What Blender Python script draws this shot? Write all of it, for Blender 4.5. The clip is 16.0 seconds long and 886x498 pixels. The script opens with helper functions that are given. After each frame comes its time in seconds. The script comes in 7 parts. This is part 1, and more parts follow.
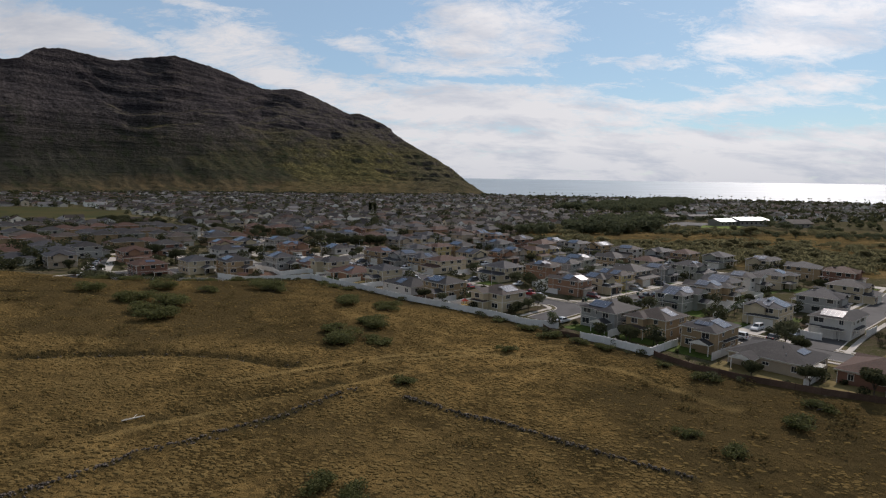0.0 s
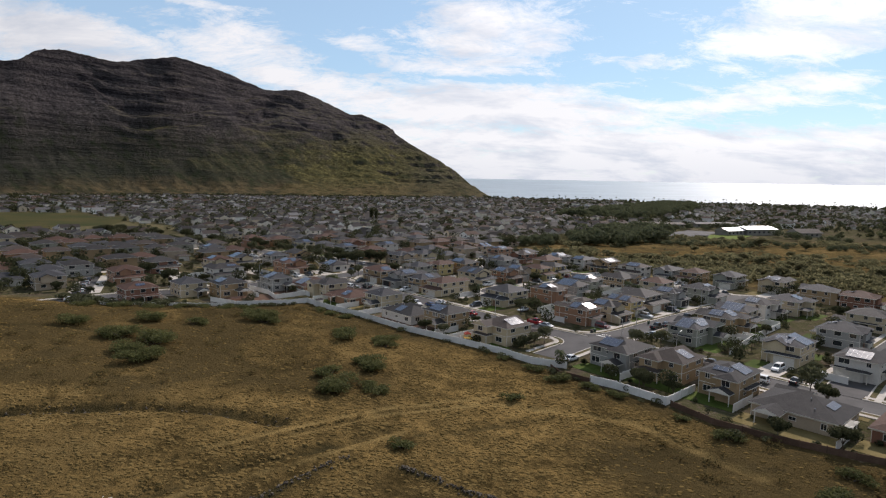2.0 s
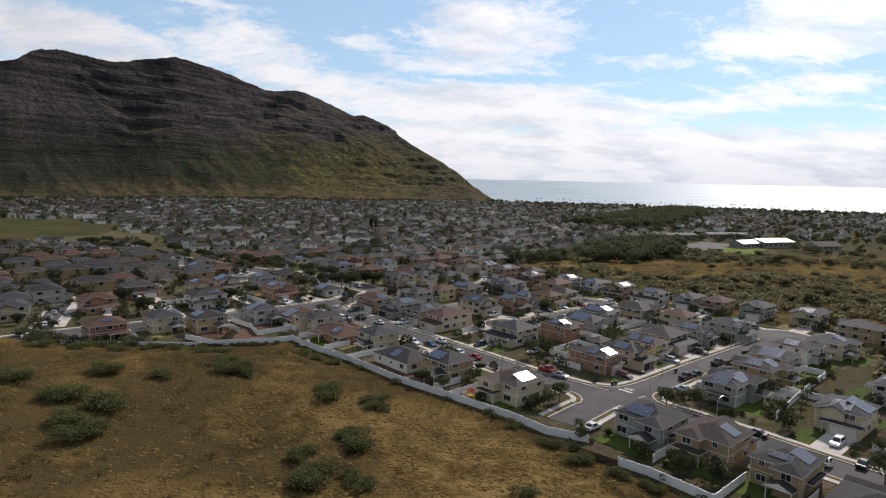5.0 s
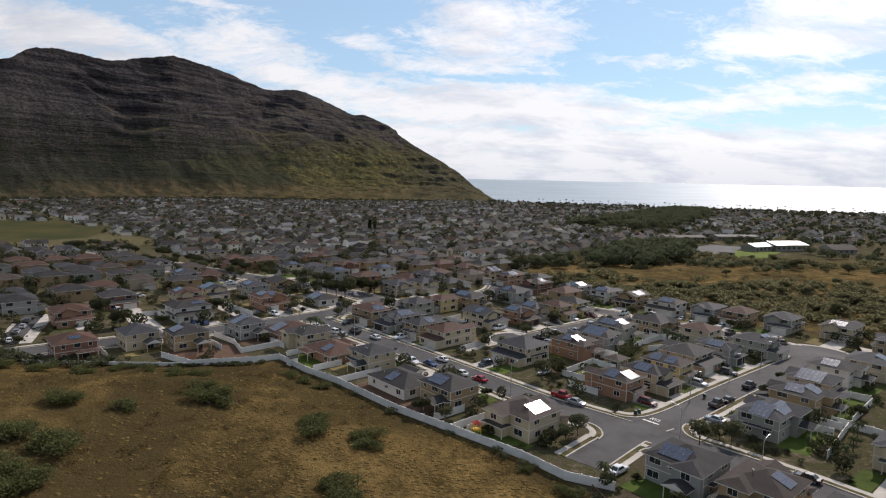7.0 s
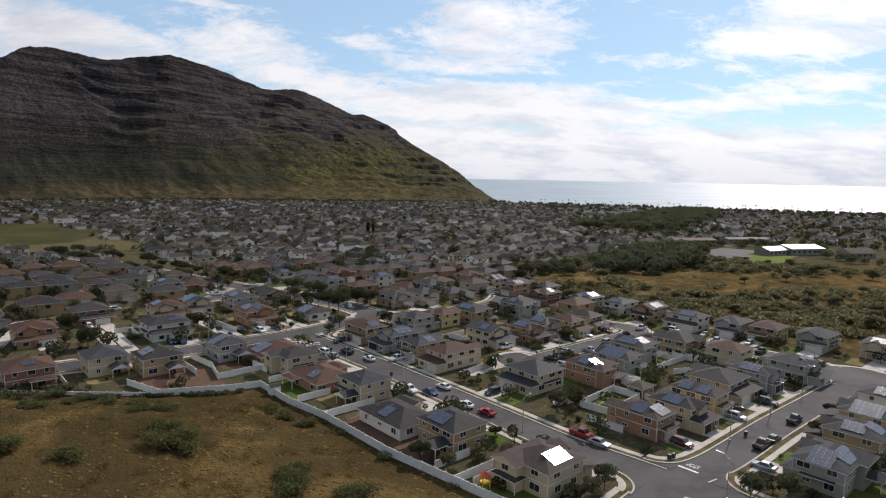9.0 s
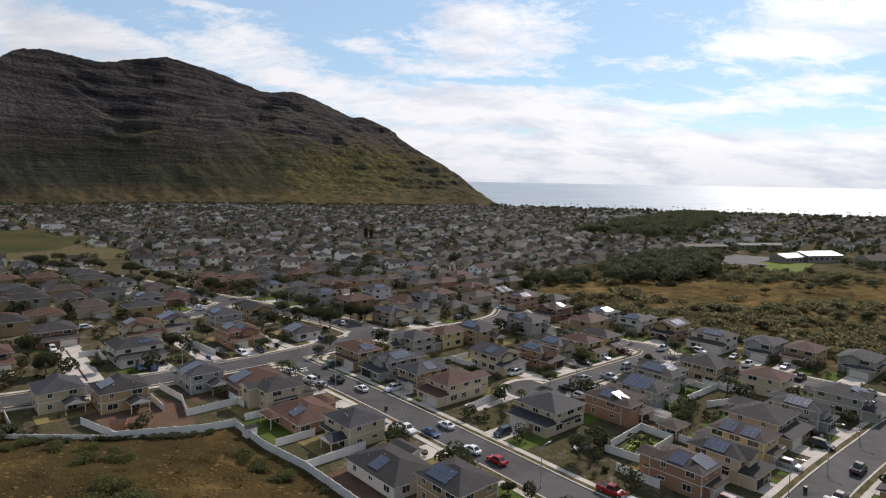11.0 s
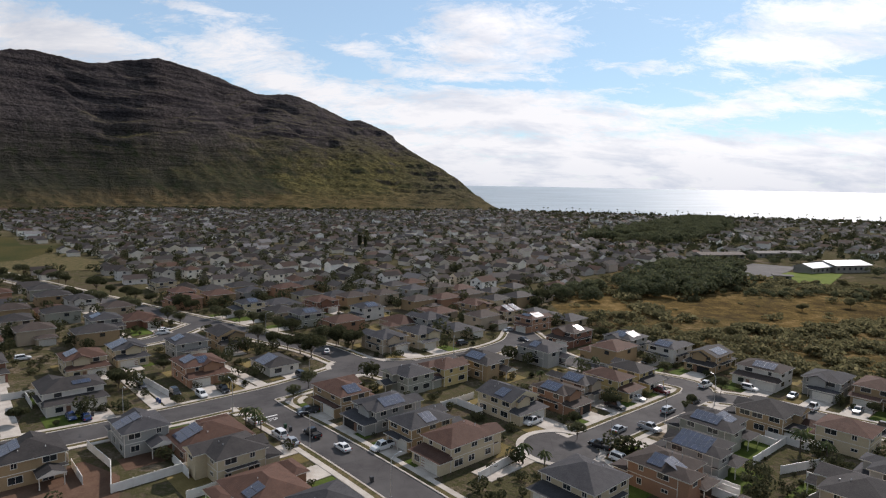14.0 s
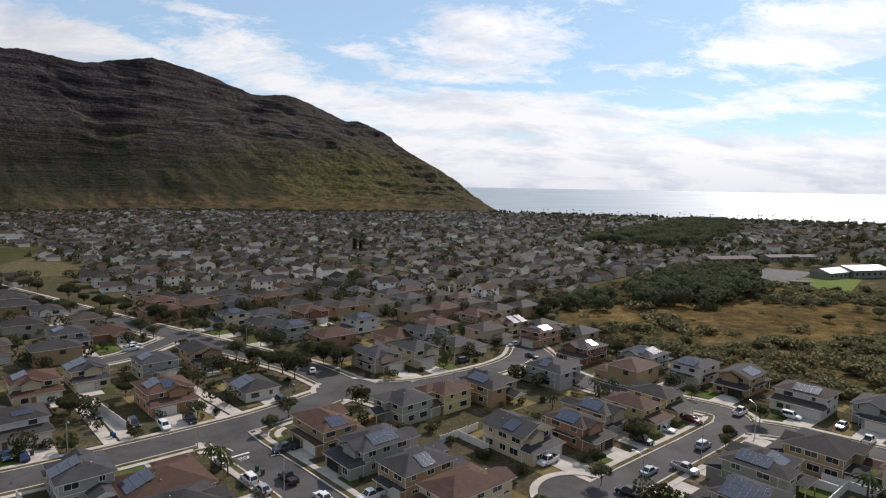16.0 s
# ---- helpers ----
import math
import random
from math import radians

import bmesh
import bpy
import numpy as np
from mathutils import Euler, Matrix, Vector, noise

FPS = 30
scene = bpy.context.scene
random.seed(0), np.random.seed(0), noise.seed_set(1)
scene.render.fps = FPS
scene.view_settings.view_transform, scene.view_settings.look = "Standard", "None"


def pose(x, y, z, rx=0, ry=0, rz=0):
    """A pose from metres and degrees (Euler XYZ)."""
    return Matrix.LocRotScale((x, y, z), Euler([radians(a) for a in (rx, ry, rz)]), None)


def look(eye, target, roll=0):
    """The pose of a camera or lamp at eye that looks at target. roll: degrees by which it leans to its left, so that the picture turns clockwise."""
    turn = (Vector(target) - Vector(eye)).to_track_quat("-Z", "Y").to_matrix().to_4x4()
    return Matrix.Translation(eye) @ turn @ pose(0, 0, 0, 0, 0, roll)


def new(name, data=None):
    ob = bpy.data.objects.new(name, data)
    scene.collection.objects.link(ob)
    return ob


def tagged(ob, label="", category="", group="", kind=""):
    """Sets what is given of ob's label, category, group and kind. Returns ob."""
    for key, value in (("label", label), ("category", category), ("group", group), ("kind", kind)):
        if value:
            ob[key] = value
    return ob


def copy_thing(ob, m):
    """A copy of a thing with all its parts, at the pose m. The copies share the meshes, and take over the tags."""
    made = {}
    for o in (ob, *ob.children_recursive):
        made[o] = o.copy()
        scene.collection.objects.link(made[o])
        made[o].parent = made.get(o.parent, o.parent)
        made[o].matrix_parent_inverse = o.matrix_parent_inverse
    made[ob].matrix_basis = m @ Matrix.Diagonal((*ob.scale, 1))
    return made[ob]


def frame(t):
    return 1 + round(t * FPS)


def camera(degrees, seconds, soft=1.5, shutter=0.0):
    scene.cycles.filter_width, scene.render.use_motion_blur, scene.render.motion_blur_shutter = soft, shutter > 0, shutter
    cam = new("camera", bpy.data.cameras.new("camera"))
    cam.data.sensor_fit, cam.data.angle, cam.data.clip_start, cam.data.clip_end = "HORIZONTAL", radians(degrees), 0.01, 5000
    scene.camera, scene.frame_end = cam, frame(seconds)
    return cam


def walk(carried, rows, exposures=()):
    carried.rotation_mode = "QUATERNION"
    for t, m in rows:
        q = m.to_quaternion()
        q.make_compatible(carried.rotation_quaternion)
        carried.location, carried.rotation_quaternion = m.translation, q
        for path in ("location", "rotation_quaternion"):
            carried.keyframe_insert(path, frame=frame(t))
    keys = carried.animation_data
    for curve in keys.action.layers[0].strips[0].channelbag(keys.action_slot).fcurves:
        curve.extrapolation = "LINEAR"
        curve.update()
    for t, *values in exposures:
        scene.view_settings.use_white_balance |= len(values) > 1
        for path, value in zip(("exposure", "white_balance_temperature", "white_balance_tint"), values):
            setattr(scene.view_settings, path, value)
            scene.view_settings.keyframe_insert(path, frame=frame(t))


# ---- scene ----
cam = camera(71.0, 16.0, soft=1.2)
PATH = [
    (0, (-1.403, 12.933, 37.504), (-1.325, 15.157, 37.255), 0.9),
    (0.5, (-1.415, 14.502, 39.594), (-1.337, 16.726, 39.342), 0.9),
    (1, (-1.229, 16.779, 41.523), (-1.155, 19.003, 41.271), 0.9),
    (1.5, (-1.043, 19.473, 43.201), (-0.972, 21.699, 42.950), 0.9),
    (2, (-1.011, 22.921, 45.058), (-0.941, 25.146, 44.806), 1.0),
    (2.5, (-0.816, 26.690, 46.710), (-0.749, 28.915, 46.456), 1.0),
    (3, (-0.749, 30.523, 48.429), (-0.681, 32.749, 48.177), 1.0),
    (3.5, (-0.445, 34.261, 50.076), (-0.381, 36.485, 49.825), 1.0),
    (4, (-0.249, 38.407, 51.563), (-0.185, 40.632, 51.311), 1.1),
    (6.5, (0.372, 60.048, 53.685), (0.429, 62.272, 53.430), 1.3),
    (7, (0.276, 65.040, 53.947), (0.334, 67.264, 53.692), 1.2),
    (7.5, (0.452, 70.096, 54.143), (0.507, 72.321, 53.891), 1.1),
    (8, (0.414, 75.697, 54.473), (0.472, 77.922, 54.218), 1.2),
    (8.5, (0.298, 80.799, 54.752), (0.354, 83.023, 54.495), 1.3),
    (9, (0.520, 85.821, 55.175), (0.576, 88.045, 54.919), 1.1),
    (11.5, (0.603, 112.793, 56.282), (0.659, 115.018, 56.039), 1.0),
    (12, (0.645, 118.141, 56.495), (0.703, 120.368, 56.254), 1.0),
    (12.5, (0.512, 124.006, 56.651), (0.570, 126.233, 56.412), 1.0),
    (13, (0.409, 129.713, 56.674), (0.468, 131.939, 56.437), 1.1),
    (13.5, (0.463, 135.259, 56.581), (0.524, 137.486, 56.347), 0.9),
    (14, (0.608, 141.248, 56.382), (0.670, 143.474, 56.150), 1.0),
    (14.5, (0.644, 147.278, 56.203), (0.708, 149.505, 55.973), 1.1),
    (15, (0.604, 153.218, 55.972), (0.671, 155.446, 55.747), 1.1),
    (15.5, (0.666, 158.414, 55.755), (0.734, 160.642, 55.534), 1.0),
    (16, (0.896, 162.597, 55.888), (0.964, 164.825, 55.662), 1.0),
]
EXPOSURE = [(0, -0.36, 6400, 14.0), (0.25, -0.24, 6400, 14.0), (0.5, -0.14, 6400, 14.0), (1.0, -0.06, 6400, 14.0), (2.0, 0.0, 6400, 14.0), (16, 0.0, 6400, 14.0)]
walk(cam, [(t, look(eye, target, roll)) for t, eye, target, roll in PATH], EXPOSURE)

# ---- world, sun ----
SUN_AZ, SUN_EL = 33.0, 38.0          # degrees clockwise from +y, and above the horizon
sun_way = Vector((math.sin(radians(SUN_AZ)) * math.cos(radians(SUN_EL)),
                  math.cos(radians(SUN_AZ)) * math.cos(radians(SUN_EL)), math.sin(radians(SUN_EL))))


class Nodes:
    """Short hand for a node tree."""

    def __init__(self, tree):
        self.tree = tree
        tree.nodes.clear()

    def add(self, node_type, ins=(), **props):
        n = self.tree.nodes.new(node_type)
        for k, v in props.items():
            if k == "operation":
                n.operation = v
            elif k == "blend":
                n.blend_type = v
            elif k == "data":
                n.data_type = v
            elif k == "feature":
                n.feature = v
        for k, v in dict(ins).items():
            self.put(n, k, v)
        return n

    def put(self, n, k, v):
        s = n.inputs[k]
        if hasattr(v, "is_linked"):
            self.tree.links.new(v, s)
        else:
            s.default_value = v

    def math(self, op, a, b=0.0, c=0.0):
        n = self.add("ShaderNodeMath", operation=op)
        for i, v in enumerate((a, b, c)):
            self.put(n, i, v)
        return n.outputs[0]

    def mix(self, f, a, b, blend="MIX"):
        n = self.add("ShaderNodeMix", data="RGBA", blend=blend)
        self.put(n, 0, f)
        for i, v in ((6, a), (7, b)):
            self.put(n, i, v if hasattr(v, "is_linked") else (*v[:3], 1))
        return n.outputs[2]

    def noise(self, vec, scale, detail=4.0, rough=0.55, distort=0.0):
        n = self.add("ShaderNodeTexNoise", {"Scale": scale, "Detail": detail, "Roughness": rough, "Distortion": distort})
        if vec is not None:
            self.put(n, "Vector", vec)
        return n.outputs[0]

    def ramp(self, f, *stops):
        n = self.add("ShaderNodeValToRGB", {0: f})
        r = n.color_ramp
        while len(r.elements) < len(stops):
            r.elements.new(0.5)
        for e, (p, c) in zip(r.elements, stops):
            e.position = p
            e.color = (c, c, c, 1) if isinstance(c, (int, float)) else (*c, 1)
        return n.outputs[0]

    def scaled(self, vec, s):
        n = self.add("ShaderNodeVectorMath", operation="MULTIPLY")
        self.put(n, 0, vec)
        self.put(n, 1, s)
        return n.outputs[0]


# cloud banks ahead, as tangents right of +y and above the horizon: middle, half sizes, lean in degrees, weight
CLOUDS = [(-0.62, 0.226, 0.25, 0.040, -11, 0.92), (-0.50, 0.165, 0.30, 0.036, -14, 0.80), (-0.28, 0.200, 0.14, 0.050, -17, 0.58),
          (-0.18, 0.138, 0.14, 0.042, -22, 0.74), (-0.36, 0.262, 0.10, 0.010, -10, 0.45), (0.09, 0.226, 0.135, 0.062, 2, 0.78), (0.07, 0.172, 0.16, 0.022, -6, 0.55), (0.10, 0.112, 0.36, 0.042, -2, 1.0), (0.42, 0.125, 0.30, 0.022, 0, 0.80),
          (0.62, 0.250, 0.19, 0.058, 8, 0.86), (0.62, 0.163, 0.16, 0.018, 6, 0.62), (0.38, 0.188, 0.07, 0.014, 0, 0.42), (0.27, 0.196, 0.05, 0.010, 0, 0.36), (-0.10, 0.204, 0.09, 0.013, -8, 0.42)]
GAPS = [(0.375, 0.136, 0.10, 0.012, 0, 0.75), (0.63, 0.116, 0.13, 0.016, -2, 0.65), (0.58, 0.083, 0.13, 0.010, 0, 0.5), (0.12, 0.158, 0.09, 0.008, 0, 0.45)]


def build_world():
    w = bpy.data.worlds.new("sky")
    scene.world = w
    w.use_nodes = True
    N = Nodes(w.node_tree)
    sky = N.add("ShaderNodeTexSky")
    sky.sky_type, sky.sun_disc = "NISHITA", False
    sky.sun_elevation, sky.sun_rotation = radians(SUN_EL), radians(SUN_AZ)
    sky.air_density, sky.dust_density, sky.ozone_density = 1.0, 0.4, 2.5
    way = N.add("ShaderNodeTexCoord").outputs["Generated"]
    sep = N.add("ShaderNodeSeparateXYZ", {0: way}).outputs
    z = N.math("MAXIMUM", sep[2], 0.0)
    lift = N.math("ADD", z, 0.30)
    flat = N.add("ShaderNodeCombineXYZ", {0: N.math("DIVIDE", sep[0], lift), 1: N.math("DIVIDE", sep[1], lift)}).outputs[0]
    turn = N.add("ShaderNodeMapping", {"Vector": flat, "Location": (5.3, 2.2, 0), "Rotation": (0, 0, radians(28)), "Scale": (0.85, 1.35, 1)}).outputs[0]
    big = N.noise(turn, 1.6, 3, 0.5, 0.2)
    fine = N.noise(turn, 6.5, 11, 0.74, 0.35)
    rag = N.math("ADD", N.math("MULTIPLY", N.math("SUBTRACT", big, 0.5), 0.9), N.math("MULTIPLY", N.math("SUBTRACT", fine, 0.5), 2.7))
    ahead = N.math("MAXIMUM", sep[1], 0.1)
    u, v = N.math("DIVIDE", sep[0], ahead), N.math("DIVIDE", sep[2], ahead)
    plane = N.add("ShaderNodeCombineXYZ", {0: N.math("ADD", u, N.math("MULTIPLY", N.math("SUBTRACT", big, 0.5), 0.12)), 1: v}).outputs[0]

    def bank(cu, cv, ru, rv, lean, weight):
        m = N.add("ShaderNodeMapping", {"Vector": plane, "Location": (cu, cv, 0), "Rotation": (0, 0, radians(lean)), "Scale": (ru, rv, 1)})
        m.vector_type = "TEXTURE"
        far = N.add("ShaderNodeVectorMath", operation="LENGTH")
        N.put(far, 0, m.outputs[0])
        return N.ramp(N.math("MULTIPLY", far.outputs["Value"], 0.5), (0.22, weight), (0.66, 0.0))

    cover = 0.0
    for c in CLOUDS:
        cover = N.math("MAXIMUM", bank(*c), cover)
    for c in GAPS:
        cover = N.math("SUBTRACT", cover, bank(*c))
    low = N.ramp(N.math("MULTIPLY", N.math("MAXIMUM", v, 0.0), 4.0), (0.0, 1.0), (0.28, 0.95), (0.46, 0.0))
    beyond = N.math("MULTIPLY", N.ramp(N.math("MULTIPLY", N.math("ADD", N.math("ABSOLUTE", u), N.math("MULTIPLY", N.math("ABSOLUTE", v), 1.6)), 0.5), (0.55, 0.0), (0.75, 1.0)), 0.46)
    cover = N.math("MAXIMUM", N.math("MAXIMUM", cover, beyond), low)
    behind = N.ramp(N.math("ADD", 0.5, N.math("MULTIPLY", sep[1], 0.5)), (0.5, 0.46), (0.58, 0.0))
    cover = N.math("MAXIMUM", cover, behind)
    high = N.ramp(z, (0.40, 1.0), (0.75, 0.45))
    mask = N.math("MULTIPLY", N.ramp(N.math("ADD", cover, rag), (0.16, 0.0), (0.46, 0.55), (0.86, 0.985)), high)
    shade = N.ramp(N.noise(turn, 3.2, 7, 0.62, 0.3), (0.36, (0.76, 0.80, 0.86)), (0.54, (1.0, 1.0, 1.0)))
    dot = N.add("ShaderNodeVectorMath", operation="DOT_PRODUCT")
    N.put(dot, 0, way)
    N.put(dot, 1, tuple(sun_way))
    glow = N.ramp(N.math("ADD", 0.5, N.math("MULTIPLY", dot.outputs["Value"], 0.5)), (0.0, 0.46), (0.45, 0.52), (0.66, 0.74), (0.80, 0.90), (0.90, 0.97), (0.97, 1.25))
    murk = N.ramp(N.math("MULTIPLY", z, 5.0), (0.0, (0.86, 0.88, 0.91)), (0.30, (1.0, 1.0, 1.0)))
    cloud = N.mix(1.0, shade, N.add("ShaderNodeCombineXYZ", {0: glow, 1: glow, 2: glow}).outputs[0], "MULTIPLY")
    cloud = N.mix(1.0, cloud, murk, "MULTIPLY")
    blue = N.mix(1.0, sky.outputs[0], (0.088, 0.112, 0.116), "MULTIPLY")
    blue = N.mix(0.5, blue, (0.54, 0.68, 0.82))
    col = N.mix(mask, blue, cloud)
    bg = N.add("ShaderNodeBackground", {0: col, 1: 1.0})
    N.tree.links.new(bg.outputs[0], N.add("ShaderNodeOutputWorld").inputs[0])


build_world()
sun_data = bpy.data.lights.new("sun", "SUN")
sun_data.energy, sun_data.angle, sun_data.color = 5.0, radians(1.2), (1.0, 0.905, 0.82)
sun = new("sun", sun_data)
sun.matrix_world = look(tuple(sun_way * 400), (0, 0, 0))


# ---- materials ----
def surface(name, a, b, scale=1.0, rough=0.8, bump=0.3, fine=8.0, metal=0.0, vary=0.0, stops=(0.35, 0.65), stretch=(1, 1, 1),
            depth=0.05, extra=None, spec=0.3):
    m = bpy.data.materials.new(name)
    m.use_nodes = True
    N = Nodes(m.node_tree)
    pos = N.add("ShaderNodeTexCoord").outputs["Object"]
    vec = N.scaled(pos, stretch)
    n1 = N.noise(vec, scale, 5, 0.6)
    n2 = N.noise(vec, scale * fine, 4, 0.6)
    f = N.math("ADD", N.math("MULTIPLY", n1, 0.6), N.math("MULTIPLY", n2, 0.4))
    col = N.mix(N.ramp(f, (stops[0], 0.0), (stops[1], 1.0)), a, b)
    if vary:
        r = N.add("ShaderNodeObjectInfo").outputs["Random"]
        k = N.math("ADD", 1 - vary / 2, N.math("MULTIPLY", r, vary))
        col = N.mix(1.0, col, N.add("ShaderNodeCombineXYZ", {0: k, 1: k, 2: k}).outputs[0], "MULTIPLY")
    height = n2
    if extra:
        col, height = extra(N, pos, col, n2)
    s = N.add("ShaderNodeBsdfPrincipled", {"Base Color": col, "Metallic": metal, "Specular IOR Level": spec,
                                           "Roughness": N.math("ADD", rough - 0.06, N.math("MULTIPLY", n2, 0.12))})
    bm = N.add("ShaderNodeBump", {"Strength": bump, "Distance": depth, "Height": height})
    N.tree.links.new(bm.outputs[0], s.inputs["Normal"])
    N.tree.links.new(s.outputs[0], N.add("ShaderNodeOutputMaterial").inputs[0])
    return m


def islands(name, cols, rough=0.8, spec=0.3, amount=0.35, thin=0.0):
    """Colour that differs from piece to piece of one mesh; thin: how much light leaves let through."""
    m = bpy.data.materials.new(name)
    m.use_nodes = True
    N = Nodes(m.node_tree)
    r = N.add("ShaderNodeNewGeometry").outputs["Random Per Island"]
    col = N.ramp(r, *[(i / max(1, len(cols) - 1), c) for i, c in enumerate(cols)])
    pos = N.add("ShaderNodeTexCoord").outputs["Object"]
    k = N.math("ADD", 1 - amount / 2, N.math("MULTIPLY", N.noise(pos, 0.7, 4), amount))
    col = N.mix(1.0, col, N.add("ShaderNodeCombineXYZ", {0: k, 1: k, 2: k}).outputs[0], "MULTIPLY")
    s = N.add("ShaderNodeBsdfPrincipled", {"Base Color": col, "Roughness": rough, "Specular IOR Level": spec}).outputs[0]
    if thin:
        t = N.add("ShaderNodeBsdfTranslucent", {0: col}).outputs[0]
        mixed = N.add("ShaderNodeMixShader", {0: thin})
        N.tree.links.new(s, mixed.inputs[1])
        N.tree.links.new(t, mixed.inputs[2])
        s = mixed.outputs[0]
    N.tree.links.new(s, N.add("ShaderNodeOutputMaterial").inputs[0])
    return m


def siding(N, pos, col, n2):
    z = N.add("ShaderNodeSeparateXYZ", {0: pos}).outputs[2]
    lap = N.math("FRACT", N.math("MULTIPLY", z, 5.0))
    return N.mix(N.ramp(lap, (0.0, 0.25), (0.12, 0.0)), col, (0.12, 0.1, 0.08)), lap


def courses(N, pos, col, n2):
    sep = N.add("ShaderNodeSeparateXYZ", {0: pos}).outputs
    row = N.math("FRACT", N.math("MULTIPLY", sep[2], 11.0))
    spots = N.noise(pos, 3.0, 2)
    col = N.mix(N.ramp(row, (0.0, 0.45), (0.2, 0.0)), col, (0.012, 0.012, 0.013))
    return N.mix(N.ramp(spots, (0.45, 0.0), (0.75, 0.25)), col, (0.08, 0.074, 0.072)), row


GREY_ROOF = surface("grey shingles", (0.0302, 0.0284, 0.0284), (0.0508, 0.0469, 0.0450), 0.6, 0.62, 0.5, 9, vary=0.35, depth=0.03, extra=courses, spec=0.035)
SLATE_ROOF = surface("slate shingles", (0.0352, 0.0352, 0.0381), (0.0567, 0.0558, 0.0586), 0.6, 0.62, 0.5, 9, vary=0.35, depth=0.03, extra=courses, spec=0.035)
BROWN_ROOF = surface("brown shingles", (0.062, 0.036, 0.027), (0.096, 0.056, 0.042), 0.6, 0.66, 0.5, 9, vary=0.3, depth=0.03, extra=courses, spec=0.035)
TAUPE_ROOF = surface("taupe shingles", (0.0459, 0.0361, 0.0313), (0.0723, 0.0586, 0.0508), 0.6, 0.66, 0.5, 9, vary=0.3, depth=0.03, extra=courses, spec=0.035)
ROOFS = {"grey": GREY_ROOF, "slate": SLATE_ROOF, "brown": BROWN_ROOF, "taupe": TAUPE_ROOF}
WALLS = {k: surface(k + " siding", a, tuple(v * 0.84 for v in a), 0.35, 0.85, 0.35, 10, vary=0.14, depth=0.02, extra=siding, spec=0.1) for k, a in {
    "cream": (0.504, 0.414, 0.278), "tan": (0.342, 0.239, 0.135), "yellow": (0.513, 0.397, 0.180), "grey": (0.323, 0.315, 0.292),
    "white": (0.576, 0.540, 0.487), "salmon": (0.334, 0.189, 0.117), "beige": (0.405, 0.323, 0.234), "brick": (0.225, 0.113, 0.076),
    "sage": (0.297, 0.292, 0.243)}.items()}
WHITE_TRIM = surface("white trim", (0.54, 0.50, 0.435), (0.65, 0.605, 0.535), 1.2, 0.6, 0.05)
VINYL = surface("white vinyl", (0.57, 0.545, 0.505), (0.69, 0.67, 0.63), 0.7, 0.5, 0.1, vary=0.1)
STUCCO = surface("pale stucco", (0.50, 0.46, 0.40), (0.62, 0.58, 0.52), 0.5, 0.85, 0.2, vary=0.15)
GARAGE = surface("garage door paint", (0.52, 0.49, 0.43), (0.62, 0.59, 0.53), 1.5, 0.5, 0.1, vary=0.15)
DOORWOOD = surface("door paint", (0.16, 0.08, 0.05), (0.25, 0.14, 0.09), 3, 0.45, 0.1, vary=0.4)
GLASS = surface("window glass", (0.012, 0.015, 0.018), (0.03, 0.034, 0.038), 0.5, 0.14, 0.0, spec=0.6)
OPENING_SHADE = surface("painted opening shade", (0.012, 0.012, 0.012), (0.02, 0.02, 0.02), 1, 0.8, 0.1)
METAL = surface("galvanised metal", (0.35, 0.36, 0.37), (0.5, 0.5, 0.5), 4, 0.4, 0.1, metal=0.8)


def cells(N, pos, col, n2):
    sep = N.add("ShaderNodeSeparateXYZ", {0: pos}).outputs
    gx = N.math("FRACT", N.math("MULTIPLY", sep[0], 6.25))
    gy = N.math("FRACT", N.math("MULTIPLY", sep[1], 6.25))
    edge = N.math("MAXIMUM", N.ramp(gx, (0.0, 1.0), (0.06, 0.0)), N.ramp(gy, (0.0, 1.0), (0.06, 0.0)))
    return N.mix(edge, col, (0.05, 0.06, 0.085)), n2


SOLAR = surface("solar cells", (0.007, 0.011, 0.028), (0.013, 0.019, 0.045), 0.8, 0.17, 0.0, vary=0.5, spec=1.0, extra=cells)
SILVER = surface("panel frame", (0.16, 0.17, 0.18), (0.24, 0.24, 0.25), 3, 0.35, 0.0, metal=0.7)


def patched(N, pos, col, n2):
    crack = N.add("ShaderNodeTexVoronoi", {"Vector": pos, "Scale": 0.22}, feature="DISTANCE_TO_EDGE").outputs["Distance"]
    col = N.mix(N.ramp(crack, (0.0, 0.7), (0.012, 0.0)), col, (0.03, 0.03, 0.031))
    return N.mix(N.ramp(N.noise(pos, 0.09, 3), (0.42, 0.0), (0.62, 0.5)), col, (0.095, 0.091, 0.088)), n2


def slabs(N, pos, col, n2):
    stain = N.noise(pos, 0.25, 5)
    return N.mix(N.ramp(stain, (0.45, 0.0), (0.7, 0.5)), col, (0.22, 0.19, 0.16)), n2


ASPHALT = surface("asphalt", (0.044, 0.0415, 0.0415), (0.068, 0.064, 0.063), 0.4, 0.8, 0.3, 20, depth=0.01, extra=patched, spec=0.08)
CONCRETE = surface("concrete", (0.325, 0.295, 0.258), (0.46, 0.424, 0.375), 0.35, 0.85, 0.2, 12, depth=0.01, extra=slabs, spec=0.1)
PAINT = surface("road paint", (0.5, 0.5, 0.48), (0.68, 0.68, 0.65), 2.0, 0.7, 0.1)
LAWN = surface("lawn", (0.035, 0.06, 0.012), (0.085, 0.105, 0.026), 0.35, 0.9, 0.7, 14, depth=0.06, vary=0.5, spec=0.03)
DRYLAWN = surface("dry lawn", (0.10, 0.08, 0.03), (0.18, 0.14, 0.065), 0.3, 0.9, 0.7, 14, depth=0.06, vary=0.4, spec=0.03)
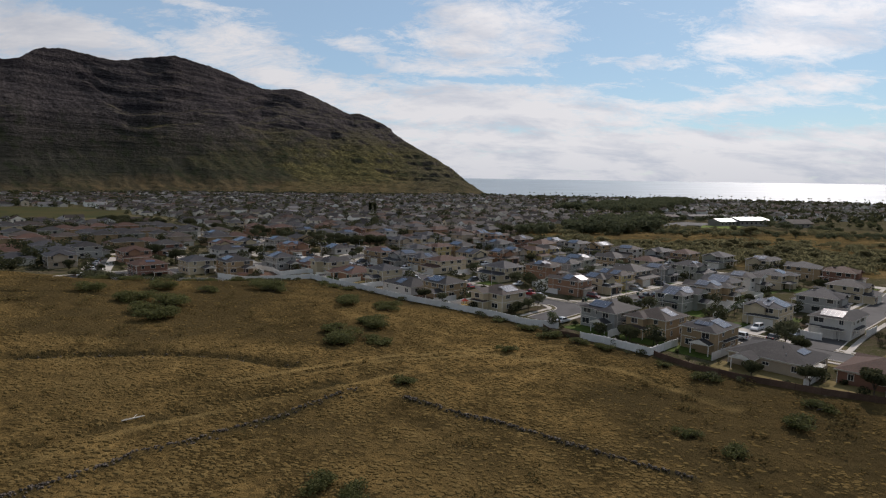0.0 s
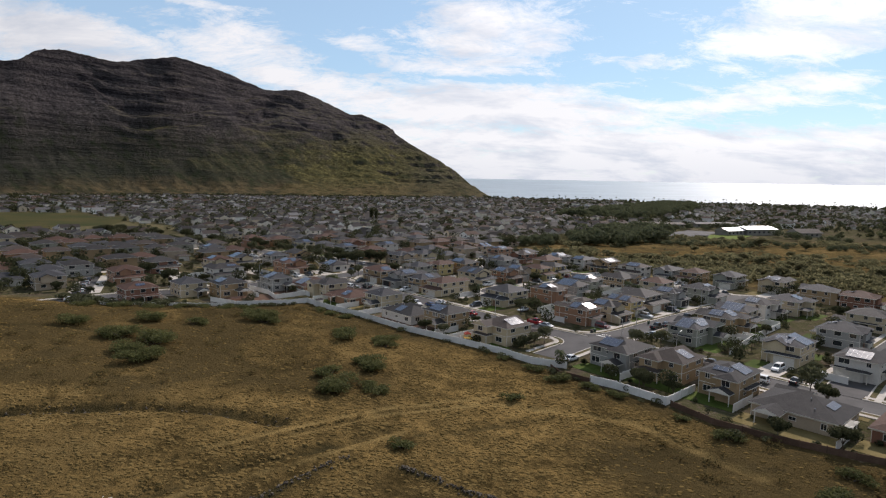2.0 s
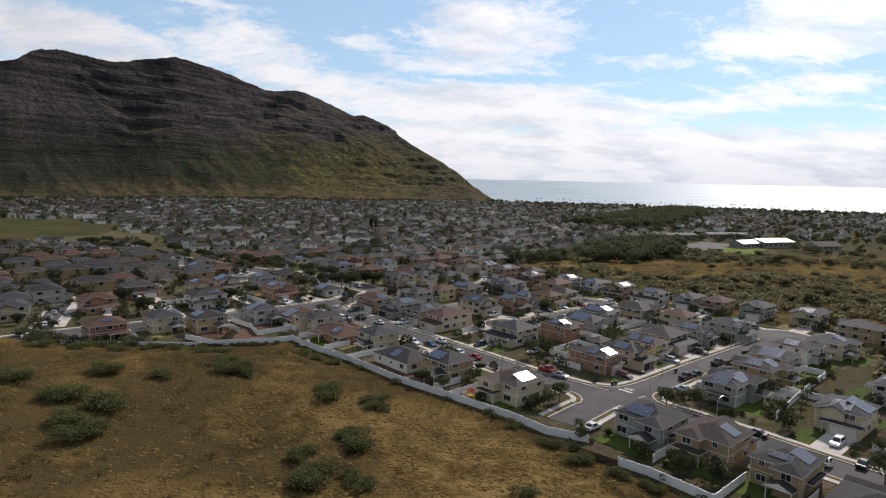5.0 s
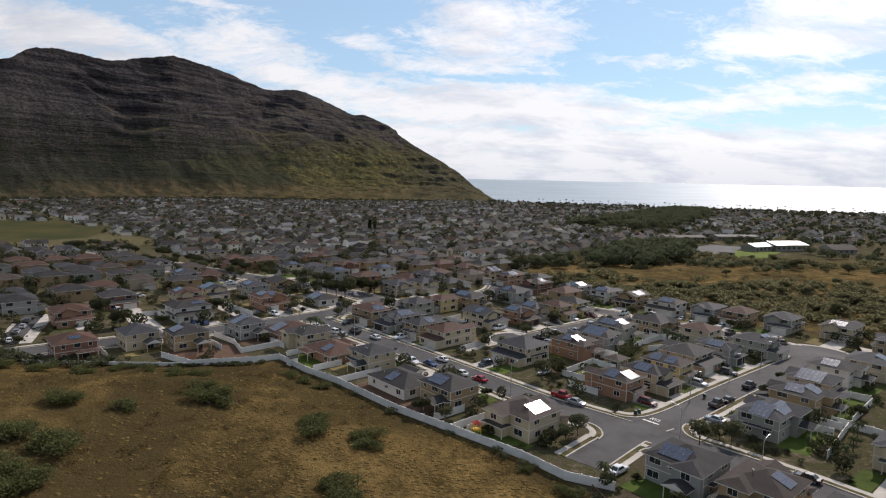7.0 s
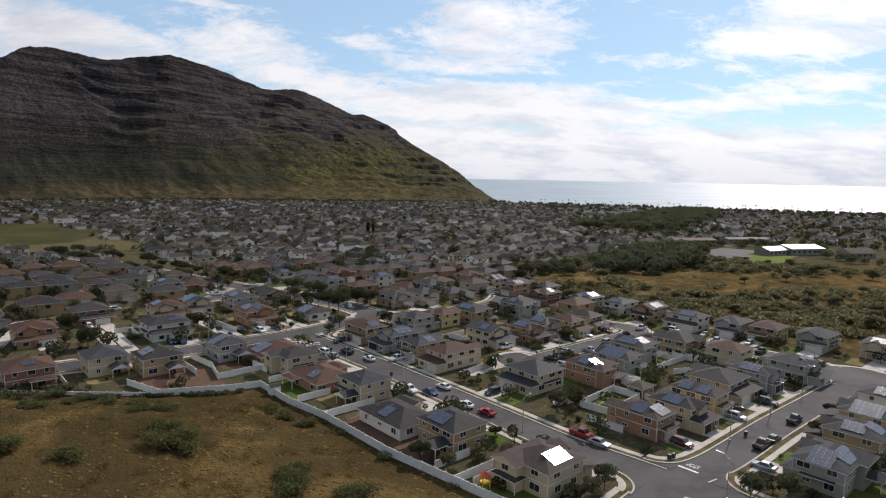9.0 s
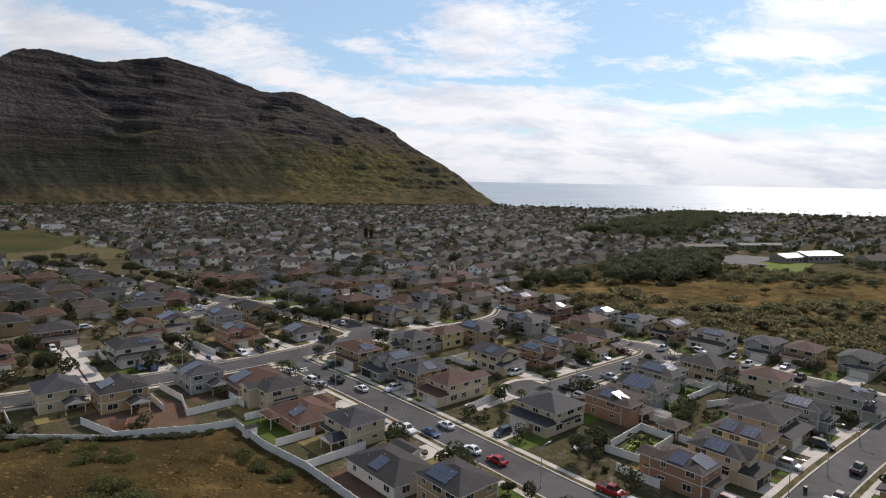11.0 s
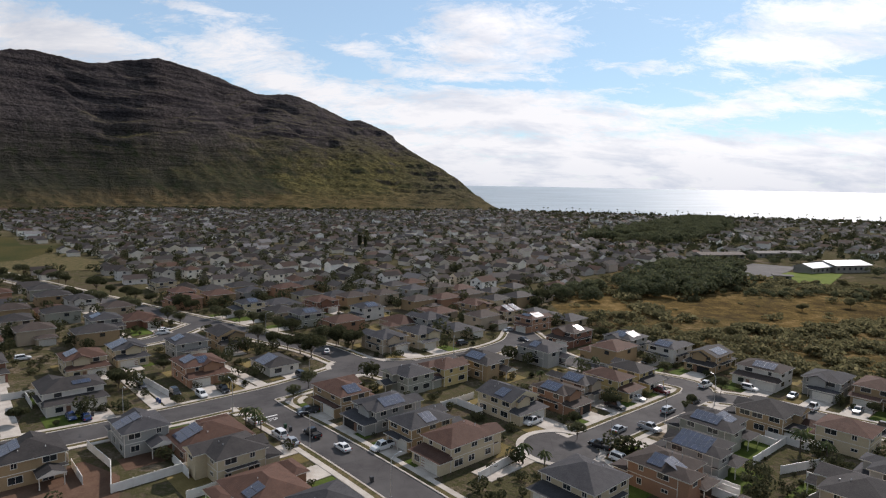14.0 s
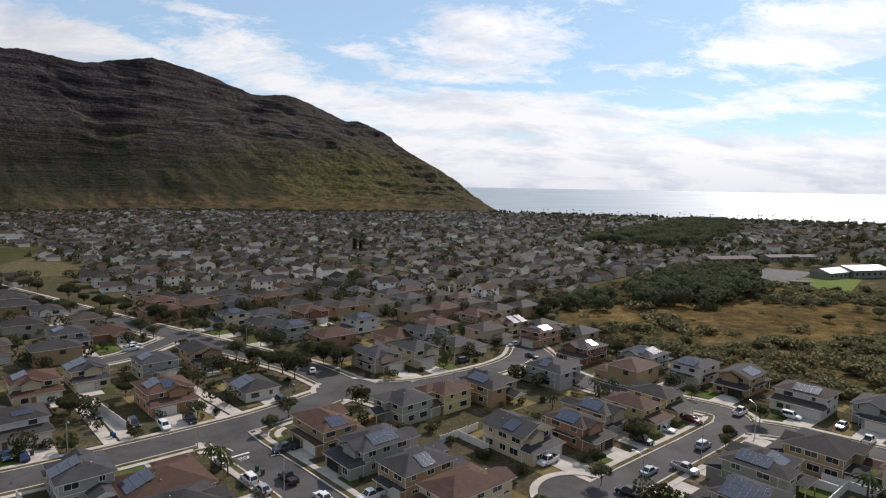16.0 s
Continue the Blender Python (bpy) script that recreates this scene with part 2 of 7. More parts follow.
VERGE = surface("patchy verge grass", (0.045, 0.048, 0.018), (0.12, 0.092, 0.05), 0.35, 0.9, 0.5, 9, stops=(0.42, 0.58), spec=0.03)
PARCHED = surface("parched turf", (0.030, 0.036, 0.013), (0.060, 0.050, 0.019), 0.02, 0.9, 0.4, 30, stops=(0.42, 0.58), spec=0.03)
BRIGHT_LAWN = surface("watered lawn", (0.075, 0.105, 0.018), (0.115, 0.14, 0.028), 0.1, 0.9, 0.3, 14, spec=0.03)
DIRT = surface("red dirt", (0.072, 0.043, 0.030), (0.118, 0.076, 0.054), 0.3, 0.95, 0.5, 10, depth=0.05, vary=0.4, spec=0.03)
BARK = surface("bark", (0.06, 0.045, 0.032), (0.12, 0.095, 0.07), 3.0, 0.9, 0.6, 6, stretch=(1, 1, 0.2))
LEAF = islands("leaves", [(0.030, 0.034, 0.018), (0.052, 0.056, 0.028), (0.078, 0.078, 0.040), (0.042, 0.046, 0.023)], 0.8, 0.04, thin=0.4)
OLIVE = islands("grey-green leaves", [(0.05, 0.056, 0.026), (0.085, 0.09, 0.045), (0.11, 0.11, 0.06), (0.06, 0.062, 0.03)], 0.75, 0.15, thin=0.4)
SCRUB = islands("scrub leaves", [(0.062, 0.068, 0.026), (0.094, 0.100, 0.036), (0.135, 0.134, 0.050), (0.072, 0.076, 0.028)], 0.8, 0.1, thin=0.5)
BRUSH = islands("brush leaves", [(0.100, 0.097, 0.050), (0.130, 0.122, 0.063), (0.165, 0.148, 0.080), (0.112, 0.108, 0.055)], 0.85, 0.04, thin=0.6)
WEED = islands("weeds", [(0.105, 0.085, 0.034), (0.135, 0.103, 0.041), (0.165, 0.122, 0.047), (0.095, 0.082, 0.034)], 0.9, 0.05, thin=0.65)
GROVE_LEAF = islands("grove leaves", [(0.056, 0.066, 0.036), (0.084, 0.094, 0.050), (0.112, 0.118, 0.064), (0.066, 0.075, 0.041)], 0.8, 0.1, thin=0.42)
FROND = islands("palm fronds", [(0.035, 0.05, 0.015), (0.06, 0.08, 0.025), (0.1, 0.1, 0.04)], 0.6, 0.15, thin=0.4)
STRAW = islands("dry grass", [(0.118, 0.080, 0.031), (0.145, 0.098, 0.037), (0.180, 0.124, 0.049), (0.130, 0.090, 0.035)], 0.9, 0.0, thin=0.25)


# ---- mesh helpers ----
class Shape:
    """Collects faces of one mesh; each face has a material slot."""

    def __init__(self):
        self.v, self.f, self.m = [], [], []

    def face(self, pts, m=0):
        n = len(self.v)
        self.v += [tuple(p) for p in pts]
        self.f.append(tuple(range(n, n + len(pts))))
        self.m.append(m)
        return self

    def solid(self, verts, faces, m=0):
        n = len(self.v)
        self.v += [tuple(p) for p in verts]
        self.f += [tuple(n + i for i in f) for f in faces]
        self.m += [m] * len(faces)
        return self

    def box(self, x0, y0, z0, x1, y1, z1, m=0, at=None, taper=1.0):
        cx, cy = (x0 + x1) / 2, (y0 + y1) / 2
        vs = [(x, y, z0) for x, y in ((x0, y0), (x1, y0), (x1, y1), (x0, y1))]
        vs += [(cx + (x - cx) * taper, cy + (y - cy) * taper, z1) for x, y in ((x0, y0), (x1, y0), (x1, y1), (x0, y1))]
        if at is not None:
            vs = [at @ Vector(v) for v in vs]
        return self.solid(vs, [(3, 2, 1, 0), (4, 5, 6, 7), (0, 1, 5, 4), (1, 2, 6, 5), (2, 3, 7, 6), (3, 0, 4, 7)], m)

    def rod(self, a, b, r0, r1, n=6, m=0):
        a, b = Vector(a), Vector(b)
        q = (b - a).to_track_quat("Z", "Y")
        ring = lambda c, r: [c + q @ Vector((r * math.cos(2 * math.pi * i / n), r * math.sin(2 * math.pi * i / n), 0)) for i in range(n)]
        vs = ring(a, r0) + ring(b, r1)
        fs = [(i, (i + 1) % n, n + (i + 1) % n, n + i) for i in range(n)] + [tuple(range(n - 1, -1, -1)), tuple(range(n, 2 * n))]
        return self.solid(vs, fs, m)

    def mesh(self, name, *mats):
        me = bpy.data.meshes.new(name)
        me.from_pydata(self.v, [], self.f)
        for m in mats:
            me.materials.append(m)
        if len(mats) > 1:
            me.polygons.foreach_set("material_index", self.m)
        me.update()
        return me


def part(name, mesh, parent, label="", at=None):
    ob = new(name, mesh)
    ob.parent = parent
    if at is not None:
        ob.matrix_basis = at
    if label:
        tagged(ob, label)
    return ob


def thing(name, m, label, category, group="", kind=""):
    ob = new(name)
    ob.empty_display_size = 0.5
    ob.matrix_basis = m
    return tagged(ob, label, category, group, kind)


def fbm(x, y, scale, octaves=4):
    return noise.fractal((x * scale, y * scale, 3.7), 0.9, 2.1, octaves)


def smooth(a, b, x):
    t = min(1.0, max(0.0, (x - a) / (b - a)))
    return t * t * (3 - 2 * t)


def seg_dist(x, y, line):
    """Distance of a place from a line of points."""
    best = 1e9
    for (ax, ay), (bx, by) in zip(line, line[1:]):
        dx, dy = bx - ax, by - ay
        t = max(0.0, min(1.0, ((x - ax) * dx + (y - ay) * dy) / (dx * dx + dy * dy)))
        best = min(best, math.hypot(x - ax - t * dx, y - ay - t * dy))
    return best


def on_line(line, x):
    for (ax, ay), (bx, by) in zip(line, line[1:]):
        if x <= bx:
            break
    return ay + (by - ay) * (x - ax) / (bx - ax)


def inside(x, y, poly):
    odd = False
    for (ax, ay), (bx, by) in zip(poly, poly[1:] + poly[:1]):
        if (ay > y) != (by > y) and x < (bx - ax) * (y - ay) / (by - ay) + ax:
            odd = not odd
    return odd


# ---- the plan: edges, streets ----
WALL_EDGE = [(-400, 262), (-150, 250), (-112, 236), (-78, 236), (-48, 240), (-42, 243), (-32, 231), (-22, 222), (-6, 204), (19, 180),
             (26, 171.5), (36, 158), (48.5, 143.5), (54, 133), (71, 119), (95, 106), (140, 78), (300, -20), (600, -200)]
STREETS = {
    "main": ([(47, 193), (40, 200), (29, 211), (17, 226), (3.5, 243), (-12, 262), (-25, 277), (-37, 290), (-43, 298)], 8.6),
    "cross": ([(31, 178), (47, 194), (60, 203), (80, 220), (100, 236), (114, 247), (124, 253)], 7.6),
    "south": ([(48, 193), (57, 184), (68, 171), (80, 155), (95, 138), (120, 110)], 8.4),
    "court": ([(30, 270), (38, 274), (50, 283.5), (65, 295.5), (75.5, 305), (77, 313), (66, 322), (52, 331), (42, 348), (40, 366), (37, 385)], 8.0),
    "loop": ([(75, 304), (86, 300), (100, 288), (112, 277), (122, 264), (125, 254)], 8.0),
    "mill": ([(-150, 222), (-118, 248), (-95, 262), (-76, 274.5), (-64, 283.5), (-51, 294), (-39, 304.5), (-29, 316), (-20, 328)], 9.4),
    "avenue": ([(4, 312), (-20, 332), (-36, 349), (-57, 364.5), (-83.3, 383.3), (-121.6, 410), (-149.4, 430.6), (-205, 472), (-262, 514)], 10.0),
    "spur": ([(-87.5, 385), (-90.3, 371), (-93.4, 360), (-97.5, 354), (-103, 348)], 7.0),
    "bend": ([(-16, 330), (0, 333), (14, 342), (25, 351), (33, 362), (37, 376)], 7.6),
    "ridge": ([(90, 150), (105, 165), (122, 180), (150, 205), (175, 230)], 8.0),
}
GREEN_FIELD = [(-470, 560), (-460, 720), (-384, 730), (-339, 668), (-289, 666), (-287, 630), (-256, 596), (-183, 536), (-235, 512), (-330, 500)]
DRY = [(140, 288), (118, 318), (96, 338), (76, 370), (62, 400), (60, 440), (76, 476), (135, 553), (182, 566), (215, 535), (242, 500), (300, 490), (520, 420), (600, 200), (330, 160), (185, 250)]
COAST = [(-2600, 2600), (60, 1640), (300, 1450), (560, 1350), (900, 1190), (1500, 900), (3000, 300)]


def land(x, y):
    """Height of the ground."""
    edge = on_line(WALL_EDGE, max(-399, min(599, x)))
    out = edge - y
    z = 0.0
    if out > 0:
        f = smooth(0, 30, out)
        z += f * (0.9 - 0.042 * max(-110, min(90, x)) + 0.8 * fbm(x, y, 0.018) + 0.22 * fbm(x + 50, y, 0.11, 3)) + smooth(0, 8, out) * 0.10 * fbm(x, y, 0.42, 3)
        for line, w, h in BANKS:
            dd = seg_dist(x, y, line)
            if dd < w * 3:
                z += h * math.exp(-(dd / w) ** 2)
    elif inside(x, y, DRY):
        z += 0.4 * fbm(x, y, 0.03) + 0.2
    sea = y - on_line(COAST, max(-2599, min(2999, x)))
    z -= 7 * smooth(-12, 25, sea)
    return z


BANKS = [([(-58, 66), (-46, 78), (-37.4, 89.6), (-33, 93), (-27.5, 98.1), (-21.4, 104.6), (-14.4, 113.4), (-12, 115)], 0.7, 0.55),
         ([(-4, 113), (1, 110), (6.2, 106.2), (11.7, 103), (18, 99), (23, 95), (34, 88)], 0.7, 0.4),
         ([(-62, 78), (-52, 90), (-48, 95), (-43, 99), (-37.4, 104), (-31, 109.7), (-23.7, 115), (-15.2, 120.2), (-6.9, 126.7)], 1.5, -0.7),
         ([(-92, 120), (-78, 126.5), (-68.8, 130.5), (-59.2, 132.2), (-49.3, 133.6), (-39.4, 132.7), (-26, 129)], 1.5, -1.3),
         ([(-92, 126), (-74, 134), (-55, 139)], 1.6, 0.5),
         ([(14, 143), (29, 140), (40, 135), (47, 124), (53, 115)], 1.2, -0.35),
         ([(-40.6, 112), (-34.1, 116.2), (-26.9, 120.9), (-21.9, 124.8), (-12.5, 132.1)], 0.6, -0.4),
         ([(-56, 79), (-47.4, 88.8), (-41.8, 96.6), (-29.9, 105.7), (-14.8, 117.2), (-4, 126)], 0.8, 0.1),
         ([(-140, 200), (-113.5, 183), (-104, 186.8), (-91.8, 183.9), (-79.4, 179.8)], 0.7, -0.4),
         ([(-36.6, 115.7), (-28.8, 121.7), (-18.2, 130.1), (-5.4, 138.7), (10.6, 145.6), (19.9, 148.9), (32, 152)], 0.6, -0.2),
         ([(-32.7, 116), (-22.3, 123.2), (-10.9, 132.3), (4.9, 139.8), (20, 145)], 0.7, -0.15),
         ([(-1.7, 125.4), (4.5, 127), (10.1, 130.4), (16, 134.3), (27, 137)], 0.9, -0.3)]


def ground_material():
    m = bpy.data.materials.new("ground")
    m.use_nodes = True
    N = Nodes(m.node_tree)
    pos = N.add("ShaderNodeTexCoord").outputs["Object"]
    big = N.noise(pos, 0.02, 5, 0.6)
    mid = N.noise(pos, 0.16, 5, 0.62)
    fine = N.noise(pos, 0.95, 8, 0.72)
    f = N.math("ADD", N.math("MULTIPLY", big, 0.36), N.math("ADD", N.math("MULTIPLY", mid, 0.28), N.math("MULTIPLY", fine, 0.36)))
    dry = N.ramp(f, (0.425, (0.040, 0.028, 0.011)), (0.475, (0.082, 0.056, 0.022)), (0.51, (0.120, 0.080, 0.030)), (0.545, (0.158, 0.103, 0.038)), (0.60, (0.200, 0.138, 0.054)))
    thick = N.add("ShaderNodeAttribute")
    thick.attribute_name = "weedy_shaded"
    clumps = N.ramp(N.math("ADD", N.math("MULTIPLY", mid, 0.6), N.math("MULTIPLY", fine, 0.4)), (0.38, 0.55), (0.58, 1.0))
    # darker colour for thick weeds and for the cloud shade over the left field
    dry = N.mix(N.math("MULTIPLY", thick.outputs["Fac"], N.math("MULTIPLY", clumps, 0.9)), dry, (0.040, 0.031, 0.015))
    town = N.ramp(f, (0.36, (0.046, 0.039, 0.027)), (0.45, (0.088, 0.070, 0.049)), (0.50, (0.052, 0.053, 0.023)), (0.55, (0.098, 0.079, 0.053)), (0.62, (0.185, 0.154, 0.117)))
    zone = N.add("ShaderNodeAttribute")
    zone.attribute_name = "zone"
    wear_and_dark = N.add("ShaderNodeAttribute")
    wear_and_dark.attribute_name = "wear_and_dark"
    dry = N.mix(N.math("MULTIPLY", N.math("MAXIMUM", wear_and_dark.outputs["Fac"], 0.0), 0.75), dry, (0.19, 0.135, 0.055))
    # darker bands along the ditches and some of the banks
    dry = N.mix(N.math("MULTIPLY", N.math("MAXIMUM", N.math("MULTIPLY", wear_and_dark.outputs["Fac"], -1.0), 0.0), 0.85), dry, (0.030, 0.026, 0.013))
    col = N.mix(zone.outputs["Fac"], dry, town)
    s = N.add("ShaderNodeBsdfPrincipled", {"Base Color": col, "Roughness": 0.95, "Specular IOR Level": 0.0})
    b = N.add("ShaderNodeBump", {"Strength": 1.0, "Distance": 0.45, "Height": N.math("ADD", fine, N.math("MULTIPLY", mid, 2.0))})
    N.tree.links.new(b.outputs[0], s.inputs["Normal"])
    N.tree.links.new(s.outputs[0], N.add("ShaderNodeOutputMaterial").inputs[0])
    return m


def steps(lo, a, b, hi, near, far):
    xs, x = [], a
    while x < b:
        xs.append(x)
        x += near
    x, d = b, near
    while x < hi:
        xs.append(x)
        d = min(far, d * 1.25)
        x += d
    xs.append(hi)
    x, d = a, near
    while x > lo:
        d = min(far, d * 1.25)
        x -= d
        xs.append(max(lo, x))
    return sorted(set(xs))


# number of the bank, paler (+) or darker (-), width of the band
WORN_AND_DARK = [(2, -0.8, 1.7), (3, -1.0, 2.4), (6, -0.8, 0.8), (7, 0.9, 0.9), (5, 0.8, 1.2), (8, -0.9, 0.9), (0, -1.1, 1.0), (1, -1.0, 1.0), (9, 0.9, 0.8), (10, 0.8, 0.8), (11, -0.6, 1.0)]
# dark weeds; the blobs on the left also paint in cloud shade
GROWTH_AND_SHADE = [(-96, 185, 46, 34), (-62, 172, 26, 24), (-70, 150, 30, 10), (62, 98, 30, 16), (-60, 108, 18, 12), (-56, 220, 40, 20), (-86, 225, 40, 16), (-46, 160, 22, 12), (-30, 205, 24, 14), (-72, 212, 40, 18), (-14, 100, 22, 10), (36, 92, 30, 12), (-15, 152, 14, 12), (56, 112, 18, 12), (34, 120, 16, 8)]


def growth_shade(x, y):
    """How far dark weeds, and cloud shade painted into the colour, cover the grass."""
    g = sum(math.exp(-((x - a) / p) ** 2 - ((y - b) / q) ** 2) for a, b, p, q in GROWTH_AND_SHADE)
    g += 0.8 * smooth(16, 3, on_line(WALL_EDGE, max(-399, min(599, x))) - y)
    return max(0.0, min(1.0, g * (0.75 + 0.9 * fbm(x, y, 0.05, 3)) + 0.35 * fbm(x + 300, y, 0.035, 3)))


def worn_and_dark(x, y):
    """How far the grass is trodden pale (+) or coloured darker (-) here."""
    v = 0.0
    for i, k, w in WORN_AND_DARK:
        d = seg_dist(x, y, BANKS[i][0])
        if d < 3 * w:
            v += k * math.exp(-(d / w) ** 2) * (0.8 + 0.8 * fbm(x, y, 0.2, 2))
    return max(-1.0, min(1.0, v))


def straw(x, y):
    """The open golden strips of the brush land."""
    if x > 108 and 399 < y + 0.04 * (x - 115) + 9 * fbm(x, y, 0.03, 3) < 466:
        return True
    return x < 98 and 404 < y < 462 or fbm(x, y + 70, 0.022, 3) > 0.42


def build_ground():
    xs = steps(-2000, -100, 90, 2000, 0.85, 60)
    ys = steps(-600, 66, 240, 3000, 0.85, 60)
    verts, zone, wear_and_dark, weedy_shaded = [], [], [], []
    for y in ys:
        for x in xs:
            verts.append((x, y, land(x, y)))
            edge = on_line(WALL_EDGE, max(-399, min(599, x)))
            bush_land = 0.25 if straw(x, y) else 0.25 + 0.25 * smooth(-0.5, 0.3, noise.noise((x * 0.03, y * 0.03, 2.0)))
            zone.append(0.0 if y < edge else bush_land if inside(x, y, DRY) else 1.0)
            weedy_shaded.append(growth_shade(x, y) if y < edge and y > 50 and abs(x) < 160 else 0.0)
            wear_and_dark.append(worn_and_dark(x, y) if y < edge and y > 50 and abs(x) < 160 else 0.0)
    n = len(xs)
    faces = [(j * n + i, j * n + i + 1, j * n + n + i + 1, j * n + n + i) for j in range(len(ys) - 1) for i in range(n - 1)]
    me = bpy.data.meshes.new("ground")
    me.from_pydata(verts, [], faces)
    me.materials.append(ground_material())
    att = me.attributes.new("zone", "FLOAT", "POINT")
    att.data.foreach_set("value", zone)
    att = me.attributes.new("wear_and_dark", "FLOAT", "POINT")
    att.data.foreach_set("value", wear_and_dark)
    att = me.attributes.new("weedy_shaded", "FLOAT", "POINT")
    att.data.foreach_set("value", weedy_shaded)
    me.polygons.foreach_set("use_smooth", [True] * len(faces))
    ob = new("ground", me)
    tagged(ob, "golden dry grass field and bare brown town ground", "ground", kind="structure")


build_ground()


def build_sea():
    m = bpy.data.materials.new("sea water")
    m.use_nodes = True
    N = Nodes(m.node_tree)
    pos = N.add("ShaderNodeTexCoord").outputs["Object"]
    w1 = N.noise(N.scaled(pos, (1, 2.2, 1)), 0.05, 6, 0.65)
    w2 = N.noise(N.scaled(pos, (0.35, 1.6, 1)), 0.008, 4, 0.6)
    col = N.mix(N.ramp(w2, (0.4, 0.0), (0.6, 1.0)), (0.15, 0.19, 0.215), (0.27, 0.32, 0.35))
    s = N.add("ShaderNodeBsdfPrincipled", {"Base Color": col, "Roughness": N.math("ADD", 0.26, N.math("MULTIPLY", w2, 0.26)), "IOR": 1.33, "Specular IOR Level": 0.32})
    b = N.add("ShaderNodeBump", {"Strength": 1.0, "Distance": 1.1, "Height": N.math("ADD", w1, N.math("MULTIPLY", w2, 1.5))})
    N.tree.links.new(b.outputs[0], s.inputs["Normal"])
    N.tree.links.new(s.outputs[0], N.add("ShaderNodeOutputMaterial").inputs[0])
    sh = Shape()
    rings = [600, 900, 1300, 1700, 2200, 2700, 3200, 3700, 4200, 4600, 4900]
    zs = [-1.5 + 51 * max(0, (r - 1500) / 3400) ** 1.6 for r in rings]
    angs = [radians(a) for a in range(-70, 91, 4)]
    vs = [(r * math.sin(a), r * math.cos(a), z) for r, z in zip(rings, zs) for a in angs]
    k = len(angs)
    sh.solid(vs, [(j * k + i, j * k + i + 1, j * k + k + i + 1, j * k + k + i) for j in range(len(rings) - 1) for i in range(k - 1)])
    me = sh.mesh("water", m)
    me.polygons.foreach_set("use_smooth", [True] * len(me.polygons))
    tagged(new("water", me), "pale blue ocean glittering under the sun", "ocean", kind="structure")


build_sea()

# ---- mountain ----
RIDGE = [(-1300, 700, 60), (-1050, 980, 170), (-890, 1180, 235), (-806, 1290, 261), (-794, 1340, 287), (-780, 1390, 300), (-755, 1440, 303), (-708, 1500, 298), (-675, 1550, 312),
         (-623, 1610, 330), (-600, 1690, 333), (-555, 1820, 327), (-486, 1975, 306), (-407, 2085, 317), (-298, 2220, 277), (-264, 2268, 264), (-222, 2302, 266),
         (-130, 2320, 226), (-100, 2300, 196), (-28, 2230, 150), (80, 2080, 83), (143, 1950, 28), (176, 1800, 2)]
FOOT = [(-1000, 600), (-900, 850), (-800, 1020), (-740, 1110), (-715, 1150), (-690, 1180), (-660, 1210), (-620, 1250), (-585, 1275), (-540, 1310),
        (-505, 1330), (-440, 1350), (-360, 1365), (-290, 1372), (-225, 1375), (-185, 1379), (-145, 1384), (-95, 1390), (-60, 1395), (-15, 1410), (60, 1450), (120, 1520), (176, 1600)]


def spline(pts, i, t):
    p0, p1, p2, p3 = (Vector(pts[max(0, min(len(pts) - 1, i + k))]) for k in (-1, 0, 1, 2))
    return 0.5 * ((2 * p1) + (p2 - p0) * t + (2 * p0 - 5 * p1 + 4 * p2 - p3) * t * t + (3 * p1 - p0 - 3 * p2 + p3) * t ** 3)


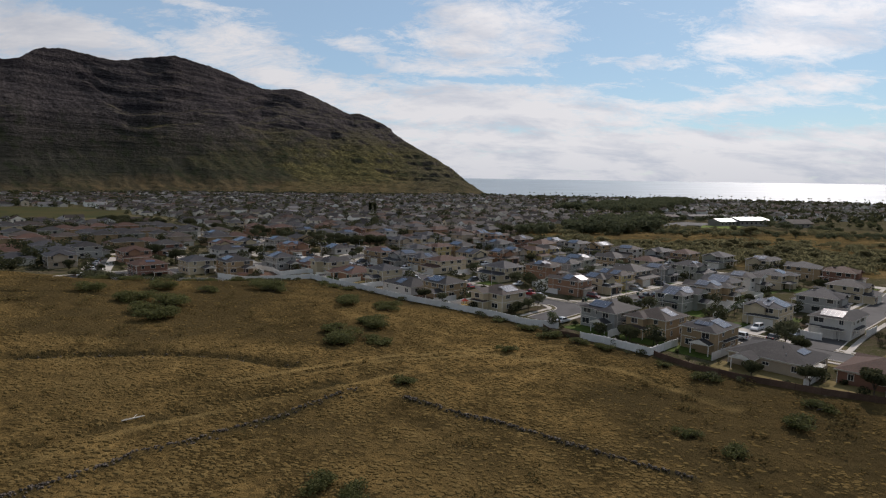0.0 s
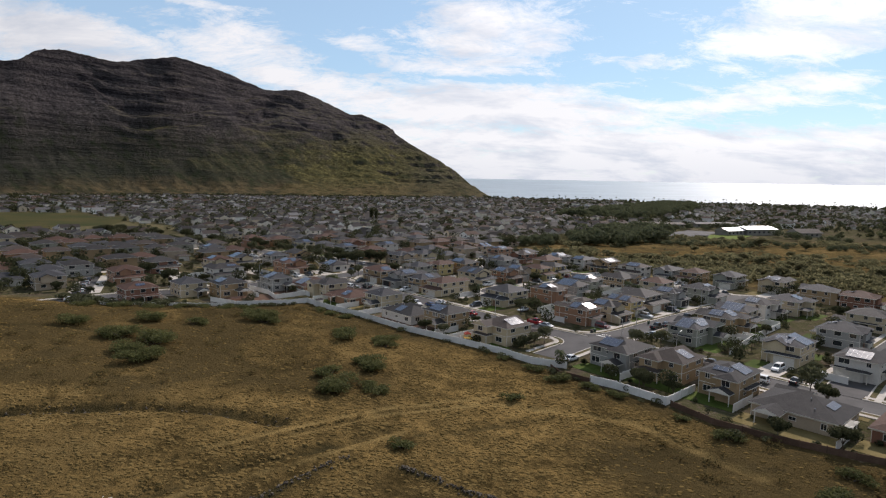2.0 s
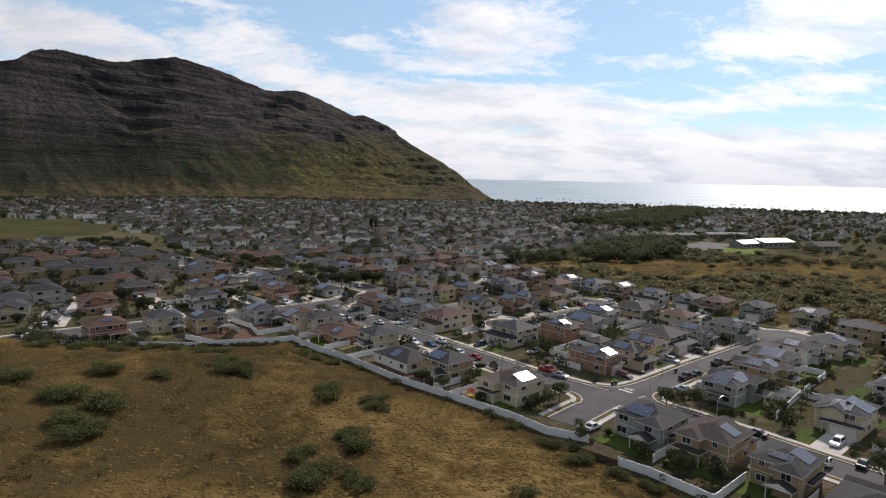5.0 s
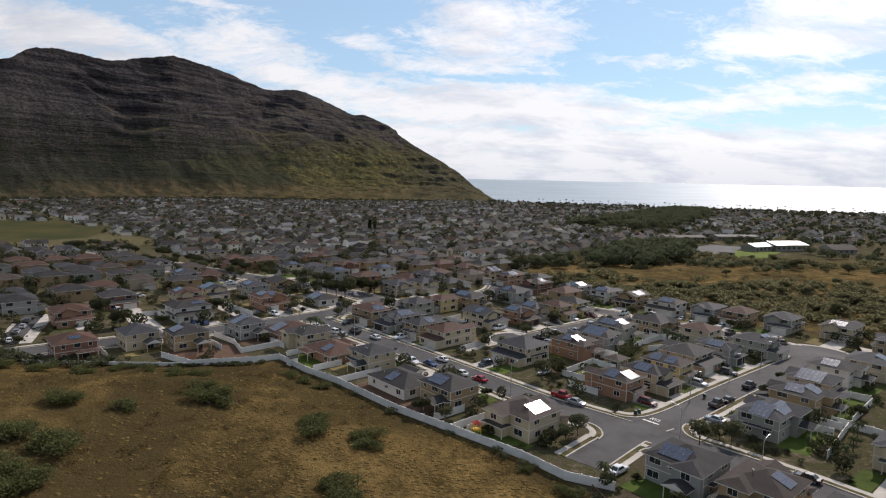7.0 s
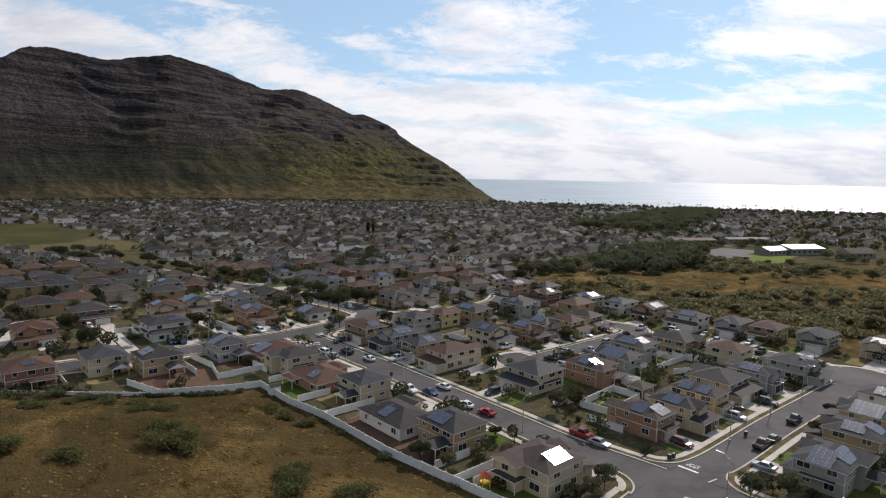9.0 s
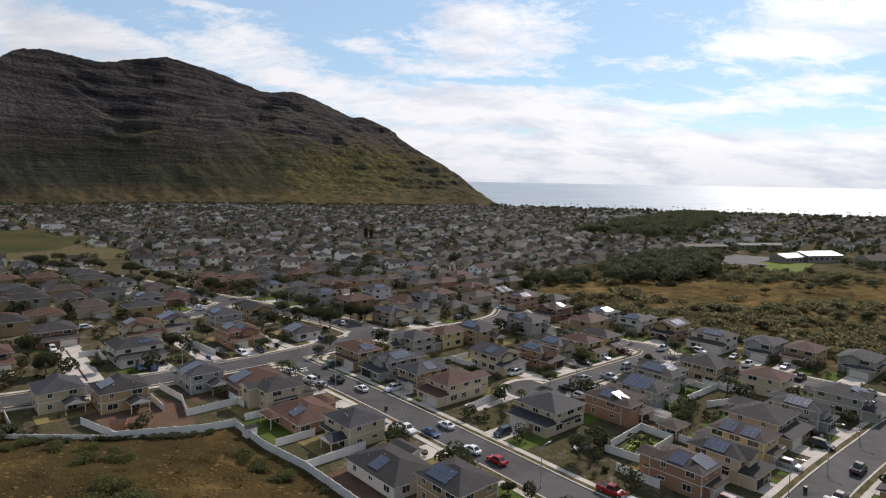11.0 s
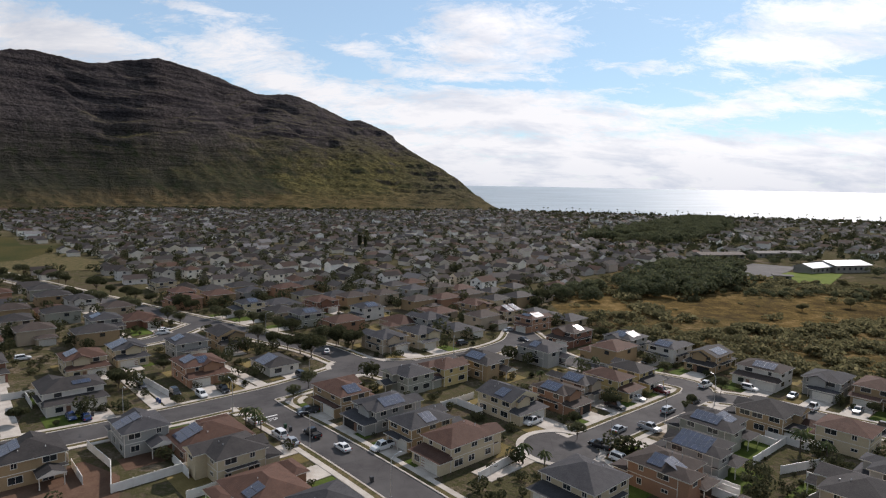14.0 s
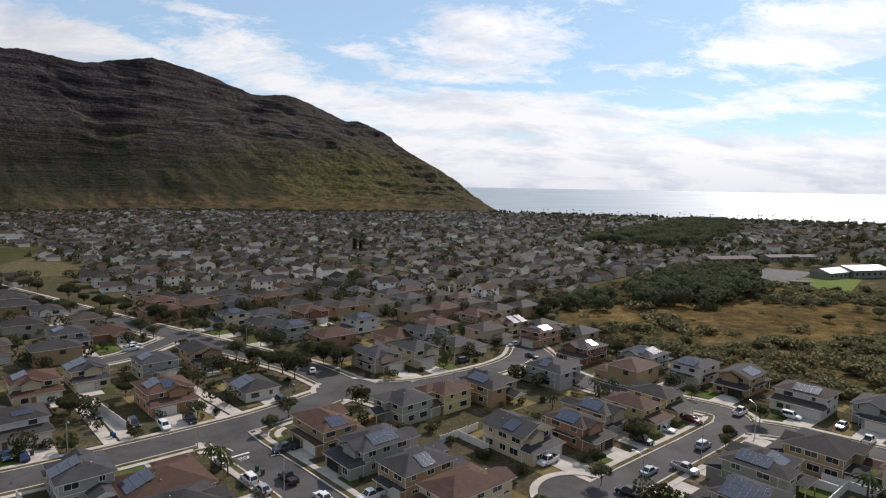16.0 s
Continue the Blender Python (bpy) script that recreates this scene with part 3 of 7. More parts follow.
def build_mountain():
    m = bpy.data.materials.new("mountain rock")
    m.use_nodes = True
    N = Nodes(m.node_tree)
    pos = N.add("ShaderNodeTexCoord").outputs["Object"]
    sep = N.add("ShaderNodeSeparateXYZ", {0: pos}).outputs
    warp = N.noise(pos, 0.006, 4)
    strata = N.noise(N.add("ShaderNodeCombineXYZ", {0: N.math("MULTIPLY", sep[0], 0.006), 1: N.math("MULTIPLY", sep[1], 0.006),
                                                   2: N.math("ADD", N.math("MULTIPLY", sep[2], 0.12), N.math("MULTIPLY", warp, 3.0))}).outputs[0], 1.0, 6, 0.65)
    spots = N.noise(pos, 0.06, 6, 0.7)
    patch = N.noise(N.scaled(pos, (1, 1, 2.5)), 0.008, 5, 0.6)
    rock = N.mix(N.ramp(strata, (0.40, 0.0), (0.60, 1.0)), (0.024, 0.0215, 0.0235), (0.062, 0.054, 0.052))
    up = N.add("ShaderNodeSeparateXYZ", {0: N.add("ShaderNodeNewGeometry").outputs["Normal"]}).outputs[2]
    rock = N.mix(N.ramp(N.math("ADD", up, N.math("MULTIPLY", N.math("SUBTRACT", spots, 0.5), 0.6)), (0.72, 0.0), (0.95, 0.7)), rock, (0.072, 0.064, 0.044))
    grass = N.mix(N.ramp(spots, (0.4, 0.0), (0.62, 1.0)), (0.048, 0.045, 0.021), (0.108, 0.092, 0.038))
    wobble = N.math("MULTIPLY", N.math("SUBTRACT", patch, 0.5), 1.3)
    slope_band = N.ramp(N.math("ADD", N.math("MULTIPLY", sep[2], 0.0033), N.math("MULTIPLY", wobble, 0.3)), (0.36, 0.95), (0.62, 0.0))
    east = N.ramp(N.math("ADD", N.math("MULTIPLY", N.math("ADD", sep[0], 900.0), 0.001), N.math("MULTIPLY", wobble, 0.15)), (0.10, 0.25), (0.30, 1.0), (0.78, 1.0), (0.90, 0.45))
    gentle = N.ramp(up, (0.55, 0.25), (0.80, 1.0))
    col = N.mix(N.math("MULTIPLY", N.math("MULTIPLY", slope_band, east), gentle), rock, grass)
    grit = N.noise(N.scaled(pos, (1, 1, 1.8)), 0.16, 8, 0.75)
    k = N.ramp(grit, (0.36, 0.45), (0.5, 0.95), (0.64, 1.6))
    col = N.mix(1.0, col, N.add("ShaderNodeCombineXYZ", {0: k, 1: k, 2: k}).outputs[0], "MULTIPLY")
    west = N.ramp(N.math("ADD", N.math("MULTIPLY", sep[0], -0.002), N.math("MULTIPLY", patch, 0.6)), (0.95, 0.0), (1.35, 0.8))
    foot = N.ramp(N.math("MULTIPLY", sep[2], 0.005), (0.25, 1.0), (0.75, 0.0))
    col = N.mix(N.math("MULTIPLY", west, foot), col, (0.030, 0.031, 0.023))
    bare = N.math("MULTIPLY", N.ramp(N.math("ADD", N.math("MULTIPLY", sep[2], 0.01), N.math("MULTIPLY", wobble, 0.35)), (0.16, 0.85), (0.42, 0.0)), N.ramp(spots, (0.42, 0.25), (0.58, 1.0)))
    bare = N.math("MULTIPLY", bare, east)
    col = N.mix(bare, col, (0.105, 0.076, 0.041))
    shrubs = N.noise(pos, 0.035, 5, 0.65)
    col = N.mix(N.math("MULTIPLY", N.ramp(shrubs, (0.52, 0.0), (0.62, 0.75)), slope_band), col, (0.028, 0.033, 0.018))
    s = N.add("ShaderNodeBsdfPrincipled", {"Base Color": col, "Roughness": 0.95, "Specular IOR Level": 0.0})
    b = N.add("ShaderNodeBump", {"Strength": 1.0, "Distance": 3.5, "Height": N.math("ADD", N.math("ADD", N.math("MULTIPLY", strata, 1.6), spots), N.math("MULTIPLY", grit, 0.6))})
    N.tree.links.new(b.outputs[0], s.inputs["Normal"])
    N.tree.links.new(s.outputs[0], N.add("ShaderNodeOutputMaterial").inputs[0])
    nu, nv, back = 520, 220, 24
    ts = np.linspace(0, len(RIDGE) - 1.0001, nu)
    verts = []
    for u, t in enumerate(ts):
        i, k = int(t), t - int(t)
        R, F = spline(RIDGE, i, k), spline([(*f, 0) for f in FOOT], i, k)
        run = (R.xy - F.xy).length
        for j in range(nv + back):
            v = j / (nv - 1)
            if v <= 1:
                p = F.lerp(Vector((R.x, R.y, 0)), v)
                talus = 0.40 * smooth(0.0, 1.0, v / 0.62) * min(1, v / 0.62) if v < 0.62 else 0.40
                cliff = 0.0 if v < 0.45 else 0.60 * ((v - 0.45) / 0.55) ** 1.25
                h = R.z * min(1.0, talus + cliff)
                fade = smooth(0, 0.15, v) * (1 - smooth(0.93, 1.0, v)) * min(1, R.z / 90)
                gully = abs(noise.noise((p.x * 0.011 + 0.004 * p.y, p.y * 0.0035, 1.3)))
                h -= fade * 4 * max(0, 0.33 - gully) * smooth(0.25, 0.7, v)
                h += fade * 16 * fbm(p.x, p.y, 0.006, 4) + fade * 3 * fbm(p.x, p.y, 0.03, 3)
                if v > 0.3:
                    base_h, foot_v = h, 0.33 + 0.24 * math.exp(-((p.x + 430) / 260) ** 2)
                    ledge = smooth(foot_v, foot_v + 0.16, v)
                    for step, wob, amount in ((34.0, 30.0, 1.05), (12.0, 14.0, 0.7)):
                        warp_z = base_h + wob * fbm(p.x, p.y, 0.0045, 3) + 4 * fbm(p.x, p.y, 0.022, 3) + 0.035 * p.x
                        fr = (warp_z % step) / step
                        h += fade * ledge * step * (smooth(0.52, 0.86, fr) - fr) * max(0.0, min(amount, 0.40 + 0.9 * fbm(p.x + 900 + step, p.y, 0.0045, 3) + 0.7 * fbm(p.x, p.y + step, 0.014, 2))) * (0.65 if p.x > -160 else 1.0)
                h = max(h, -1 + 3 * v)
                h += 2.5 * fbm(p.x, p.y, 0.05, 3) * (v > 0.9) * min(1, R.z / 60)
                verts.append((p.x, p.y, h))
            else:
                w = (j - nv + 1) / back
                p = R.xy + (R.xy - F.xy) * w * 1.1
                verts.append((p.x, p.y, R.z * (1 - w) ** 1.2 + 6 * fbm(p.x, p.y, 0.02) * (1 - w) - 6 * w))
    k = nv + back
    faces = [(a * k + j, a * k + j + 1, a * k + k + j + 1, a * k + k + j)[::-1] for a in range(nu - 1) for j in range(k - 1)]
    me = bpy.data.meshes.new("mountain")
    me.from_pydata(verts, [], faces)
    me.materials.append(m)
    me.polygons.foreach_set("use_smooth", [True] * len(faces))
    me.update()
    tagged(new("mountain", me), "dark brown layered rock mountain with olive grassy slopes", "mountain", kind="structure")


build_mountain()


# ---- streets, kerbs, pavements ----
def sampled(line, step=1.5):
    out = []
    for i in range(len(line) - 1):
        p0, p1, p2, p3 = (Vector(line[max(0, min(len(line) - 1, i + k))]) for k in (-1, 0, 1, 2))
        n = max(2, int((p2 - p1).length / step))
        for s in range(n):
            t = s / n
            out.append(0.5 * ((2 * p1) + (p2 - p0) * t + (2 * p0 - 5 * p1 + 4 * p2 - p3) * t * t + (3 * p1 - p0 - 3 * p2 + p3) * t ** 3))
    out.append(Vector(line[-1]))
    return out


ROAD_LINES = {k: (sampled(l), w) for k, (l, w) in STREETS.items()}
BULBS = [((30.5, 270), 8.2), ((126, 257), 10.5), ((-19.5, 329), 8.6)]


def on_road(x, y, but="", pad=0.0):
    p = Vector((x, y))
    for k, (pts, w) in ROAD_LINES.items():
        if k != but and any((q - p).length_squared < (w / 2 + pad) ** 2 for q in pts):
            return True
    return any(math.hypot(x - c[0], y - c[1]) < r + pad for c, r in BULBS)


def strip(pts, lo, hi, z0, z1, keep=lambda x, y: True):
    """A slab that runs along a line between two sideways distances."""
    sh = Shape()
    nor = []
    for i in range(len(pts)):
        d = (pts[min(i + 1, len(pts) - 1)] - pts[max(i - 1, 0)]).normalized()
        nor.append(Vector((-d.y, d.x)))
    for i in range(len(pts) - 1):
        a, b, na, nb = pts[i], pts[i + 1], nor[i], nor[i + 1]
        mid = (a + b) / 2 + (na + nb) / 4 * (lo + hi)
        if not keep(mid.x, mid.y):
            continue
        q = [a + na * lo, b + nb * lo, b + nb * hi, a + na * hi]
        sh.solid([(p.x, p.y, z0) for p in q] + [(p.x, p.y, z1) for p in q],
                 [(3, 2, 1, 0), (4, 5, 6, 7), (0, 1, 5, 4), (1, 2, 6, 5), (2, 3, 7, 6), (3, 0, 4, 7)])
    return sh


# rounded corners: crossing, the headings of the two arms, their half widths, the radius
CORNERS = [((47.5, 193.5), 133, 39, 4.3, 3.8, 6.5), ((47.5, 193.5), 39, -45, 3.8, 4.2, 6.5), ((47.5, 193.5), -45, 225, 4.2, 4.2, 5.5), ((47.5, 193.5), 225, 133, 4.2, 4.3, 6.5),
           ((-42, 299), -48, 45, 4.3, 4.7, 6.0), ((-42, 299), 221, 312, 4.7, 4.3, 6.0), ((124, 255), 221, 130, 4.0, 4.0, 6.0)]
FILLETS = []


def bisect(c, a, b, wa, wb):
    """Where two edges meet that run beside headings a and b at these distances, towards each other."""
    u, v = Vector((math.cos(radians(a)), math.sin(radians(a)))), Vector((math.cos(radians(b)), math.sin(radians(b))))
    cross = u.x * v.y - u.y * v.x
    return Vector(c) + v * (wa / abs(cross)) + u * (wb / abs(cross)), u, v


for c, a, b, wa, wb, r in CORNERS:
    C, u, v = bisect(c, a, b, wa, wb)
    O, _, _ = bisect(c, a, b, wa + r, wb + r)
    FILLETS.append((C, C + u * (O - C).dot(u), O, C + v * (O - C).dot(v), r))


def in_fillet(x, y):
    return any(inside(x, y, [(p.x, p.y) for p in q[:4]]) for q in FILLETS)


def ring_part(O, Ta, Tb, lo, hi, z0, z1, n=9):
    a0, a1 = math.atan2(*(Ta - O).yx), math.atan2(*(Tb - O).yx)
    a1 = a0 + (a1 - a0 + math.pi) % (2 * math.pi) - math.pi
    sh = Shape()
    for i in range(n):
        p, q = a0 + (a1 - a0) * i / n, a0 + (a1 - a0) * (i + 1) / n
        k = [(O.x + rr * math.cos(t), O.y + rr * math.sin(t)) for rr, t in ((lo, p), (hi, p), (hi, q), (lo, q))]
        sh.solid([(*e, z0) for e in k] + [(*e, z1) for e in k], [(3, 2, 1, 0), (4, 5, 6, 7), (0, 1, 5, 4), (1, 2, 6, 5), (2, 3, 7, 6), (3, 0, 4, 7)])
    return sh


for i, (C, Ta, O, Tb, r) in enumerate(FILLETS):
    arc = []
    a0, a1 = math.atan2(*(Ta - O).yx), math.atan2(*(Tb - O).yx)
    a1 = a0 + (a1 - a0 + math.pi) % (2 * math.pi) - math.pi
    for k in range(10):
        t = a0 + (a1 - a0) * k / 9
        arc.append((O.x + r * math.cos(t), O.y + r * math.sin(t), 0.10 + 0.001 * i))
    sh = Shape()
    for p, q in zip(arc, arc[1:]):
        sh.face([(C.x, C.y, 0.10 + 0.001 * i), p, q])
    tagged(new("road", sh.mesh("road", ASPHALT)), "rounded asphalt corner of a crossing", "road", kind="structure")
    for nm, mt, lo, hi, z, lb in (("kerb", CONCRETE, r - 0.35, r, 0.23, "pale concrete kerb round a corner"), ("verge", VERGE, r - 1.5, r - 0.35, 0.16, "half-dry grass at a street corner"),
                                  ("pavement", CONCRETE, max(0.2, r - 2.9), r - 1.5, 0.19, "light concrete pavement round a corner")):
        tagged(new(nm, ring_part(O, Ta, Tb, lo, hi, -0.2, z + 0.001 * i).mesh(nm, mt)), lb, nm, kind="structure")
for order, (key, (pts, w)) in enumerate(ROAD_LINES.items()):
    top = 0.04 + 0.004 * order
    tagged(new("road", strip(pts, -w / 2, w / 2, -0.3, top).mesh("road", ASPHALT)), "grey patched asphalt residential street", "road", kind="structure")
    free = lambda x, y: not on_road(x, y, key, 0.2) and not in_fillet(x, y)
    for side in (-1, 1):
        near, far = sorted((side * w / 2, side * (w / 2 + 0.35)))
        kerb = strip(pts, near, far, -0.2, 0.19 + 0.003 * order, free)
        if kerb.f:
            tagged(new("kerb", kerb.mesh("kerb", CONCRETE)), "pale concrete kerb along the street", "kerb", kind="structure")
        near, far = sorted((side * (w / 2 + 0.35), side * (w / 2 + 1.5)))
        verge = strip(pts, near, far, -0.2, 0.125 + 0.003 * order, free)
        if verge.f:
            tagged(new("verge", verge.mesh("verge", VERGE)), "narrow strip of half-dry grass beside the kerb", "verge", kind="structure")
        near, far = sorted((side * (w / 2 + 1.5), side * (w / 2 + 2.8)))
        walk_way = strip(pts, near, far, -0.2, 0.157 + 0.003 * order, lambda x, y: not on_road(x, y, key, -0.1) and not in_fillet(x, y))
        if walk_way.f:
            tagged(new("pavement", walk_way.mesh("pavement", CONCRETE)), "light concrete pavement slabs beside the street", "pavement", kind="structure")
for c, r in BULBS:
    sh = Shape()
    n = 40
    ring = [(c[0] + r * math.cos(2 * math.pi * i / n), c[1] + r * math.sin(2 * math.pi * i / n)) for i in range(n)]
    sh.face([(x, y, 0.086 + 0.002 * BULBS.index((c, r))) for x, y in ring])
    tagged(new("road", sh.mesh("road", ASPHALT)), "round asphalt end of a cul-de-sac", "road", kind="structure")
    sh = Shape()
    for i in range(n):
        a0, a1 = 2 * math.pi * i / n, 2 * math.pi * (i + 1) / n
        mx, my = c[0] + (r + 1.2) * math.cos((a0 + a1) / 2), c[1] + (r + 1.2) * math.sin((a0 + a1) / 2)
        if any((q - Vector((mx, my))).length < wd / 2 + 0.5 for pts, wd in ROAD_LINES.values() for q in pts):
            continue
        q = [(c[0] + rr * math.cos(a), c[1] + rr * math.sin(a)) for rr, a in ((r, a0), (r + 1.5, a0), (r + 1.5, a1), (r, a1))]
        sh.solid([(*p, -0.2) for p in q] + [(*p, 0.2 + 0.003 * BULBS.index((c, r))) for p in q], [(4, 5, 6, 7), (0, 1, 5, 4), (1, 2, 6, 5), (2, 3, 7, 6), (3, 0, 4, 7)])
    tagged(new("pavement", sh.mesh("pavement", CONCRETE)), "curved concrete pavement round a cul-de-sac", "pavement", kind="structure")


# ---- houses ----
def window_meshes(w, h):
    f = Shape()
    t, d = 0.10, 0.07
    f.box(-w / 2 - t, -d, -h / 2 - t, w / 2 + t, 0.02, -h / 2).box(-w / 2 - t, -d, h / 2, w / 2 + t, 0.02, h / 2 + t)
    f.box(-w / 2 - t, -d, -h / 2, -w / 2, 0.02, h / 2).box(w / 2, -d, -h / 2, w / 2 + t, 0.02, h / 2)
    f.box(-0.03, -d + 0.02, -h / 2, 0.03, 0.02, h / 2)
    p = Shape().box(-w / 2, -0.035, -h / 2, w / 2, 0.02, h / 2)
    return f.mesh("window_frame", WHITE_TRIM), p.mesh("pane", GLASS)


WINDOWS = {k: window_meshes(*k) for k in ((1.6, 1.2), (0.9, 1.1), (2.2, 1.3), (1.2, 0.6), (1.8, 2.0))}


def joined_window(w, h):
    t, sh = 0.1, Shape()
    sh.box(-w / 2 - t, -0.05, -h / 2 - t, w / 2 + t, 0.02, h / 2 + t, 1).box(-w / 2, -0.07, -h / 2, w / 2, -0.045, h / 2, 0)
    return sh.mesh("window", GLASS, WHITE_TRIM)


JOINED = {k: joined_window(*k) for k in WINDOWS}


def put_window(house, kind, x, y, z, turn):
    frame_me, pane_me = WINDOWS[kind]
    px, py = house.matrix_basis.translation.xy
    if py > 292 or px < -92 or px > 104:
        part("window", JOINED[kind], house, at=pose(x, y, z, 0, 0, turn))
        return
    w = part("window", frame_me, house, at=pose(x, y, z, 0, 0, turn))
    part("pane", pane_me, w)


def garage_mesh(w=4.9, h=2.2):
    sh = Shape()
    for r in range(4):
        sh.box(-w / 2, -0.06, r * h / 4 + 0.015, w / 2, 0.03, (r + 1) * h / 4 - 0.015)
    for r in range(4):
        for c in range(8):
            x = -w / 2 + (c + 0.5) * w / 8
            sh.box(x - w / 18, -0.085, r * h / 4 + 0.1, x + w / 18, -0.06, (r + 1) * h / 4 - 0.1)
    return sh.mesh("garage_door", GARAGE)


GARAGE_DOOR = garage_mesh()
# flat sheet; the shade inside an open garage is put into its dark colour
GARAGE_SHADE_SHEET = Shape().box(-2.45, -0.04, 0, 2.45, 0.03, 2.2).mesh("garage_shade_sheet", OPENING_SHADE)
DOOR = Shape().box(-0.48, -0.07, 0, 0.48, 0.03, 2.05).mesh("door", DOORWOOD)
PANEL = Shape().box(-0.5, -0.82, 0, 0.5, 0.82, 0.035, 1).box(-0.485, -0.805, 0.035, 0.485, 0.805, 0.04, 0).mesh("solar_panel", SOLAR, SILVER)
VENT = Shape().rod((0, 0, -0.2), (0, 0, 0.4), 0.07, 0.07, 6).rod((0, 0, 0.4), (0, 0, 0.5), 0.13, 0.03, 6).mesh("vent", METAL)


def hip(sh, x0, y0, x1, y1, z, slope=0.36, over=0.55, thick=0.16, gable=False, m=0, edge=1):
    """A hipped (or gabled) roof over a rectangle, with overhang and fascia. Returns the rise."""
    x0, y0, x1, y1 = x0 - over, y0 - over, x1 + over, y1 + over
    w, d = x1 - x0, y1 - y0
    zb, zt = z - over * slope * 0.5, z - over * slope * 0.5 + thick
    base = [(x0, y0), (x1, y0), (x1, y1), (x0, y1)]
    for i in range(4):
        a, b = base[i], base[(i + 1) % 4]
        sh.face([(*a, zb), (*b, zb), (*b, zt), (*a, zt)], edge)
    sh.face([(*p, zb) for p in reversed(base)], edge)
    if w >= d:
        rise, cut = d / 2 * slope, (0 if gable else d / 2)
        ra, rb = (x0 + cut, (y0 + y1) / 2, zt + rise), (x1 - cut, (y0 + y1) / 2, zt + rise)
        c = [(*p, zt) for p in base]
        sh.face([c[0], c[1], rb, ra], m).face([c[2], c[3], ra, rb], m)
        sh.face([c[1], c[2], rb], edge if gable else m).face([c[3], c[0], ra], edge if gable else m)
    else:
        rise, cut = w / 2 * slope, (0 if gable else w / 2)
        ra, rb = ((x0 + x1) / 2, y0 + cut, zt + rise), ((x0 + x1) / 2, y1 - cut, zt + rise)
        c = [(*p, zt) for p in base]
        sh.face([c[1], c[2], rb, ra], m).face([c[3], c[0], ra, rb], m)
        sh.face([c[0], c[1], ra], edge if gable else m).face([c[2], c[3], rb], edge if gable else m)
    return rise


def solar_array(house, w, d, z, slope, side, rows, cols, shift=0.0, over=0.55):
    """Panels on one slope of the main roof; side 0 front, 1 right, 2 back, 3 left."""
    half = (d if side % 2 == 0 else w) / 2 + over
    tilt = math.atan(slope)
    zt = z - over * slope * 0.5 + 0.16
    turn = pose(0, 0, 0, 0, 0, 90 * side)
    tall = min(w, d) / 2 + over
    start = 0.32 * tall
    for r in range(rows):
        for c in range(cols):
            run = start + (r - (rows - 1) / 2) * 1.7 * math.cos(tilt) + 0.16 * tall
            x = (c - (cols - 1) / 2) * 1.03 + shift
            at = turn @ pose(x, -half + run, zt + run * slope + 0.09, math.degrees(tilt))
            part("solar_panel", PANEL, house, at=at)


LEVEL = [0]
YARDS = []


def layer(base):
    """A height a little above the last slab, so that no two lie in one plane."""
    LEVEL[0] += 1
    return base + 0.0008 * (LEVEL[0] % 60)


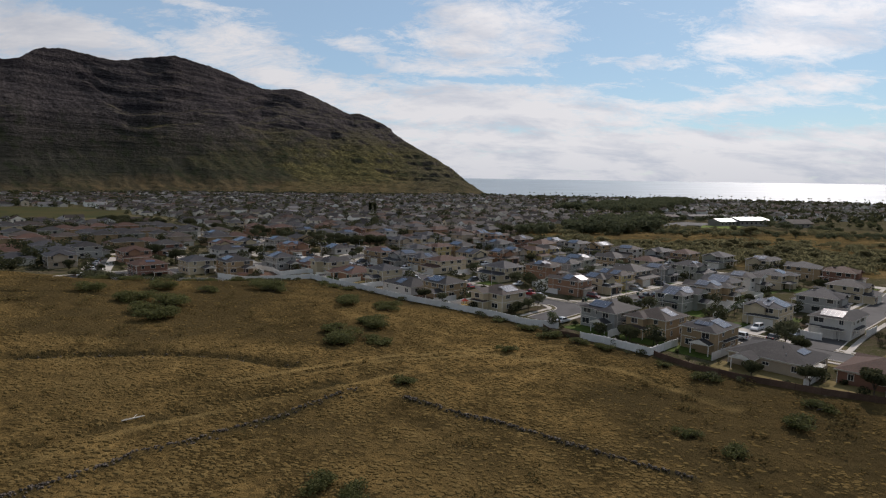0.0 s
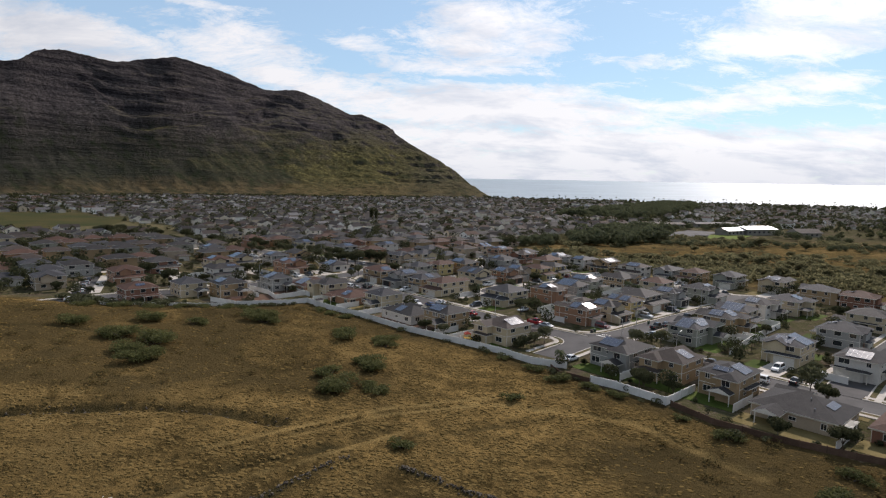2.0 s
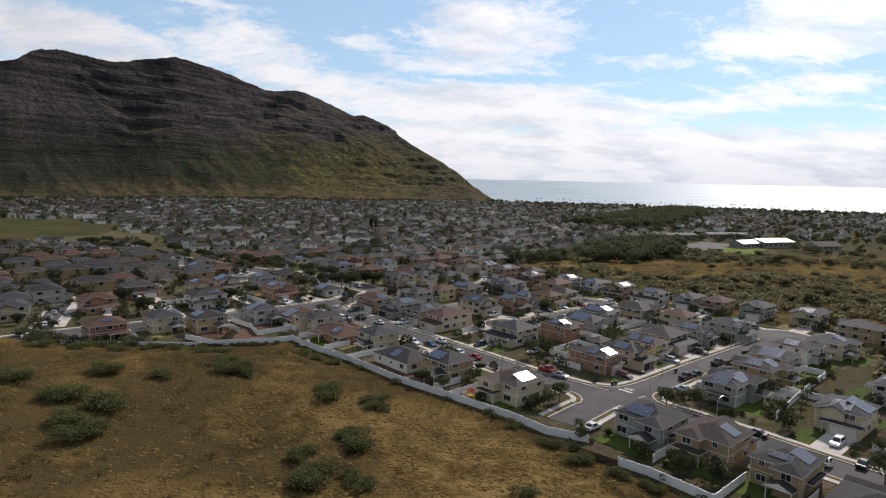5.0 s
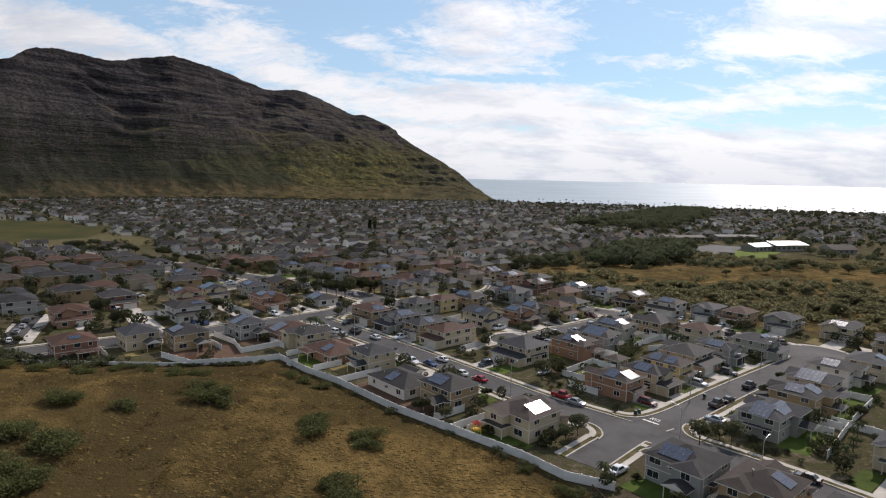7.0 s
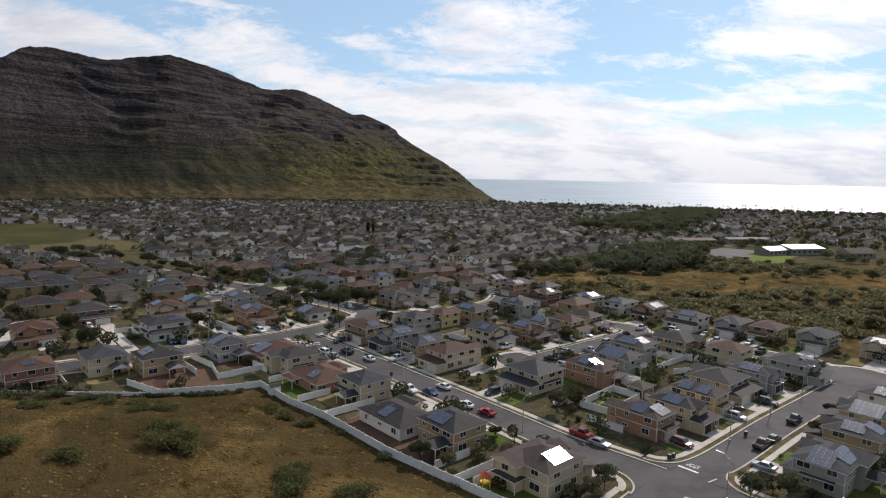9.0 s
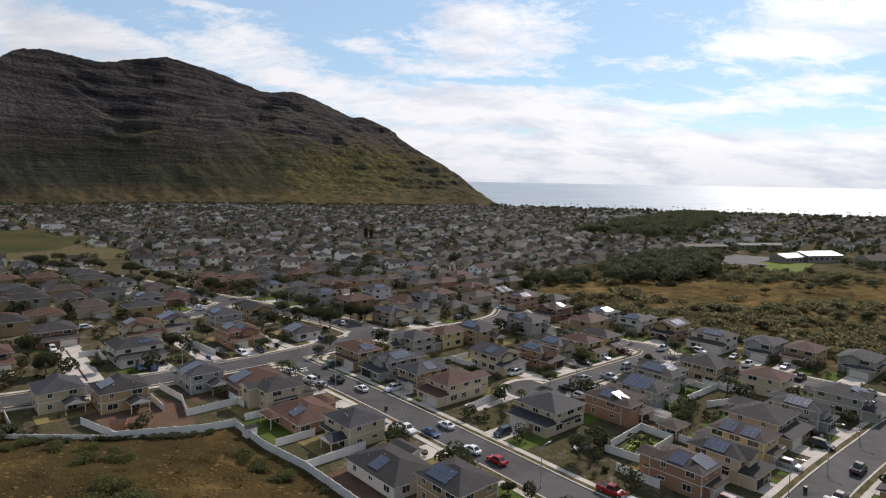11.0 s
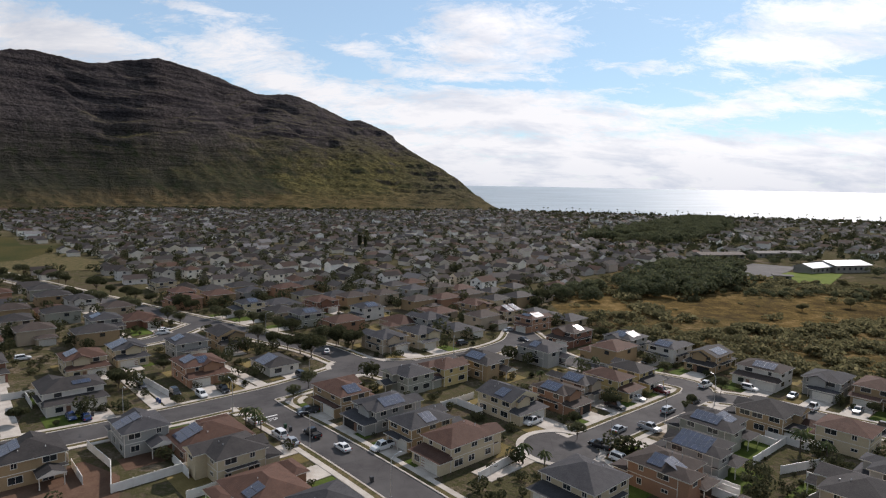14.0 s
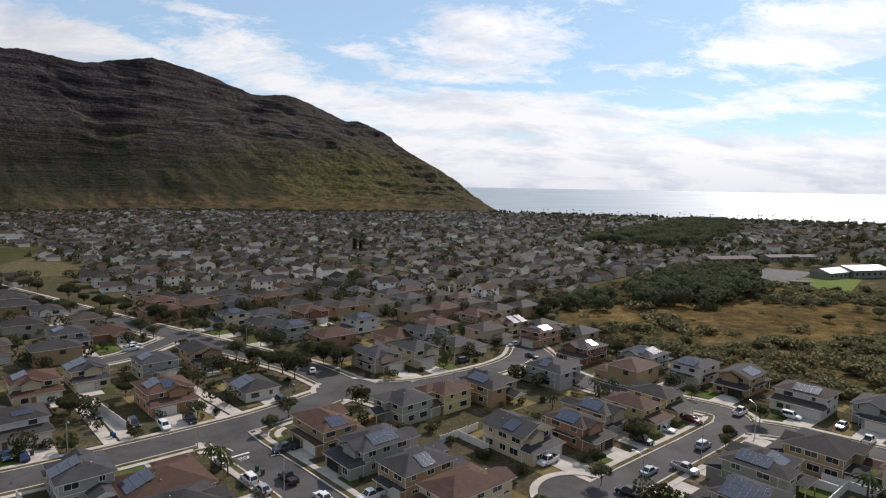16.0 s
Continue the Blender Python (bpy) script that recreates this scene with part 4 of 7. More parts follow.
def house(x, y, front, w=11.0, d=10.0, storeys=2, wall="cream", roof="grey", solar="", garage=1, gable=False, lanai=True, wing=5.0, yard="lawn", drive=6.5, front_roof=None):
    """A detached house whose front looks the way that front names, in degrees from +x."""
    rng = random.Random(int(x * 13 + y * 7))
    name = f"{wall} {'two' if storeys == 2 else 'one'}-storey house with {roof} {'gabled' if gable else 'hipped'} shingle roof"
    if solar:
        name += " and solar panels"
    ob = thing("house", pose(x, y, 0.0, 0, 0, front + 90), name, "house", "houses of the estate")
    if storeys == 2 and wing:
        wing = rng.choice((0.7, 1.6, 3.0))
    H = 5.0 if storeys == 2 else 2.75
    wm, rm = WALLS[wall], ROOFS[roof]
    body = Shape().box(-w / 2, -d / 2, 0, w / 2, d / 2, H)
    gx = w / 2 - 3.1 if garage > 0 else -w / 2 + 3.1
    skirt = storeys == 2 and (front_roof if front_roof is not None else wing >= 1.6 and int(x * 31 + y * 17) % 5 < 3)
    wing = 3.0 if skirt else wing
    if skirt:
        body.box(-w / 2 + 0.02, -d / 2 - wing, 0, w / 2 - 0.02, -d / 2 + 0.3, 2.62)
    elif wing:
        body.box(gx - 3.1, -d / 2 - wing, 0, gx + 3.1, -d / 2 + 0.3, 2.7)
    part("wall", body.mesh("wall", wm), ob)
    trim = Shape()
    band = 2.68 if storeys == 2 else 2.35
    trim.box(-w / 2 - 0.03, -d / 2 - 0.03, band, w / 2 + 0.03, d / 2 + 0.03, band + 0.14)
    for sx in (-1, 1):
        for sy in (-1, 1):
            cx, cy = sx * w / 2, sy * d / 2
            trim.box(cx - 0.06, cy - 0.06, 0, cx + 0.06, cy + 0.06, H)
    part("trim", trim.mesh("trim", WHITE_TRIM if wall != "white" else STUCCO), ob)
    sh = Shape()
    slope = 0.36
    hip(sh, -w / 2, -d / 2, w / 2, d / 2, H, slope, gable=gable)
    part("roof", sh.mesh("roof", rm, WHITE_TRIM if not gable else wm), ob)
    if storeys == 2 and rng.random() < 0.5:
        cx = -gx * 0.6
        up = Shape().box(cx - 2.1, -d / 2 - 0.9, 2.7, cx + 2.1, -d / 2 + 0.2, H)
        part("bay", up.mesh("bay", wm), ob)
        up = Shape()
        y0, y1, e = -d / 2 - 1.4, -d / 2 + 2.4, 0.5
        lo_z, hi_z = H - 0.05, H + (2.1 + e) * 0.42
        for s in (-1, 1):
            up.solid([(cx + s * (2.1 + e), y0, lo_z), (cx, y0, hi_z), (cx, y1, hi_z), (cx + s * (2.1 + e), y1, lo_z),
                      (cx + s * (2.1 + e), y0, lo_z + 0.16), (cx, y0, hi_z + 0.16), (cx, y1, hi_z + 0.16), (cx + s * (2.1 + e), y1, lo_z + 0.16)],
                     [(3, 2, 1, 0), (4, 5, 6, 7), (0, 1, 5, 4), (2, 3, 7, 6), (3, 0, 4, 7)])
        up.face([(cx - 2.1, -d / 2 - 0.9, H - 0.02), (cx + 2.1, -d / 2 - 0.9, H - 0.02), (cx, -d / 2 - 0.9, hi_z - 0.06)], 1)
        part("gable_roof", up.mesh("gable_roof", rm, wm), ob)
    if storeys == 2 and rng.random() < 0.7:
        # a part of the upper floor that stands forward under its own cross roof
        s, reach = rng.choice((-1, 1)), rng.uniform(1.2, 2.4)
        b0, b1 = sorted((s * w / 2, s * w * 0.02))
        up = Shape().box(b0 + 0.003, d / 2 - 0.2, 0, b1 - 0.003, d / 2 + reach, H - 0.004)
        part("wing_wall", up.mesh("wing_wall", wm), ob)
        up = Shape()
        half = (b1 - b0) / 2 + 0.6
        mid_x, zt, y1, y0 = (b0 + b1) / 2, H + 0.03, d / 2 + reach + 0.6, d / 2 - half * 0.9
        cut = 0.0 if rng.random() < 0.45 else half * 0.9
        top = zt + half * slope
        c = [(mid_x - half, y0, zt), (mid_x + half, y0, zt), (mid_x + half, y1, zt), (mid_x - half, y1, zt)]
        ra, rb = (mid_x, y0, top), (mid_x, y1 - cut, top)
        up.face([c[1], c[2], rb, ra], 0).face([c[3], c[0], ra, rb], 0).face([c[2], c[3], rb], 2 if not cut else 0)
        for p, q in ((c[1], c[2]), (c[2], c[3]), (c[3], c[0])):
            up.face([(p[0], p[1], zt - 0.17), (q[0], q[1], zt - 0.17), q, p], 1)
        up.face([(p[0], p[1], zt - 0.17) for p in reversed(c)], 1)
        part("cross_roof", up.mesh("cross_roof", rm, WHITE_TRIM, wm), ob)
        a = pose(0, 0, 0, 0, 0, 180) @ Vector((-mid_x, -(d / 2 + reach), 4.1))
        put_window(ob, (1.6, 1.2), a.x, a.y, a.z, 180)
    if storeys == 2 and rng.random() < 0.5:
        s = rng.choice((-1, 1))
        up = Shape()
        hip(up, *sorted((s * (w / 2 + 0.2), s * (w / 2 + 0.85)))[:1], -d * 0.3, sorted((s * (w / 2 + 0.2), s * (w / 2 + 0.85)))[1], d * 0.32, 2.62, 0.4, over=0.3)
        part("ledge_roof", up.mesh("ledge_roof", rm, WHITE_TRIM), ob)
    elif storeys == 2:
        s = rng.choice((-1, 1))
        up = Shape()
        a, e = sorted((s * w * 0.06, s * w / 2))
        hip(up, a, d / 2 + 0.3, e, d / 2 + 1.1, 2.62, 0.4, over=0.3)
        part("ledge_roof", up.mesh("ledge_roof", rm, WHITE_TRIM), ob)
    if skirt:
        lo = Shape()
        e, yf, z0, z1 = 0.6, -d / 2 - wing - 0.6, 2.62, 2.62 + 0.95
        fl, fr, sr, sl = (-w / 2 - e, yf), (w / 2 + e, yf), (w / 2 + e, -d / 2 + 0.1), (-w / 2 - e, -d / 2 + 0.1)
        br, bl = (w / 2 - 0.3, -d / 2 + 0.1, z1), (-w / 2 + 0.3, -d / 2 + 0.1, z1)
        up = lambda p: (p[0], p[1], z0 + 0.16)
        lo.face([up(fl), up(fr), br, bl]).face([up(fr), up(sr), br]).face([up(sl), up(fl), bl])
        for p, q in ((fl, fr), (fr, sr), (sl, fl)):
            lo.face([(*p, z0), (*q, z0), up(q), up(p)], 1)
        lo.face([(*sl, z0), (*sr, z0), (*fr, z0), (*fl, z0)], 1)
        part("skirt_roof", lo.mesh("skirt_roof", rm, WHITE_TRIM), ob)
        part("garage_door", GARAGE_SHADE_SHEET if rng.random() < 0.12 else GARAGE_DOOR, ob, at=pose(gx, -d / 2 - wing, 0))
        part("door", DOOR, ob, at=pose(-gx * 0.55, -d / 2 - wing, 0))
        put_window(ob, (1.6, 1.2), -gx * 0.55 + (1.9 if gx > 0 else -1.9) * -1, -d / 2 - wing, 1.5, 0)
    elif wing:
        lo = Shape()
        hip(lo, gx - 3.1, -d / 2 - wing, gx + 3.1, -d / 2 - 0.6, 2.7, slope, gable=rng.random() < 0.3)
        part("garage_roof", lo.mesh("garage_roof", rm, WHITE_TRIM), ob)
        part("garage_door", GARAGE_SHADE_SHEET if rng.random() < 0.12 else GARAGE_DOOR, ob, at=pose(gx, -d / 2 - wing, 0))
        ex = -gx * 0.55
        if storeys == 2:
            lo = Shape()
            hip(lo, ex - 2.0, -d / 2 - 1.6, ex + 2.0, -d / 2 - 0.6, 2.6, slope)
            lo.box(ex - 1.9, -d / 2 - 1.7, 0, ex - 1.75, -d / 2 - 1.55, 2.6, 1).box(ex + 1.75, -d / 2 - 1.7, 0, ex + 1.9, -d / 2 - 1.55, 2.6, 1)
            part("porch", lo.mesh("porch", rm, WHITE_TRIM), ob)
        part("door", DOOR, ob, at=pose(ex, -d / 2, 0))
    if lanai:
        lx = rng.choice((-1, 1)) * w * 0.22
        lo = Shape()
        half = 2.0 if int(x * 19 + y * 23) % 5 < 3 else 2.6
        if half == 2.0:
            hip(lo, lx - half, d / 2 - 0.3, lx + half, d / 2 + 4.0, 2.5, 0.4, over=0.35, gable=True)
        else:
            hip(lo, lx - half, d / 2 + 0.5, lx + half, d / 2 + 3.0, 2.55, 0.28, over=0.4)
        part("lanai_roof", lo.mesh("lanai_roof", rm, WHITE_TRIM), ob)
        reach = d / 2 + (3.8 if half == 2.0 else 2.85)
        for px in (lx - half, lx + half):
            part("post", Shape().box(px - 0.08, reach, 0, px + 0.08, reach + 0.15, 2.6).mesh("post", WHITE_TRIM), ob)
        put_window(ob, (1.8, 2.0), lx, d / 2, 1.1, 180)
    for level in range(storeys):
        z = 1.55 + 2.75 * level
        kinds = [(1.6, 1.2), (0.9, 1.1), (2.2, 1.3), (1.2, 0.6)]
        for side, (length, off) in enumerate(((w, d / 2), (d, w / 2), (w, d / 2), (d, w / 2))):
            if side == 0 and level == 0 and wing:
                continue
            count = (3 if length > 10.5 else 2) if y < 292 else 2
            for c in range(count):
                u = (c + 0.5) / count * length - length / 2 + rng.uniform(-0.4, 0.4)
                if side == 2 and level == 0 and lanai and abs(-u - lx) < 3.0:
                    continue
                a = pose(0, 0, 0, 0, 0, 90 * side) @ Vector((u, -off, z))
                put_window(ob, rng.choice(kinds[:3] if level else kinds), a.x, a.y, a.z, 90 * side)
    for v in range(2 if y < 322 and abs(x) < 80 else 0):
        u = rng.uniform(-0.25, 0.25) * w
        yy = rng.uniform(0.1, 0.35) * d
        part("vent", VENT, ob, at=pose(u, yy, H + 0.1 + (min(w, d) / 2 - (yy if w >= d else abs(u))) * slope))
    for code in solar.split():
        side, rows, cols, *rest = code.split(",")
        solar_array(ob, w, d, H, slope, 1 if side == "3" and front in (130, 220) else int(side), int(rows), int(cols), float(rest[0]) if rest else 0.0)
    if y < 300 and -108 < x < 112:
        YARDS.append((x, y, front, w, d, gx))
    # drive, front lawn and back yard
    M = ob.matrix_basis
    if drive:
        reach = 0.5
        while reach < 22:
            p = M @ Vector((gx, -d / 2 - wing - reach, 0))
            if on_road(p.x, p.y, "", 0.25):
                drive = reach
                break
            reach += 0.25
        else:
            drive = min(drive, 5.0)
        q = Shape().box(gx - 2.9, -d / 2 - wing - drive, -0.2, gx + 2.9, -d / 2 - wing + 0.1, layer(0.075))
        slab = new("driveway", q.mesh("driveway", CONCRETE))
        slab.matrix_basis = M
        tagged(slab, "light concrete driveway before a garage", "driveway", kind="structure")
        s = -1 if garage > 0 else 1
        a, b = sorted((gx + s * 3.2, s * (w / 2 + 1.2)))
        q = Shape().box(a, min(-d / 2 - wing - drive + 2.8, -d / 2 - 1.9), -0.2, b, -d / 2 - 1.8, layer(0.03))
        slab = new("lawn", q.mesh("lawn", LAWN if yard == "lawn" or rng.random() < 0.6 else DRYLAWN))
        slab.matrix_basis = M
        tagged(slab, "small front lawn of a house", "lawn", kind="structure")
    if yard:
        q = Shape().box(-w / 2 - 1.4, d / 2 - 0.2, -0.2, w / 2 + 1.4, d / 2 + 6.2, layer(0.02))
        slab = new("lawn" if yard != "dirt" else "bare_yard", q.mesh("yard", {"lawn": LAWN, "dry": DRYLAWN, "dirt": DIRT}[yard]))
        slab.matrix_basis = M
        tagged(slab, {"lawn": "green back lawn behind a house", "dry": "half-dry back lawn behind a house", "dirt": "bare red dirt back yard"}[yard], "yard", kind="structure")
    return ob


# row along the boundary wall, backs to the field
house(22.3, 193.9, 40, 10.5, 10.0, 2, "cream", "taupe", "3,2,5", yard="lawn", garage=-1)
house(6.3, 210.5, 40, 10.8, 9.0, 2, "tan", "grey", "2,2,5,-1", yard="dirt")
house(-5.6, 219.8, 40, 15.0, 10.0, 1, "white", "grey", "2,2,3", lanai=False, yard="dirt", wing=3)
house(-14.7, 237.8, 40, 9.5, 9.0, 2, "cream", "slate", "", yard="dry")
house(-27.1, 246.9, 40, 14.0, 11.0, 1, "salmon", "brown", "2,2,3,2", yard="lawn", wing=3)
house(-36.7, 258.8, 40, 9.5, 9.5, 2, "cream", "grey", "", yard="dry", lanai=False)
house(-45.2, 270.2, 130, 14.0, 12.5, 1, "salmon", "brown", "3,3,5", yard="dirt", garage=-1, lanai=False, wing=2)
house(-59.7, 270.3, 130, 8.6, 10.1, 2, "grey", "slate", "3,3,4", yard="dirt")
house(-74.4, 256.7, 130, 10.4, 10.1, 2, "tan", "grey", "3,2,5", yard="dirt")
house(-89.1, 256.1, 130, 9.5, 10.6, 2, "cream", "slate", "", yard="dry")
house(-102.7, 244.6, 130, 10.8, 10.6, 2, "brick", "brown", "2,1,3", yard="dirt")
# across the main street
house(29.9, 247.7, 220, 11.2, 10.6, 2, "cream", "slate", "", garage=-1, yard="lawn", wing=5.5, front_roof=True)
house(8.0, 265.2, 220, 8.5, 12.0, 2, "cream", "brown", "", yard="dry")
house(0.0, 274.0, 220, 8.0, 11.5, 2, "tan", "slate", "3,2,3", yard="dry")
house(-8.6, 284.3, 220, 9.0, 11.5, 2, "grey", "slate", "3,2,6", yard="dry", garage=-1)
house(-20.3, 294.3, 220, 13.0, 8.2, 2, "tan", "brown", "3,2,4", yard="dry")
# north of the cross street
house(49.5, 217.8, 310, 7.6, 10.2, 2, "salmon", "taupe", "0,2,4 3,2,3", yard="dry")
house(59.2, 223.6, 310, 7.2, 10.2, 2, "cream", "grey", "3,2,4", yard="dry", lanai=False, garage=-1)
house(67.8, 231.8, 310, 7.4, 11.0, 2, "yellow", "taupe", "3,2,3,-2.2 3,2,3,2.2", yard="lawn")
house(77.6, 242.3, 310, 11.5, 10.5, 2, "beige", "grey", "", yard="lawn", garage=-1, front_roof=True)
house(56.4, 240.6, 310, 5.2, 4.2, 1, "salmon", "taupe", "", lanai=False, wing=0, yard="", drive=0)
house(90.2, 248.7, 310, 7.6, 10.0, 2, "grey", "slate", "3,2,5", yard="lawn")
house(106.4, 257.2, 310, 9.0, 10.6, 2, "sage", "slate", "0,2,4", yard="lawn")
# south of the court
house(46.6, 253.0, 130, 9.5, 10.1, 2, "salmon", "taupe", "2,2,3,-2 3,2,3", yard="dirt")
house(57.1, 261.9, 130, 9.0, 9.5, 2, "grey", "grey", "3,3,7", yard="lawn", garage=-1)
house(66.0, 275.0, 130, 10.8, 10.1, 2, "sage", "grey", "3,2,6 2,2,4", yard="lawn")
house(82.8, 282.4, 130, 11.2, 10.6, 2, "tan", "grey", "", yard="lawn", garage=-1)
house(94.3, 270.8, 310, 9.0, 10.1, 2, "cream", "brown", "", yard="lawn", wing=0, drive=0)
# north of the court
house(21.5, 291.2, 310, 9.5, 11.0, 2, "cream", "slate", "3,2,3,1 1,2,3,-1", yard="dry", gable=True, front_roof=True)
house(34.9, 295.6, 310, 7.5, 10.0, 2, "salmon", "taupe", "3,2,5", yard="dry")
house(42.2, 303.3, 310, 7.5, 9.5, 2, "beige", "grey", "3,2,5", yard="lawn", garage=-1)
house(51.9, 307.0, 310, 7.5, 10.5, 2, "yellow", "brown", "", yard="lawn")
house(60.5, 314.5, 310, 8.0, 10.0, 2, "yellow", "grey", "", yard="lawn")
house(38.8, 337.4, 130, 11.7, 10.6, 2, "grey", "slate", "3,2,3", yard="dry")
house(18.3, 323.2, 130, 10.8, 10.6, 2, "tan", "grey", "3,2,6 0,2,3", yard="dry")
house(-3.2, 308.8, 40, 9.5, 9.0, 2, "sage", "slate", "", yard="dry")
house(7.0, 316.0, 40, 8.5, 9.0, 2, "yellow", "brown", "", yard="dry", drive=3)
# along the dry brush land
house(70.8, 352.1, 220, 10.3, 10.6, 2, "grey", "slate", "3,2,5 0,2,4", yard="dry", front_roof=True)
house(81.2, 340.0, 220, 9.0, 10.1, 2, "white", "slate", "0,2,5", yard="dry", garage=-1)
house(91.2, 331.1, 220, 8.6, 10.6, 2, "tan", "grey", "3,2,6", yard="dry", gable=True)
house(100.6, 316.5, 220, 12.0, 9.0, 2, "white", "taupe", "0,2,6,1", yard="dry", front_roof=True)
house(113.2, 307.0, 220, 9.0, 10.1, 2, "grey", "slate", "", yard="dry")
house(122.6, 299.6, 220, 9.0, 10.1, 2, "tan", "brown", "", yard="dry", garage=-1)
house(134.2, 290.2, 220, 9.5, 10.6, 2, "sage", "slate", "", yard="dry")
house(147.8, 277.6, 220, 9.9, 10.6, 2, "cream", "grey", "0,2,5", yard="dry")
# round the bend
house(54.0, 361.0, 220, 9.9, 10.6, 2, "brick", "taupe", "3,2,3", yard="dry")
house(43.0, 382.4, 220, 9.0, 10.1, 2, "salmon", "brown", "3,2,5 0,1,4", yard="dry", drive=3)
house(34.6, 396.6, 220, 9.5, 10.1, 2, "cream", "brown", "3,3,3,-2 3,3,3,2", yard="dry", drive=3)
house(22.5, 409.2, 310, 9.5, 10.1, 2, "tan", "brown", "", yard="dry")
house(2.5, 380.0, 310, 10.3, 10.1, 2, "grey", "slate", "", yard="dry", garage=-1)
house(-1.0, 356.8, 310, 9.9, 10.1, 2, "cream", "slate", "", yard="dry", garage=-1)
house(-12.6, 349.7, 310, 9.9, 10.1, 2, "beige", "slate", "", yard="dry")
house(-8.7, 383.0, 220, 14.0, 11.0, 1, "beige", "brown", "", yard="dry")
house(-23.6, 399.2, 220, 9.9, 10.1, 2, "white", "slate", "3,2,5", yard="dry")
house(-45.1, 412.8, 310, 10.8, 10.6, 2, "brick", "brown", "", yard="dry")
house(-46.6, 385.6, 220, 9.9, 10.1, 2, "sage", "slate", "3,2,5", yard="dry", drive=2)
house(-60.3, 400.3, 220, 13.0, 10.0, 1, "beige", "grey", "", yard="dry", drive=2)
house(-74.4, 405.5, 220, 9.0, 9.5, 2, "cream", "slate", "3,2,4", yard="dry", drive=1)
# north of the mill street
house(-63.9, 316.4, 310, 10.8, 10.6, 2, "salmon", "brown", "3,2,5 0,2,3", yard="dry", garage=-1, front_roof=True)
house(-44.5, 325.2, 310, 9.0, 13.0, 1, "white", "grey", "3,3,6", yard="dry", wing=0, lanai=False)
house(-88.0, 294.8, 310, 13.0, 9.5, 2, "white", "grey", "0,1,4,2", yard="lawn", front_roof=True)
house(-99.6, 321.7, 310, 10.3, 10.1, 2, "cream", "brown", "3,2,5", yard="dry", front_roof=True)
house(-92.2, 332.7, 310, 8.6, 10.1, 2, "cream", "slate", "3,3,6", yard="dry", garage=-1, drive=12)
house(-76.5, 340.5, 310, 9.9, 10.1, 2, "grey", "slate", "3,2,5", yard="dry", drive=12)
house(-67.1, 351.0, 310, 9.0, 10.1, 2, "tan", "grey", "", yard="dry", gable=True, garage=-1)
house(-123.7, 313.3, 310, 11.7, 10.6, 2, "brick", "grey", "", yard="lawn", front_roof=True)
house(-125.8, 284.4, 310, 11.2, 10.6, 2, "salmon", "brown", "2,2,4", yard="lawn", front_roof=True)
house(-154.1, 299.6, 40, 10.8, 10.6, 2, "grey", "grey", "", yard="dry", front_roof=True)
house(-147.8, 267.7, 310, 10.3, 10.6, 2, "beige", "slate", "", yard="dry", wing=0, drive=0)
house(-111.4, 383.0, 310, 12.0, 11.0, 1, "brick", "brown", "", yard="dry")
house(-119.0, 372.0, 310, 9.9, 10.6, 2, "grey", "slate", "3,2,5", yard="dry")
house(-147.8, 408.7, 310, 9.9, 10.6, 2, "white", "grey", "", yard="dry")
house(-148.8, 367.8, 310, 9.9, 10.6, 2, "beige", "grey", "", yard="dry")
house(-113.2, 430.7, 130, 9.5, 10.1, 2, "salmon", "brown", "", yard="dry")
house(-133.6, 459.0, 130, 9.9, 10.1, 2, "cream", "grey", "", yard="dry")
# by the south street
house(48.2, 171.3, 40, 10.8, 10.1, 2, "grey", "grey", "2,2,5,-1", yard="lawn")
house(57.6, 162.4, 40, 9.5, 10.1, 2, "tan", "taupe", "3,2,3", yard="lawn", garage=-1)
house(65.5, 151.4, 40, 8.6, 10.1, 2, "tan", "grey", "2,1,4 3,2,4", yard="lawn")
house(73.1, 136.8, 40, 15.0, 12.0, 1, "beige", "grey", "3,1,4", yard="dry", wing=3)
house(87.9, 124.0, 40, 15.0, 12.0, 1, "brick", "brown", "", yard="dry", wing=3)
house(93.8, 177.1, 220, 9.0, 10.6, 2, "cream", "slate", "3,3,5 0,2,4", yard="lawn")
house(103.8, 163.5, 220, 9.0, 10.6, 2, "white", "grey", "0,2,5", yard="lawn", garage=-1)
house(76.5, 195.1, 130, 12.5, 8.5, 2, "sage", "slate", "3,3,4 2,2,6", yard="lawn")
house(90.7, 207.9, 130, 9.5, 10.1, 2, "tan", "grey", "2,2,4 3,2,4", yard="lawn", garage=-1)
house(100.6, 217.9, 130, 9.0, 10.1, 2, "beige", "slate", "3,3,6", yard="lawn")
house(118.4, 191.7, 310, 10.8, 10.6, 2, "grey", "slate", "1,2,5 2,2,4", yard="lawn", drive=2)
house(113.2, 229.4, 130, 9.0, 10.1, 2, "white", "grey", "3,2,4", yard="lawn")
house(127.9, 235.2, 130, 9.9, 10.1, 2, "cream", "slate", "2,2,4", yard="lawn", garage=-1)
house(153.0, 256.7, 130, 9.5, 10.6, 2, "tan", "slate", "", yard="dry")
house(159.8, 243.0, 310, 9.5, 10.6, 2, "brick", "brown", "2,2,4", yard="dry", drive=2)
house(140.5, 211.6, 310, 9.5, 10.6, 2, "cream", "grey", "1,2,4", yard="dry", drive=2)
house(123.7, 154.6, 220, 9.9, 10.6, 2, "grey", "grey", "0,2,4", yard="dry")
house(136.3, 173.4, 130, 9.9, 10.6, 2, "tan", "taupe", "", yard="dry")


